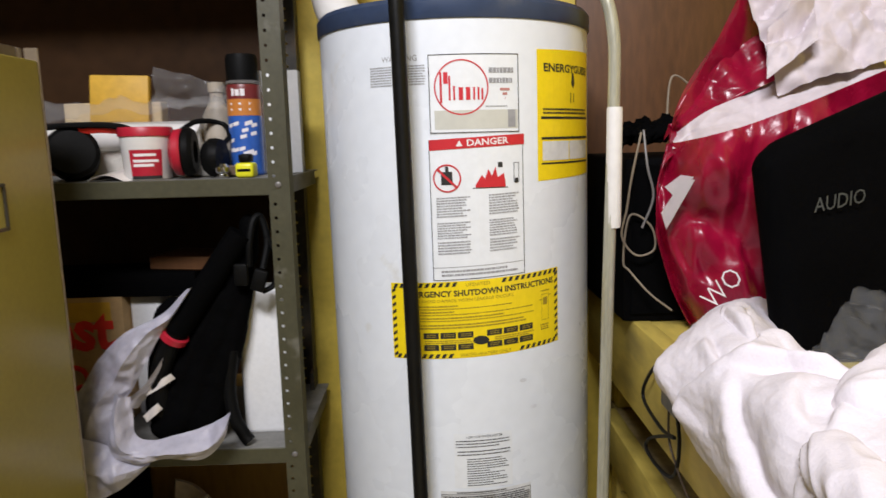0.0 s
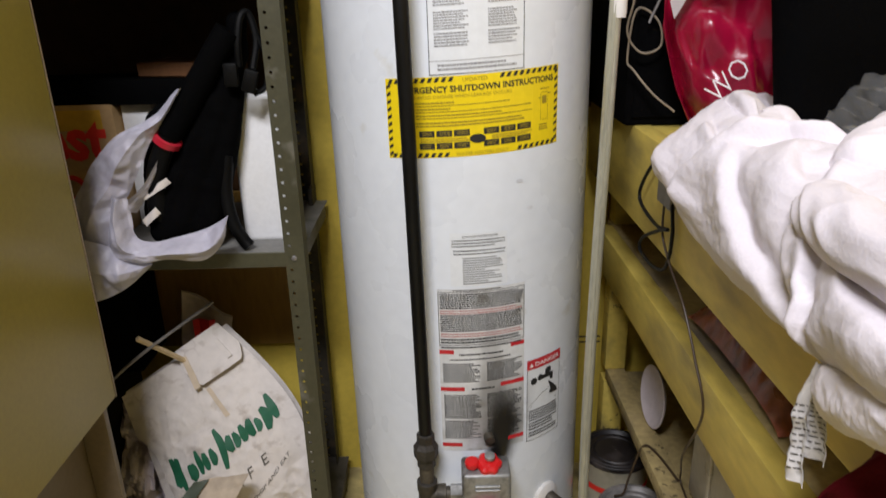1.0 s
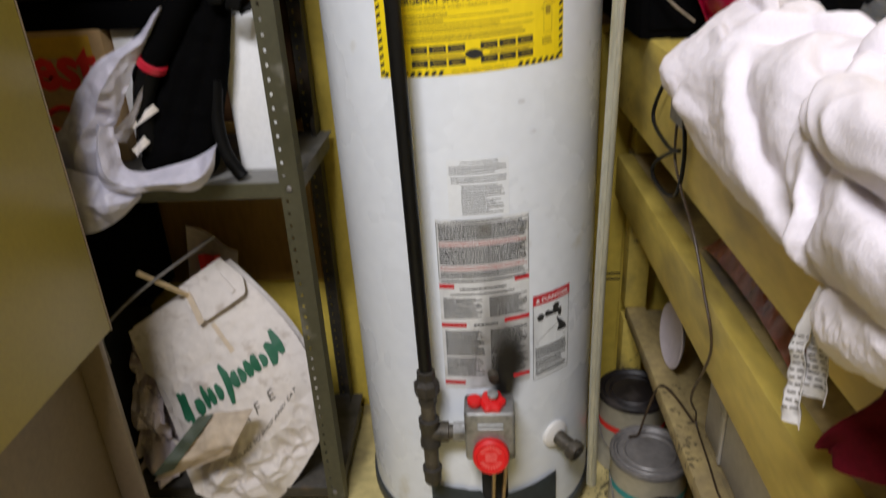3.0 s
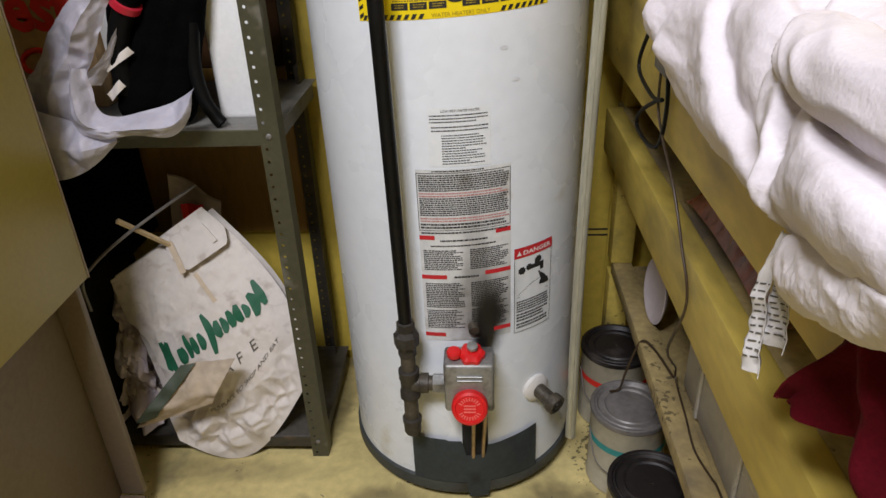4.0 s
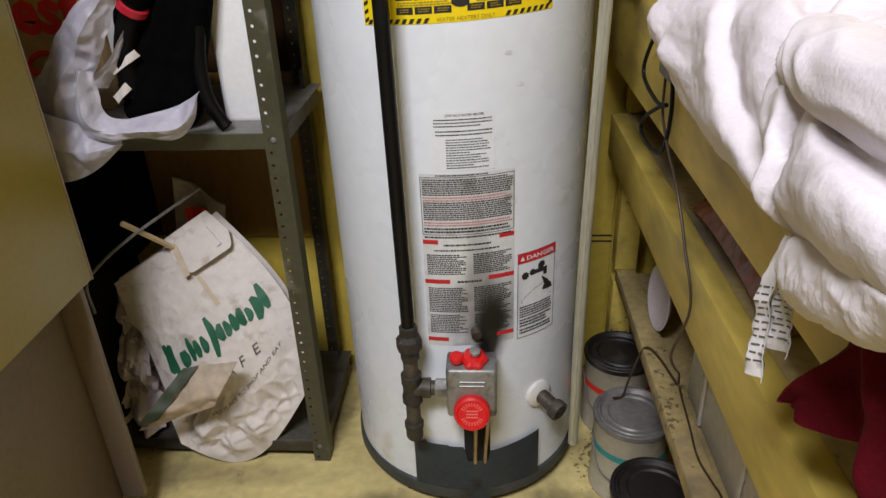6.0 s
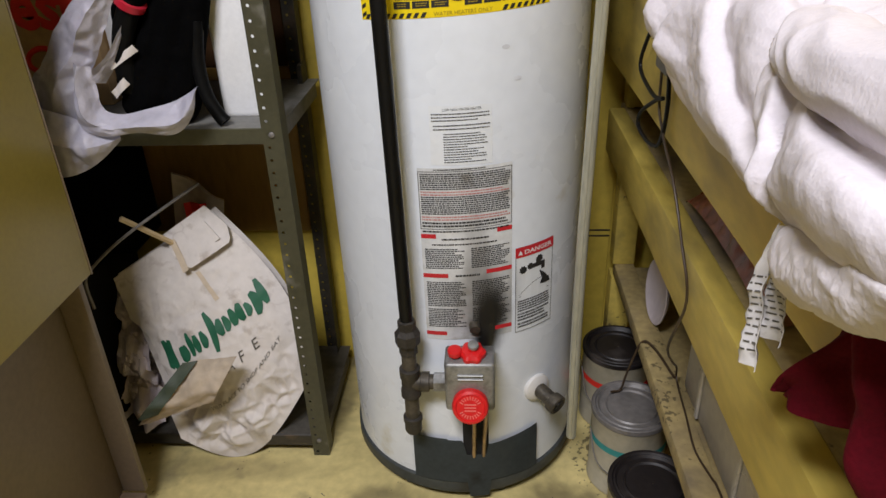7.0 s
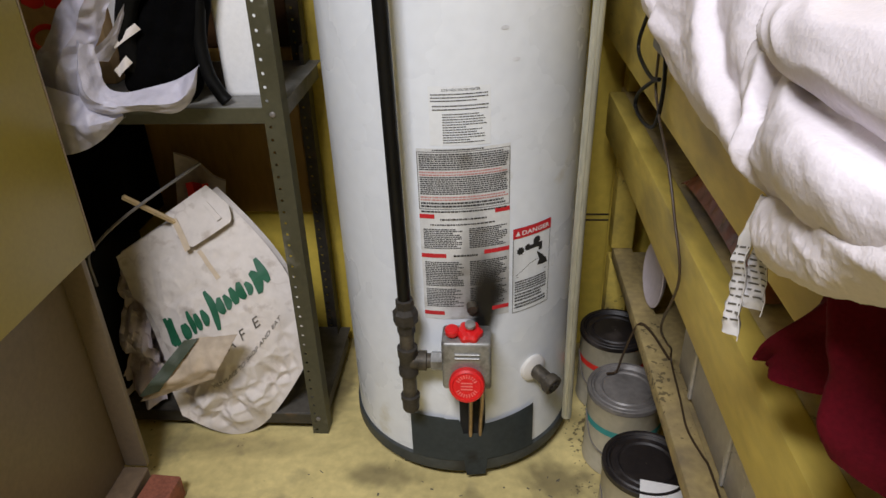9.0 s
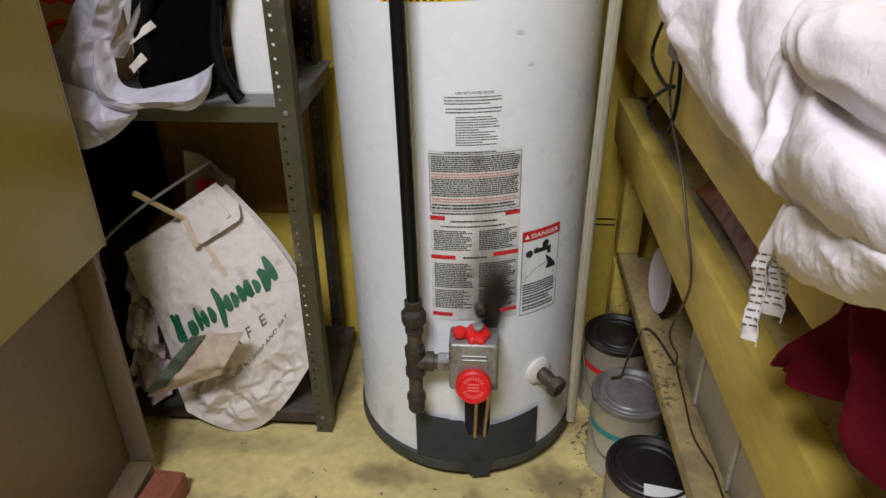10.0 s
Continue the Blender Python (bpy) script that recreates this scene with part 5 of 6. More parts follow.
def carrier_bag():
    """A thin white carrier bag, collapsed round what it holds, spilling over the shelf's lip."""
    c = thing("carrier_bag", (-0.60, -0.13, 0.806), "crumpled translucent white plastic carrier bag hanging over the shelf lip", "carrier bag")

    def rib(rows, seed, amount=0.03):
        pts = [curve_points(r, 14) for r in rows]
        nu, nv = len(pts[0]) - 1, 30

        def fn(u, v):
            i = min(nu, int(round(u * nu)))
            f = v * (len(pts) - 1)
            a = min(len(pts) - 2, int(f))
            p = pts[a][i].lerp(pts[a + 1][i], f - a)
            n = Vector((0.2, -1, 0.2))
            return p + n * (crumple(p, amount * 0.9, 7.0, seed) + facet(p, amount * 0.75, 13.0, seed + 3) - facet(p, amount * 0.35, 31.0, seed + 9) + crumple(Vector((u * 2.4, v * 0.9, 0)), amount * 0.5, 1.0, seed + 5))

        return patch(fn, nu, nv)

    # upright side wall of the bag, drawn up to a point
    part("side", rib([[(-0.775, -0.11, 0.80), (-0.768, -0.12, 0.904), (-0.738, -0.12, 0.935), (-0.694, -0.12, 1.000), (-0.639, -0.12, 1.049), (-0.569, -0.12, 1.082), (-0.518, -0.12, 1.130)],
                      [(-0.735, -0.17, 0.80), (-0.698, -0.160, 0.905), (-0.668, -0.155, 0.948), (-0.631, -0.155, 1.003), (-0.589, -0.150, 1.052), (-0.546, -0.14, 1.081), (-0.508, -0.128, 1.132)],
                      [(-0.660, -0.17, 0.82), (-0.655, -0.145, 0.905), (-0.632, -0.130, 0.943), (-0.603, -0.125, 0.994), (-0.573, -0.125, 1.042), (-0.553, -0.120, 1.069), (-0.508, -0.118, 1.132)]], 1.0, 0.022), M_PLASTIC, c, "thin white bag side", 50)
    # inner fold behind the mouth
    part("lining", rib([[(-0.66, -0.165, 0.915), (-0.607, -0.14, 0.951), (-0.563, -0.125, 1.012), (-0.524, -0.115, 1.072)],
                        [(-0.63, -0.12, 0.90), (-0.60, -0.11, 0.94), (-0.57, -0.10, 0.99), (-0.53, -0.10, 1.05)]], 2.0, 0.02), M_PLASTIC, c, "bag lining", 50)
    # open mouth rolled along the lip: down its left side, along the shelf, up to a peak
    part("mouth", rib([[(-0.640, -0.185, 0.955), (-0.652, -0.190, 0.898), (-0.655, -0.195, 0.846), (-0.615, -0.195, 0.826), (-0.551, -0.190, 0.830), (-0.490, -0.185, 0.824), (-0.452, -0.180, 0.858), (-0.441, -0.170, 0.900)],
                       [(-0.628, -0.200, 0.950), (-0.634, -0.210, 0.908), (-0.625, -0.220, 0.862), (-0.588, -0.215, 0.846), (-0.533, -0.210, 0.847), (-0.480, -0.200, 0.848), (-0.450, -0.190, 0.876), (-0.440, -0.172, 0.902)],
                       [(-0.616, -0.180, 0.945), (-0.614, -0.180, 0.905), (-0.612, -0.180, 0.872), (-0.583, -0.175, 0.859), (-0.538, -0.170, 0.866), (-0.494, -0.165, 0.876), (-0.466, -0.160, 0.888), (-0.443, -0.160, 0.902)]], 4.0, 0.022), M_PLASTIC, c, "rolled bag mouth", 40)
    # sagging belly over the edge
    part("belly", rib([[(-0.785, -0.15, 0.880), (-0.729, -0.175, 0.872), (-0.676, -0.180, 0.856), (-0.632, -0.180, 0.836), (-0.596, -0.180, 0.826)],
                       [(-0.785, -0.17, 0.822), (-0.722, -0.215, 0.824), (-0.665, -0.220, 0.812), (-0.620, -0.215, 0.814), (-0.582, -0.20, 0.824)],
                       [(-0.790, -0.17, 0.742), (-0.748, -0.195, 0.745), (-0.690, -0.195, 0.752), (-0.642, -0.195, 0.774), (-0.594, -0.19, 0.812)],
                       [(-0.785, -0.15, 0.750), (-0.745, -0.15, 0.754), (-0.690, -0.155, 0.760), (-0.645, -0.160, 0.780), (-0.600, -0.16, 0.810)]], 7.0, 0.026), M_PLASTIC, c, "sagging bag belly", 50)
    part("dot", lathe([(0.001, 0), (0.009, 0.001), (0.009, 0.003), (0.001, 0.004)], (-0.745, -0.190, 0.922), 14, pose(0, 0, 0, 90)), M_BLUECAP, c, "dark blue printed dot")


carrier_bag()


# ---- top shelf ----
def putty_tub():
    t = thing("putty_tub", (-0.585, -0.055, 1.3305), "small white plastic tub with a red lid and red label", "tub")
    c = (-0.583, -0.05, 1.3305)
    part("tub", lathe([(0.040, 0.0), (0.042, 0.003), (0.047, 0.082)], c, 40), M_TUBWHITE, t)
    part("lid", lathe([(0.047, 0.080), (0.0495, 0.081), (0.0495, 0.094), (0.0475, 0.0975), (0.044, 0.0975), (0.043, 0.094), (0.001, 0.094)], c, 40), M_CRIMSON, t, "red plastic lid")
    bm = bmesh.new()

    def side(x0, x1, z0, z1, out, into):
        def fn(u, v):
            z = z0 + (z1 - z0) * v
            r = 0.0405 + 0.006 * z / 0.08 + out
            a = (x0 + (x1 - x0) * u)
            return Vector((c[0] + r * math.sin(a), c[1] - r * math.cos(a), c[2] + z))
        return patch(fn, 10, 2, 0, into)

    lb = part("label", side(-0.35, 0.95, 0.008, 0.056, 0.0018, bm), M_CRIMSON, t, "red paper label")
    bm = bmesh.new()
    for z, a0, a1 in ((0.047, -0.15, 0.7), (0.036, -0.2, 0.8), (0.028, -0.2, 0.6)):
        side(a0, a1, z - 0.003, z + 0.002, 0.0026, bm)
    part("print", bm, M_WHITEPRINT, lb)
    part("base_stripe", side(-0.35, 0.95, 0.002, 0.008, 0.002, bmesh.new()), M_INK, t)


putty_tub()


def ear_defenders():
    e = thing("ear_defenders", (-0.50, -0.06, 1.3305), "pair of black ear defenders with red cups lying on the shelf", "ear defenders")
    m = pose(-0.515, -0.06, 1.38, 0, 90, 8)
    part("cup", lathe([(0.001, -0.018), (0.030, -0.018), (0.042, -0.010), (0.044, 0.0), (0.042, 0.004), (0.001, 0.005)], seg=32, m=m), M_CRIMSON, e, "red ear cup")
    part("cushion", lathe([(0.040, 0.004), (0.045, 0.008), (0.046, 0.018), (0.040, 0.026), (0.022, 0.026), (0.02, 0.012)], seg=32, m=m), M_BLACKRUB, e, "black foam cushion")
    m2 = pose(-0.455, -0.055, 1.368, 0, 90, -6)
    part("cup", lathe([(0.001, -0.018), (0.028, -0.016), (0.036, -0.006), (0.037, 0.004), (0.034, 0.016), (0.001, 0.018)], seg=32, m=m2), M_BLACKRUB, e, "dark ear cup")
    part("headband", tube([(-0.52, -0.05, 1.418), (-0.50, 0.0, 1.438), (-0.46, 0.03, 1.433), (-0.44, 0.0, 1.408), (-0.45, -0.05, 1.383)], 0.005, 8), M_BLACKRUB, e, "black headband")


ear_defenders()


def spray_can():
    s = thing("spray_can", (-0.412, 0.02, 1.3305), "aerosol can with black cap and red, orange and blue label", "spray can")
    c = (-0.412, 0.02, 1.3305)
    part("body", lathe([(0.030, 0.0), (0.0325, 0.003), (0.0325, 0.116)], c, 32), M_BLUE, s, "blue patterned lower label")
    part("orange_band", lathe([(0.0325, 0.1162), (0.0325, 0.148)], c, 32), M_ORANGE, s, "orange label band")
    part("red_band", lathe([(0.0325, 0.1482), (0.0325, 0.172), (0.031, 0.176)], c, 32), M_DKRED, s, "dark red label band")
    part("rim", lathe([(0.031, 0.1762), (0.033, 0.178), (0.033, 0.182), (0.030, 0.184)], c, 32), M_TIN, s)
    part("cap", lathe([(0.0305, 0.1842), (0.031, 0.225), (0.028, 0.234), (0.001, 0.236)], c, 32), M_BLACKRUB, s, "black plastic cap")
    bm = bmesh.new()

    def on_can(x, y):
        a = x / 0.0325
        return Vector((c[0] + 0.0331 * math.sin(a), c[1] - 0.0331 * math.cos(a), c[2] + y))

    for x0, x1, z0, z1 in ((-0.016, -0.010, 0.154, 0.168), (-0.008, 0.000, 0.154, 0.166), (0.002, 0.010, 0.154, 0.167)):
        bm.faces.new([bm.verts.new(on_can(x, z)) for x, z in ((x0, z0), (x1, z0), (x1, z1), (x0, z1))])
    part("print", bm, M_WHITEPRINT, s)
    bm = bmesh.new()
    rnd = random.Random(5)
    for k in range(16):
        x0, z0 = rnd.uniform(-0.03, 0.02), rnd.uniform(0.03, 0.102)
        vs = [bm.verts.new(on_can(x0 + dx, z0 + dz)) for dx, dz in ((0, 0), (0.012, 0.003), (0.012, 0.010), (0, 0.007))]
        bm.faces.new(vs)
    for z in (0.126, 0.137):
        vs = [bm.verts.new(on_can(x, z + dz)) for x, dz in ((-0.02, 0), (0.0, 0), (0.02, 0), (0.02, 0.004), (0.0, 0.004), (-0.02, 0.004))]
        bm.faces.new(vs)
    tagged(part("pattern", bm, M_WHITEPRINT, s), kind="stuff")


spray_can()


def tape_measure():
    t = thing("tape_measure", (-0.39, -0.075, 1.3305), "small bright yellow tape measure", "tape measure")
    part("case", box(-0.408, -0.374, -0.095, -0.055, 1.3306, 1.358, 0.006, 3), M_LIME, t)
    part("top", box(-0.402, -0.380, -0.090, -0.060, 1.3585, 1.374, 0.004, 2), M_BLACKRUB, t, "black top")
    part("stripe", box(-0.403, -0.379, -0.0958, -0.0945, 1.342, 1.347), M_BLACKRUB, t)


tape_measure()
solo("chrome_stopper", lathe([(0.010, 0), (0.012, 0.003), (0.009, 0.008), (0.013, 0.012), (0.014, 0.020), (0.009, 0.026), (0.001, 0.027)], (-0.437, -0.075, 1.3305), 24), M_CHROME, "small chromed bottle stopper lying on the shelf", "stopper")
solo("brown_dish", lathe([(0.02, 0), (0.032, 0.004), (0.038, 0.020), (0.034, 0.022), (0.02, 0.010), (0.001, 0.009)], (-0.425, -0.02, 1.3305), 28), M_PLANK, "small dark brown dish behind the stopper", "dish")
solo("flat_white_box", box(-0.402, -0.311, 0.062, 0.092, 1.3305, 1.538, 0.003, 2), M_WHITE, "flat white box standing on end beside the post", "box")
solo("beige_bottle", lathe([(0.028, 0), (0.03, 0.004), (0.03, 0.12), (0.014, 0.15), (0.014, 0.165), (0.017, 0.166), (0.017, 0.185), (0.001, 0.187)], (-0.475, 0.055, 1.3305), 28), M_BEIGE, "beige plastic bottle at the back of the shelf", "bottle")
e = solo("yellow_envelope", box(-0.752, -0.632, 0.06, 0.078, 1.432, 1.528, 0.004, 2, Matrix.Translation((-0.67, 0.07, 1.428)) @ pose(0, 0, 0, -6, 2, 0) @ Matrix.Translation((0.67, -0.07, -1.42))), M_ENVELOPE, "padded yellow packet standing on the parcels", "packet")
solo("wood_offcut", box(-0.80, -0.60, 0.085, 0.125, 1.3305, 1.483, 0.002, 1), M_BAMBOO, "pale timber offcut behind the packets", "offcut")


def clear_pack():
    c = thing("clear_blister_pack", (-0.60, 0.03, 1.3305), "clear plastic blister packaging lying across the shelf", "packaging")

    def fn(u, v):
        p = Vector((-0.80 + 0.36 * u, 0.03 - 0.05 * v, 1.408 + 0.06 * math.sin(2.4 * v) + 0.02 * u))
        return p + Vector((0, -0.3, 1)) * crumple(p, 0.03, 16.0, 9.0)

    part("film", patch(fn, 34, 14, 0.0008), M_CLEAR, c, "creased clear film", 70)

    def fn2(u, v):
        p = Vector((-0.60 + 0.15 * u, 0.05, 1.468 + (0.085 - 0.045 * u) * v))
        return p + Vector((0, -1, 0.2)) * crumple(p, 0.04, 18.0, 2.0)

    part("corner", patch(fn2, 18, 14, 0.0008), M_CLEAR, c, "upright corner of clear film", 70)
    part("tray", box(-0.78, -0.45, 0.00, 0.055, 1.3306, 1.384, 0.006, 2), M_BIN, c, "cloudy plastic tray")
    r = thing("paper_roll", (-0.64, 0.03, 1.413), "white roll of paper lying across the plastic packaging", "paper roll")
    along = pose(-0.800, 0.030, 1.4125, 0, 90, 3)
    part("roll", lathe([(0.013, 0.0), (0.028, 0.0), (0.0285, 0.003), (0.0285, 0.292), (0.028, 0.295), (0.013, 0.295), (0.013, 0.0)], seg=36, m=along, cap=False), M_TUBWHITE, r)
    part("core", lathe([(0.0128, 0.001), (0.0128, 0.2945), (0.010, 0.2945), (0.010, 0.001)], seg=24, m=along, cap=False), M_CARD, r, "brown card core")


clear_pack()


def headlamp():
    h = thing("rubber_mallet", (-0.73, -0.05, 1.3305), "black round rubber mallet head with a red collar", "mallet")
    part("head", lathe([(0.001, -0.045), (0.040, -0.045), (0.048, -0.036), (0.048, 0.036), (0.040, 0.045), (0.001, 0.045)], (-0.728, -0.04, 1.3795), 32, pose(0, 0, 0, 82, 0, 25)), M_BLACKRUB, h, "black rubber head")
    part("collar", tube([(-0.70, -0.06, 1.426), (-0.665, -0.055, 1.428), (-0.63, -0.04, 1.425)], 0.009, 10), M_REDPRINT, h, "red collar")
    part("strap", tube([(-0.79, -0.08, 1.428), (-0.70, -0.075, 1.434), (-0.62, -0.05, 1.428), (-0.60, -0.02, 1.398)], 0.006, 8), M_BLACKRUB, h, "black strap")


headlamp()
TOP_SHELF = ("putty_tub", "ear_defenders", "spray_can", "tape_measure", "chrome_stopper", "brown_dish", "beige_bottle", "wood_offcut", "rubber_mallet", "clear_blister_pack", "paper_roll", "flat_white_box")
for ob in [o for o in scene.objects if o.name in TOP_SHELF]:
    ob.location.x -= 0.013
solo("pale_leaflet", patch(lambda u, v: Vector((-0.69 + 0.10 * u, -0.10 + 0.12 * v, 1.3325 + 0.035 * v * u + 0.01 * math.sin(5 * u))), 8, 6, 0.0008), M_PAPERBAG, "creased pale leaflet lying on the shelf", "leaflet", smooth_angle=60)


# ---- paint cans on the floor ----
def paint_can(x, y, top, lidmat, bodymat, bandmat, label, turn=0):
    c = thing("paint_can", (x, y, 0), label, "paint can", "paint cans under the shelving")
    r = 0.0825
    h = top
    part("body", lathe([(r - 0.002, 0.0), (r, 0.003), (r, 0.008), (r - 0.0015, 0.011), (r - 0.0015, h - 0.016), (r, h - 0.013), (r, h - 0.006)], (x, y, 0), 48, cap=False), bodymat, c)
    part("rim", lathe([(r, h - 0.014), (r + 0.0015, h - 0.012), (r + 0.0015, h - 0.002), (r, h), (r - 0.006, h), (r - 0.009, h - 0.004)], (x, y, 0), 48, cap=False), M_TIN if lidmat is M_TIN else lidmat, c)
    part("lid", lathe([(r - 0.008, h - 0.004), (r - 0.012, h - 0.001), (r - 0.016, h - 0.006), (r - 0.026, h - 0.006), (r - 0.029, h - 0.003), (r - 0.033, h - 0.006), (0.001, h - 0.0055)], (x, y, 0), 48, cap=False), lidmat, c, "grimy pressed lid")
    if bandmat:
        part("label_band", lathe([(r - 0.0008, h * 0.60), (r - 0.0008, h * 0.60 + 0.016)], (x, y, 0), 48, cap=False), bandmat, c, "coloured band on the label")
    part("handle", tube([(x - r - 0.002, y - 0.01, h * 0.72), (x - r + 0.01, y - 0.06, h * 0.45), (x - 0.02, y - r - 0.006, h * 0.35), (x + 0.05, y - r + 0.006, h * 0.42)], 0.0016, 6), M_TIN, c, "thin wire handle")
    return c


paint_can(0.375, 0.045, 0.205, M_LID, M_CANLABEL, M_REDPRINT, "cream paint can with a grimy black lid and red band")
paint_can(0.368, -0.165, 0.200, M_TIN, M_CANLABEL, M_CANTEAL, "cream paint can with a dull tin lid and teal band")
paint_can(0.371, -0.375, 0.195, M_LID, M_CANLABEL, None, "paint can with a scuffed black lid")
solo("price_card", box(0.345, 0.42, -0.475, -0.425, 0.1925, 0.1945, 0.0006, 1, Matrix.Translation((0.38, -0.45, 0)) @ pose(0, 0, 0, 0, 0, -12) @ Matrix.Translation((-0.38, 0.45, 0))), M_WHITE, "white card lying on a paint can lid", "card")


# ---- on the timber shelving ----
def robe_sheet(s, q):
    """The robe's lie over the fascia's edge: s runs forwards along the edge, q from the hem up and over the top."""
    y = -0.14 - 1.06 * s
    e = 0.22 * max(0.0, (y + 0.44) / 0.30) ** 1.2
    hem = spline((1.048, 1.038, 1.026, 0.978, 0.966, 0.970, 0.984, 1.006, 1.03), s)
    x = spline((0.312, 0.277, 0.268, 0.290, 0.350, 0.45, 0.64), q)
    z = spline((hem + 0.012, hem + 0.002, (hem + 1.06) / 2 + 0.01, 1.084, 1.110, 1.112, 1.10), q)
    narrow = min(1.0, 0.42 + 0.58 * max(0.0, (s - 0.36) / 0.30))
    if x > 0.35:
        x = 0.35 + (x - 0.35) * narrow
    z -= 0.07 * (1 - narrow) * max(0.0, (q - 0.70) / 0.30) ** 2
    return Vector((x + e, y + 0.10 * e, z + 0.012 * math.sin(2.5 * s)))


def overlap(grid, line, side, rise, wide, tight=0.006):
    """Relief of one layer of cloth lying over the next along a line: steep at its lip, fading on the raised side."""
    pts = np.array([(p.x, p.y) for p in curve_points([(a * 1.06, b * 0.46, 0) for a, b in line], 6)])
    seg = pts[1:] - pts[:-1]
    length = np.maximum(np.hypot(seg[:, 0], seg[:, 1]), 1e-6)
    start = np.concatenate(([0.0], np.cumsum(length)[:-1]))
    total = length.sum()
    best = np.full(len(grid), 9.0)
    sign = np.zeros(len(grid))
    along = np.zeros(len(grid))
    for k in range(len(seg)):
        rel = grid - pts[k]
        t = np.clip((rel @ seg[k]) / length[k] ** 2, 0, 1)
        off = rel - t[:, None] * seg[k]
        d = np.hypot(off[:, 0], off[:, 1])
        near = d < best
        best = np.where(near, d, best)
        cross = seg[k][0] * rel[:, 1] - seg[k][1] * rel[:, 0]
        sign = np.where(near, np.sign(cross), sign)
        along = np.where(near, start[k] + t * length[k], along)
    fade = np.clip(np.minimum(along, total - along) / 0.035, 0, 1)
    fade = 0.15 + 0.85 * fade * fade * (3 - 2 * fade)
    lip = np.clip(best / tight, 0, 1)
    up = (lip * (2 - lip)) * 0.5 * (1 + np.cos(np.pi * np.clip(best / wide, 0, 1)))
    down = -0.55 * np.exp(-(best / (tight * 1.6)) ** 2)
    base = -0.55 * np.exp(-(best / (tight * 0.8)) ** 2)
    return rise * fade * np.where(sign * side > 0, up + base, down)


def swell(grid, s, q, ws, wq, rise, lean=0.0):
    """A broad soft bulge of the padding."""
    a, b = grid[:, 0] - s * 1.06, grid[:, 1] - q * 0.46
    c, d = math.cos(lean), math.sin(lean)
    return rise * np.exp(-((a * c + b * d) / ws) ** 2 - ((b * c - a * d) / wq) ** 2)


def white_robe():
    t = thing("white_robe", (0.38, -0.62, 1.046), "white fleece robe heaped on the top board, hanging down", "robe")
    nu, nv = 330, 170
    grid = np.array([(i / nu * 1.06, j / nv * 0.46) for i in range(nu + 1) for j in range(nv + 1)])
    h = np.zeros(len(grid))
    # collar under the first roll, the roll, the smooth panel, the narrow pleat, the broad front panel
    h += overlap(grid, ((0.360, 0.27), (0.365, 0.33), (0.370, 0.40), (0.395, 0.478), (0.408, 0.578), (0.380, 0.678), (0.375, 0.744), (0.40, 0.84)), -1, 0.0232, 0.075, 0.010)
    h += overlap(grid, ((0.435, 0.53), (0.450, 0.60), (0.462, 0.656), (0.483, 0.72), (0.50, 0.80)), 1, 0.0202, 0.050, 0.010)
    h += overlap(grid, ((0.455, 0.54), (0.467, 0.50), (0.500, 0.433), (0.525, 0.389), (0.558, 0.333), (0.608, 0.300), (0.650, 0.278), (0.69, 0.24)), -1, 0.0135, 0.085, 0.014)
    h += overlap(grid, ((0.628, 0.50), (0.612, 0.422), (0.625, 0.367), (0.650, 0.300), (0.683, 0.250), (0.705, 0.19)), 1, 0.0120, 0.075, 0.009)
    h += overlap(grid, ((0.645, 0.49), (0.675, 0.411), (0.683, 0.367), (0.700, 0.333), (0.706, 0.256), (0.722, 0.20)), -1, 0.0100, 0.035, 0.006)
    h += overlap(grid, ((0.705, 0.47), (0.725, 0.432), (0.745, 0.410), (0.785, 0.405), (0.84, 0.40), (0.95, 0.40)), -1, 0.0110, 0.06, 0.007)
    # small tucks in the collar and soft drag lines
    h += overlap(grid, ((0.262, 0.70), (0.30, 0.69), (0.345, 0.675)), 1, 0.0124, 0.035, 0.006)
    h += overlap(grid, ((0.255, 0.79), (0.31, 0.76), (0.365, 0.722)), -1, 0.0124, 0.035, 0.006)
    h += overlap(grid, ((0.31, 0.60), (0.35, 0.57), (0.390, 0.545)), -1, 0.0093, 0.035, 0.008)
    h += overlap(grid, ((0.505, 0.70), (0.535, 0.61), (0.585, 0.545)), -1, 0.0093, 0.05, 0.010)
    h += overlap(grid, ((0.545, 0.70), (0.57, 0.62), (0.600, 0.56)), 1, 0.0093, 0.05, 0.010)
    h += swell(grid, 0.28, 0.36, 0.06, 0.06, 0.016)
    h += swell(grid, 0.25, 0.74, 0.10, 0.07, 0.022)
    h += swell(grid, 0.46, 0.24, 0.09, 0.05, 0.006)
    h += swell(grid, 0.53, 0.53, 0.06, 0.07, 0.010)
    h += swell(grid, 0.79, 0.33, 0.11, 0.055, 0.030, 0.15)
    h += swell(grid, 0.90, 0.30, 0.12, 0.07, 0.014)
    verts = []
    for k in range(len(grid)):
        s, q = grid[k][0] / 1.06, grid[k][1] / 0.46
        p = robe_sheet(s, q)
        n = (robe_sheet(min(1, s + 0.01), q) - robe_sheet(max(0, s - 0.01), q)).cross(robe_sheet(s, min(1, q + 0.01)) - robe_sheet(s, max(0, q - 0.01))).normalized()
        w = Vector((grid[k][0], grid[k][1], 0.0))
        soft = 0.007 * noise.noise(w * 9.0) + 0.0040 * noise.noise(w * 24.0 + Vector((4, 0, 0))) + 0.0010 * noise.noise(w * 90.0)
        edge = min(1.0, q / 0.28)
        verts.append(p + n * ((h[k] + soft) * edge))
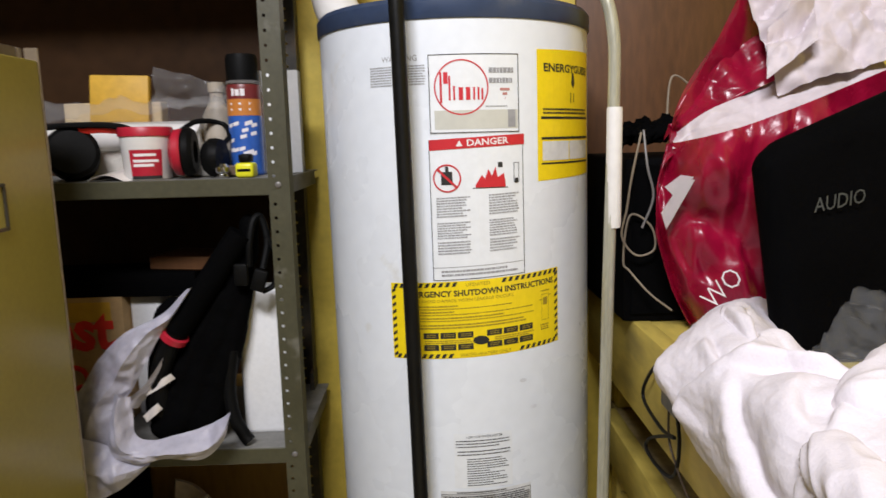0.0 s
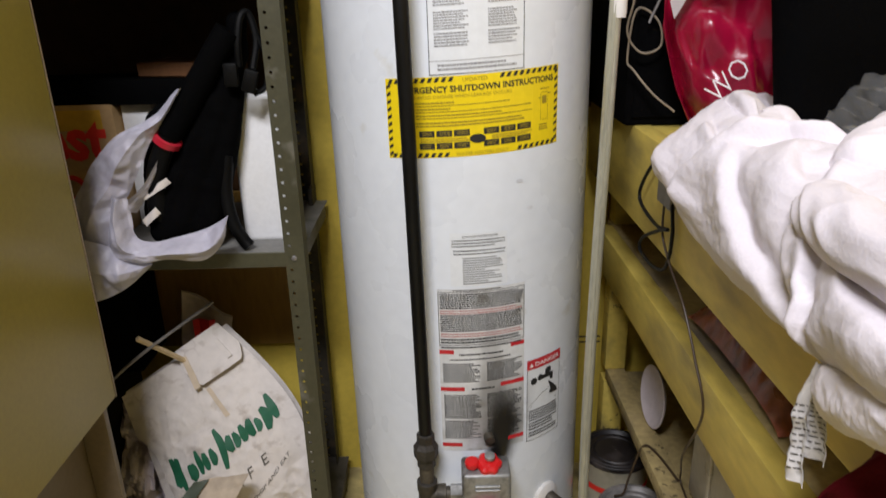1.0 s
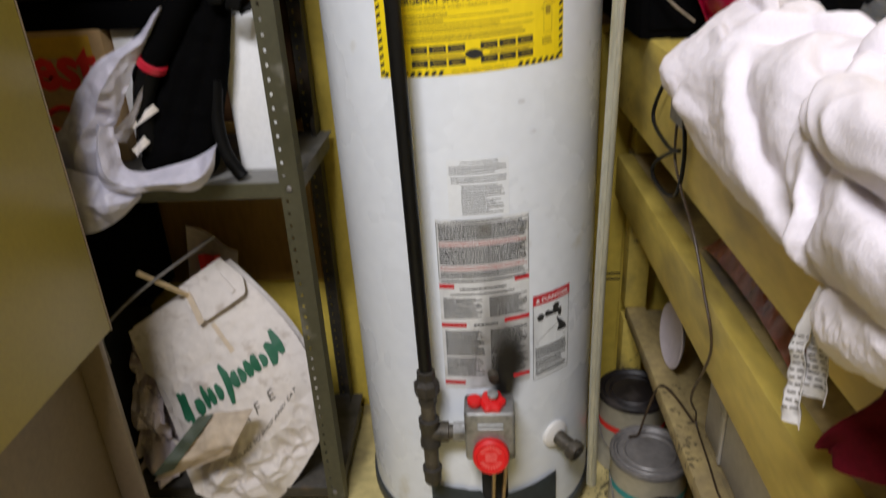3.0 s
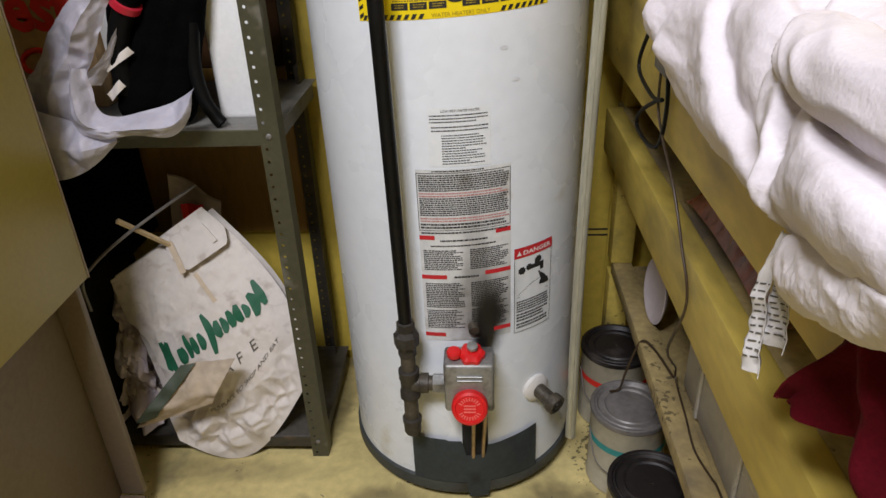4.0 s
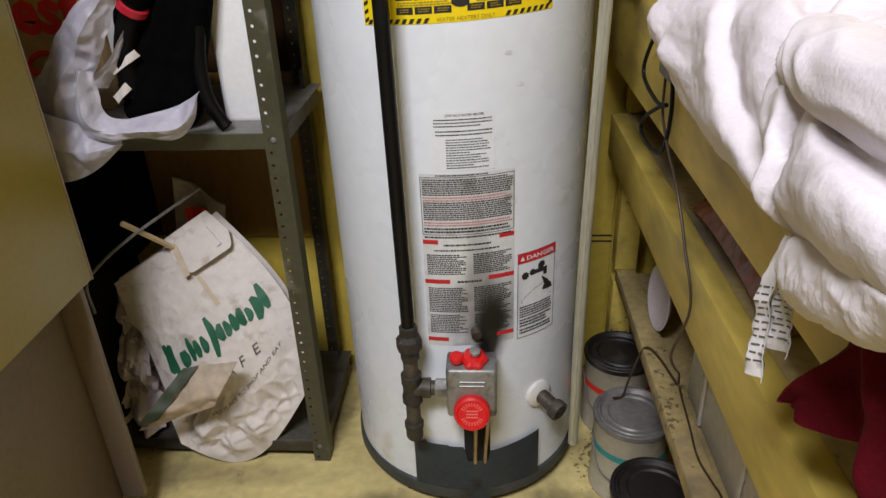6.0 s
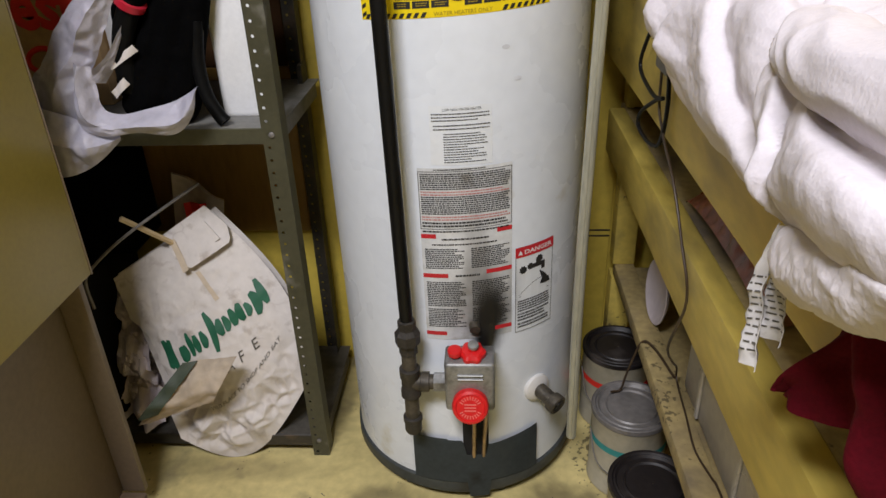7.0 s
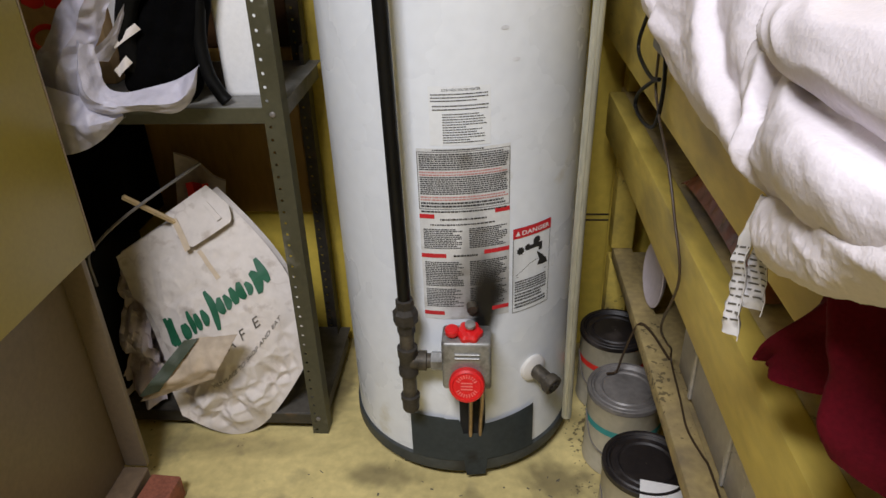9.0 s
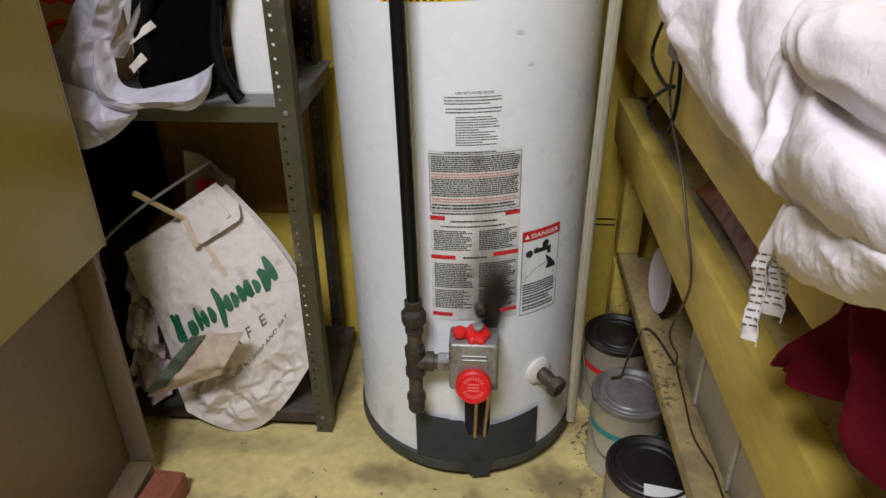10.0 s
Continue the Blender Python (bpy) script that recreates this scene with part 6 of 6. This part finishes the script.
    me_faces = [(i * (nv + 1) + j, (i + 1) * (nv + 1) + j, (i + 1) * (nv + 1) + j + 1, i * (nv + 1) + j + 1) for i in range(nu) for j in range(nv)]
    me = bpy.data.meshes.new("fleece")
    me.from_pydata(verts, [], me_faces)
    bm = bmesh.new()
    bm.from_mesh(me)
    bpy.data.meshes.remove(me)
    ob = part("fleece", bm, M_FLEECE, t, "heaped and folded white fleece", 180)
    m = ob.modifiers.new("thickness", "SOLIDIFY")
    m.thickness, m.offset = 0.004, -1.0

    def sleeve(name, pts, r0, r1, squash, seed, label, material=M_FLEECE, crease=0.006, terry=0.0):
        """A limp stuffed tube with drag folds running slantwise round it."""
        c = curve_points(pts, 26)
        n, seg = len(c) - 1, 80
        bm = bmesh.new()
        rings = []
        for k, p in enumerate(c):
            d = (c[min(k + 1, n)] - c[max(k - 1, 0)]).normalized()
            side = d.cross(Vector((0, 0, 1))).normalized()
            up = side.cross(d)
            f = k / n
            tip = math.sqrt(max(0.0005, 1 - max(0.0, 1 - f / 0.12) ** 2)) * math.sqrt(max(0.0005, 1 - max(0.0, 1 - (1 - f) / 0.06) ** 2))
            ring = []
            for j in range(seg):
                a = 2 * math.pi * j / seg
                r = (r0 + (r1 - r0) * f) * tip
                v = side * (math.cos(a) * r) + up * (math.sin(a) * r * squash)
                g = Vector((f * 3.2 + seed, math.cos(a + 1.5 * f) * 0.9, math.sin(a + 1.5 * f) * 0.9))
                lift = crease * (1.0 - 2.2 * abs(noise.noise(g * 1.3))) + 0.25 * crease * noise.noise(g * 2.9)
                q = p + v + v.normalized() * lift * tip
                if terry:
                    q += v.normalized() * terry * (noise.noise(q * 210.0) + 0.6 * noise.noise(q * 120.0))
                ring.append(bm.verts.new(q))
            rings.append(ring)
        for a, b in zip(rings, rings[1:]):
            for j in range(seg):
                bm.faces.new((a[j], a[(j + 1) % seg], b[(j + 1) % seg], b[j]))
        bm.faces.new(rings[0]), bm.faces.new(rings[-1])
        return part(name, bm, material, t, label, 180)

    sleeve("sleeve", [(0.318, -0.775, 1.098), (0.296, -0.822, 1.096), (0.287, -0.872, 1.097), (0.284, -0.935, 1.100), (0.286, -1.06, 1.108), (0.31, -1.20, 1.12)], 0.027, 0.040, 0.80, 1.0, "limp white sleeve lying over the heap", crease=0.004)
    sleeve("sleeve", [(0.350, -0.762, 1.114), (0.395, -0.722, 1.124), (0.47, -0.67, 1.132), (0.60, -0.60, 1.135)], 0.030, 0.042, 0.85, 7.0, "limp white sleeve lying over the heap", crease=0.005)
    sleeve("cuff", [(0.277, -0.902, 0.976), (0.268, -0.938, 0.983), (0.263, -0.976, 0.997), (0.259, -1.018, 1.016), (0.258, -1.06, 1.038), (0.260, -1.14, 1.07)], 0.0225, 0.0215, 1.08, 3.0, "ribbed terry cuff", M_TOWEL, 0.0028, 0.0008)

    # crumpled care labels hanging from the seam
    def strip(pts, wide, seed):
        c = curve_points(pts, 8)

        def fn(u, v):
            f = v * (len(c) - 1)
            a = min(len(c) - 2, int(f))
            p = c[a].lerp(c[a + 1], f - a) + Vector((0.35, -1.0, 0.1)) * (wide * (u - 0.5) * (0.55 + 0.45 * v))
            return p + Vector((-1, -0.3, 0)) * (crumple(p, 0.004, 45.0, seed) + crumple(p, 0.002, 120.0, seed) + 0.003 * math.sin(7 * u))
        return fn

    rnd = random.Random(4)
    for pts, wide, seed in (([(0.262, -0.904, 0.995), (0.256, -0.897, 0.955), (0.257, -0.898, 0.917), (0.256, -0.904, 0.877)], 0.018, 1.0),
                            ([(0.266, -0.906, 0.985), (0.266, -0.904, 0.950), (0.266, -0.909, 0.905)], 0.024, 6.0)):
        fn = strip(pts, wide, seed)
        lab = part("care_label", patch(fn, 10, 30, 0.0006), M_TAG, t, "crumpled white care label", 40)
        bm = bmesh.new()
        for k in range(11):
            v0, u0 = 0.36 + 0.052 * k, rnd.uniform(0.12, 0.3)
            for w in range(3):
                u1 = min(0.9, u0 + rnd.uniform(0.12, 0.25))
                patch(lambda u, v: fn(u0 + (u1 - u0) * u, v0 + 0.014 * v) + Vector((-0.0012, -0.0008, 0)), 2, 2, 0, bm)
                u0 = u1 + 0.06
                if u0 > 0.85:
                    break
        tagged(part("print", bm, M_PRINT_BROWN, lab, "", 0), kind="stuff")


white_robe()


def film(u, v):
    p = Vector((0.385 + 0.20 * u, -0.60 + 0.22 * u - 0.12 * v, 1.125 + 0.05 * u - 0.04 * v))
    return p + Vector((-0.3, -0.3, 1)) * crumple(p, 0.035, 17.0, 4.0)


solo("plastic_film", patch(film, 30, 18, 0.0006), M_CLEAR, "crumpled clear plastic film lying on the robe", "plastic film", smooth_angle=70)



def maroon(u, v):
    """A limp cloth: u along the fascia, v from hem to the robe above."""
    y = -0.912 - 0.28 * u
    low = 0.852 + 0.034 * min(1.0, u / 0.22) - 0.085 * max(0.0, u - 0.45) - 0.012 * abs(math.sin(9 * u))
    high = 0.866 + 0.135 * min(1.0, u / 0.15) ** 0.7
    deep = 0.014 * math.sin(19 * u + 3.2 * v) + 0.026 * noise.noise(Vector((u * 5.0 + v * 0.8, v * 1.6, 0.3))) + 0.010 * noise.noise(Vector((u * 13.0 + v * 3, v * 4.0, 0.0)))
    return Vector((0.301 - 0.9 * max(-0.006, deep + 0.002) - 0.02 * v * u, y, low + (high - low) * v))


solo("maroon_cloth", patch(maroon, 90, 40, 0.003), M_MAROON, "maroon cloth hanging over the fascia under the robe", "cloth", smooth_angle=60)


def red_film(u, v):
    """A crushed film bag lying in an arch behind the front rail."""
    dome = math.sqrt(max(0.0, math.sin(math.pi * u))) * math.sin(math.pi * min(1.0, 0.06 + v))
    p = Vector((0.369 + 0.13 * v, -0.33 - 0.34 * u, 0.7515 + 0.098 * dome))
    return p + Vector((-0.8, -0.3, 0.6)) * (dome * (facet(p, 0.030, 16.0, 3.0) - facet(p, 0.014, 37.0, 6.0)))


solo("red_film_bag", patch(red_film, 70, 34, 0.0006), M_REDNET, "crumpled brown and red plastic bag on the middle board", "bag", smooth_angle=25)
solo("white_plate", lathe([(0.026, 0), (0.052, 0.004), (0.070, 0.014), (0.0715, 0.017), (0.068, 0.018), (0.05, 0.009), (0.001, 0.007)], (0.436, -0.055, 0.416), 48, pose(0, 0, 0, 0, -86, 3)), M_TISSUE, "pale plate leaning on the low plank", "plate")


def plastic_bin():
    b = thing("plastic_bin", (0.6, -0.55, 0.33), "cloudy clear plastic storage bin on the low board", "storage bin")
    bm = box(0.435, 0.80, -0.86, -0.26, 0.3305, 0.60, 0.012, 2)
    part("tub", bm, M_BIN, b, "cloudy clear tub")
    part("lid", box(0.4275, 0.807, -0.868, -0.252, 0.6005, 0.622, 0.006, 2), M_BIN, b, "pale clear lid")
    for y in (-0.36, -0.56, -0.76):
        part("rib", box(0.4300, 0.4355, y - 0.006, y + 0.006, 0.34, 0.59, 0.002, 1), M_BIN, b)


plastic_bin()


# speaker cabinet, black bag and red carrier on the top board
def speaker():
    s = thing("speaker_cabinet", (0.45, 0.0, 1.045), "black vinyl-covered speaker cabinet with loose wires", "speaker")
    part("cabinet", box(0.290, 0.60, -0.138, 0.225, 1.0455, 1.350, 0.008, 2), M_BLACK, s, "black cabinet")
    part("grille", box(0.303, 0.587, -0.144, -0.1385, 1.06, 1.337, 0.003, 1), M_BLACKCLOTH, s, "black cloth grille")
    return s


speaker()
solo("speaker_wire", tube([(0.313, -0.156, 1.395), (0.295, -0.165, 1.317), (0.287, -0.165, 1.261), (0.279, -0.165, 1.211), (0.304, -0.170, 1.178), (0.338, -0.165, 1.188), (0.332, -0.160, 1.229), (0.294, -0.160, 1.248), (0.282, -0.165, 1.169), (0.293, -0.170, 1.149), (0.327, -0.179, 1.109), (0.366, -0.183, 1.078)], 0.0019, 8), M_WIRE, "tan speaker wire looping down the cabinet", "wire")
ob = solo("wire_tangle", blob([([(0.299, -0.059, 1.385), (0.336, -0.041, 1.400), (0.393, -0.041, 1.404), (0.440, -0.022, 1.400)], 0.016, 0.02), ([(0.336, -0.078, 1.390), (0.412, -0.059, 1.400)], 0.018, 0.018)]), M_BLACKCLOTH, "tangle of black cables on the speaker", "cables")
fuse(ob, 0.005, 0, 0.03, 0.02, 0.012, 0.01)
solo("loose_wire", tube([(0.413, 0.011, 1.409), (0.425, 0.020, 1.502), (0.467, 0.020, 1.480), (0.490, 0.020, 1.444), (0.517, 0.001, 1.419)], 0.0022, 6), M_WIRE, "stiff bent wire end sticking up", "wire")
solo("loose_wire", tube([(0.320, -0.146, 1.399), (0.324, -0.160, 1.335), (0.335, -0.162, 1.281), (0.315, -0.165, 1.226)], 0.0022, 6), M_TIN, "thin pale wire hanging down the speaker", "wire")


def black_case():
    c = thing("padded_black_case", (0.58, -0.32, 1.045), "soft black padded equipment case with grey lettering strip", "case")
    bm = box(0.412, 0.92, -0.412, -0.338, 1.0455, 1.372, 0.036, 6)
    for v in bm.verts:
        v.co.z += max(0.0, (v.co.z - 1.12) / 0.245) * 0.42 * max(0.0, v.co.x - 0.43)
        v.co.x += 0.045 * min(1.0, max(0.0, (1.28 - v.co.z) / 0.10)) * max(0.0, 1 - (v.co.x - 0.41) / 0.3)
    ob = part("case", bm, M_BLACKCLOTH, c, "black padded fabric")
    m = ob.modifiers.new("sag", "DISPLACE")
    t = bpy.data.textures.new("sag", "CLOUDS")
    t.noise_scale = 0.2
    m.texture, m.strength, m.mid_level, m.texture_coords = t, 0.014, 0.5, "GLOBAL"
    bm = bmesh.new()
    lay_letters(bm, "AUDIO", 0.030, lambda x, y: Vector((0.480 + x, -0.4225, 1.276 + 0.18 * x + y)), width=0.072)
    part("lettering", bm, M_GREYPRINT, c, "dull grey lettering")


black_case()


def shopping_bag():
    """A glossy crimson shopping bag leaning against the speaker, tissue spilling from its mouth."""
    b = thing("crimson_shopping_bag", (0.43, -0.22, 1.06), "glossy crimson plastic shopping bag with white tissue at its mouth", "shopping bag")
    rows = [[(0.392, -0.205, 1.055), (0.42, -0.25, 1.05), (0.50, -0.245, 1.05), (0.56, -0.21, 1.055)],
            [(0.358, -0.21, 1.12), (0.41, -0.275, 1.12), (0.51, -0.27, 1.12), (0.58, -0.21, 1.12)],
            [(0.325, -0.22, 1.22), (0.38, -0.29, 1.22), (0.49, -0.285, 1.22), (0.60, -0.22, 1.22)],
            [(0.325, -0.215, 1.30), (0.38, -0.28, 1.315), (0.48, -0.31, 1.345), (0.62, -0.33, 1.40)],
            [(0.345, -0.20, 1.375), (0.40, -0.27, 1.388), (0.50, -0.31, 1.425), (0.66, -0.33, 1.49)]]

    def loft(rows, seed, amount):
        pts = [curve_points(r, 20) for r in rows]
        nu = len(pts[0]) - 1

        def fn(u, v):
            i = min(nu, int(round(u * nu)))
            f = v * (len(pts) - 1)
            a = min(len(pts) - 2, int(f))
            p = pts[a][i].lerp(pts[a + 1][i], f - a)
            q = Vector((p.x + 0.25 * p.z, p.y, 0.5 * p.z))
            return p + Vector((-0.2, -1, 0.1)) * (crumple(q, amount * 0.65, 8.0, seed) + facet(q, amount * 0.60, 9.0, seed) - facet(q, amount * 0.25, 20.0, seed + 4))
        return patch(fn, nu, 60, 0.0008)

    part("front", loft(rows, 2.0, 0.095), M_REDBAG, b, "creased crimson front", 70)
    back = [[(0.345, -0.20, 1.365), (0.385, -0.14, 1.45), (0.44, -0.12, 1.53), (0.50, -0.12, 1.62)],
            [(0.335, -0.21, 1.34), (0.375, -0.16, 1.43), (0.43, -0.15, 1.52), (0.485, -0.15, 1.63)],
            [(0.355, -0.20, 1.355), (0.42, -0.14, 1.40), (0.50, -0.12, 1.45), (0.57, -0.10, 1.58)]]
    part("back", loft(back, 6.0, 0.03), M_REDBAG, b, "crimson back rising behind the mouth", 70)
    side = [[(0.392, -0.205, 1.055), (0.358, -0.21, 1.12), (0.325, -0.22, 1.22), (0.325, -0.215, 1.30), (0.345, -0.20, 1.365)],
            [(0.42, -0.155, 1.055), (0.40, -0.155, 1.12), (0.38, -0.155, 1.22), (0.375, -0.155, 1.32), (0.385, -0.13, 1.44)]]
    part("side", loft(side, 9.0, 0.02), M_REDBAG, b, "crimson side", 70)
    lining = [[(0.352, -0.205, 1.366), (0.40, -0.235, 1.380), (0.50, -0.25, 1.41), (0.70, -0.235, 1.485)],
              [(0.365, -0.175, 1.39), (0.412, -0.185, 1.425), (0.495, -0.19, 1.462), (0.70, -0.18, 1.55)]]
    inner = [lining[1], [(0.375, -0.15, 1.42), (0.42, -0.14, 1.475), (0.49, -0.135, 1.54), (0.70, -0.13, 1.66)]]
    part("inner_wall", loft(inner, 5.0, 0.05), M_REDBAG, b, "crimson inside of the back", 70)
    part("lining", loft(lining, 12.0, 0.06), M_TISSUE, b, "pale lining at the mouth", 70)
    def tissue(u, v):
        p = Vector((0.515 + 0.26 * u - 0.02 * v, -0.235 + 0.09 * v, 1.455 + 0.07 * u + 0.20 * v - 0.03 * (1 - u) * v))
        return p + Vector((-0.3, -0.8, 0.4)) * (crumple(p, 0.05, 9.0, 3.0) + facet(p, 0.040, 13.0, 9.0) - facet(p, 0.012, 31.0, 2.0))

    part("tissue", patch(tissue, 60, 40, 0.0006), M_TISSUE, b, "crumpled white tissue paper", 40)
    part("tissue", patch(lambda u, v: tissue(0.02 + 0.3 * v, 0.15 + 0.5 * u) + Vector((-0.03 + 0.03 * u, -0.025, -0.01 + 0.03 * v)), 14, 22, 0.0006), M_TISSUE, b, "crumpled white tissue paper", 40)
    # printed letters
    bm = bmesh.new()
    lay_letters(bm, "WO", 0.050, lambda x, y: Vector((0.384 + 0.68 * x - 0.73 * y, -0.322 - 0.05 * x, 1.112 + 0.73 * x + 0.68 * y)), squeeze=0.75, bold=-0.012)
    part("lettering", bm, M_WHITEPRINT, b, "pale lettering")
    for q in ([(0.324, -0.252, 1.305), (0.345, -0.268, 1.325), (0.362, -0.281, 1.322), (0.336, -0.264, 1.29)], [(0.345, -0.276, 1.318), (0.362, -0.285, 1.318), (0.326, -0.260, 1.235), (0.320, -0.251, 1.262)]):
        bm = bmesh.new()
        bm.faces.new([bm.verts.new(p) for p in q])
        bmesh.ops.solidify(bm, geom=list(bm.faces), thickness=0.001)
        part("white_chevron", bm, M_WHITEPRINT, b)


shopping_bag()

# ---- cords ----
solo("extension_lead", tube([(0.335, -0.345, 1.052), (0.302, -0.32, 1.03), (0.297, -0.262, 0.975), (0.296, -0.258, 0.940), (0.298, -0.345, 0.926), (0.297, -0.405, 0.938), (0.296, -0.37, 0.925), (0.296, -0.29, 0.885), (0.297, -0.275, 0.858), (0.300, -0.34, 0.853), (0.302, -0.395, 0.872), (0.303, -0.41, 0.93), (0.304, -0.39, 1.0), (0.32, -0.38, 1.052)], 0.0030, 8), M_CORDBLACK, "black cord looped over the fascia", "cord")
solo("power_lead", tube([(0.330, -0.385, 1.052), (0.304, -0.375, 1.02), (0.302, -0.365, 0.93), (0.302, -0.405, 0.890), (0.304, -0.48, 0.848), (0.310, -0.53, 0.786), (0.318, -0.56, 0.715), (0.322, -0.50, 0.60), (0.37, -0.38, 0.48), (0.412, -0.28, 0.39), (0.420, -0.27, 0.350), (0.413, -0.37, 0.349), (0.407, -0.45, 0.349), (0.417, -0.51, 0.349), (0.421, -0.53, 0.349), (0.421, -0.60, 0.349), (0.42, -0.75, 0.349)], 0.0020, 8), M_CORD, "brown flex hanging down to the low plank", "cord")
solo("power_lead", tube([(0.418, -0.26, 0.350), (0.400, -0.17, 0.351), (0.38, -0.14, 0.345), (0.36, -0.13, 0.26), (0.352, -0.12, 0.205), (0.33, -0.13, 0.206)], 0.0026, 8), M_CORD, "thin brown flex trailing over a can", "cord")
box_bm = box(0.298, 0.3085, -0.40, -0.335, 0.965, 1.035, 0.003, 2)
solo("junction_box", box_bm, M_TIN, "small grey junction box on the fascia", "junction box")

# ---- scraps on the floor ----
rnd = random.Random(7)
bm = bmesh.new()
for k in range(70):
    x, y = rnd.uniform(-0.35, 0.30), rnd.uniform(-0.52, -0.24)
    if math.hypot(x, y) < 0.275:
        continue
    a, ln = rnd.uniform(0, 3.14), rnd.uniform(0.002, 0.012)
    w = rnd.uniform(0.0008, 0.0025)
    dx, dy = math.cos(a), math.sin(a)
    vs = [bm.verts.new((x + dx * i * ln - dy * j * w, y + dy * i * ln + dx * j * w, 0.0008)) for i, j in ((-0.5, -1), (0.5, -1), (0.5, 1), (-0.5, 1))]
    bm.faces.new(vs)
solo("floor_scraps", bm, M_PRINT_BROWN, "dark scraps and flakes scattered on the floor", "scraps", kind="stuff")
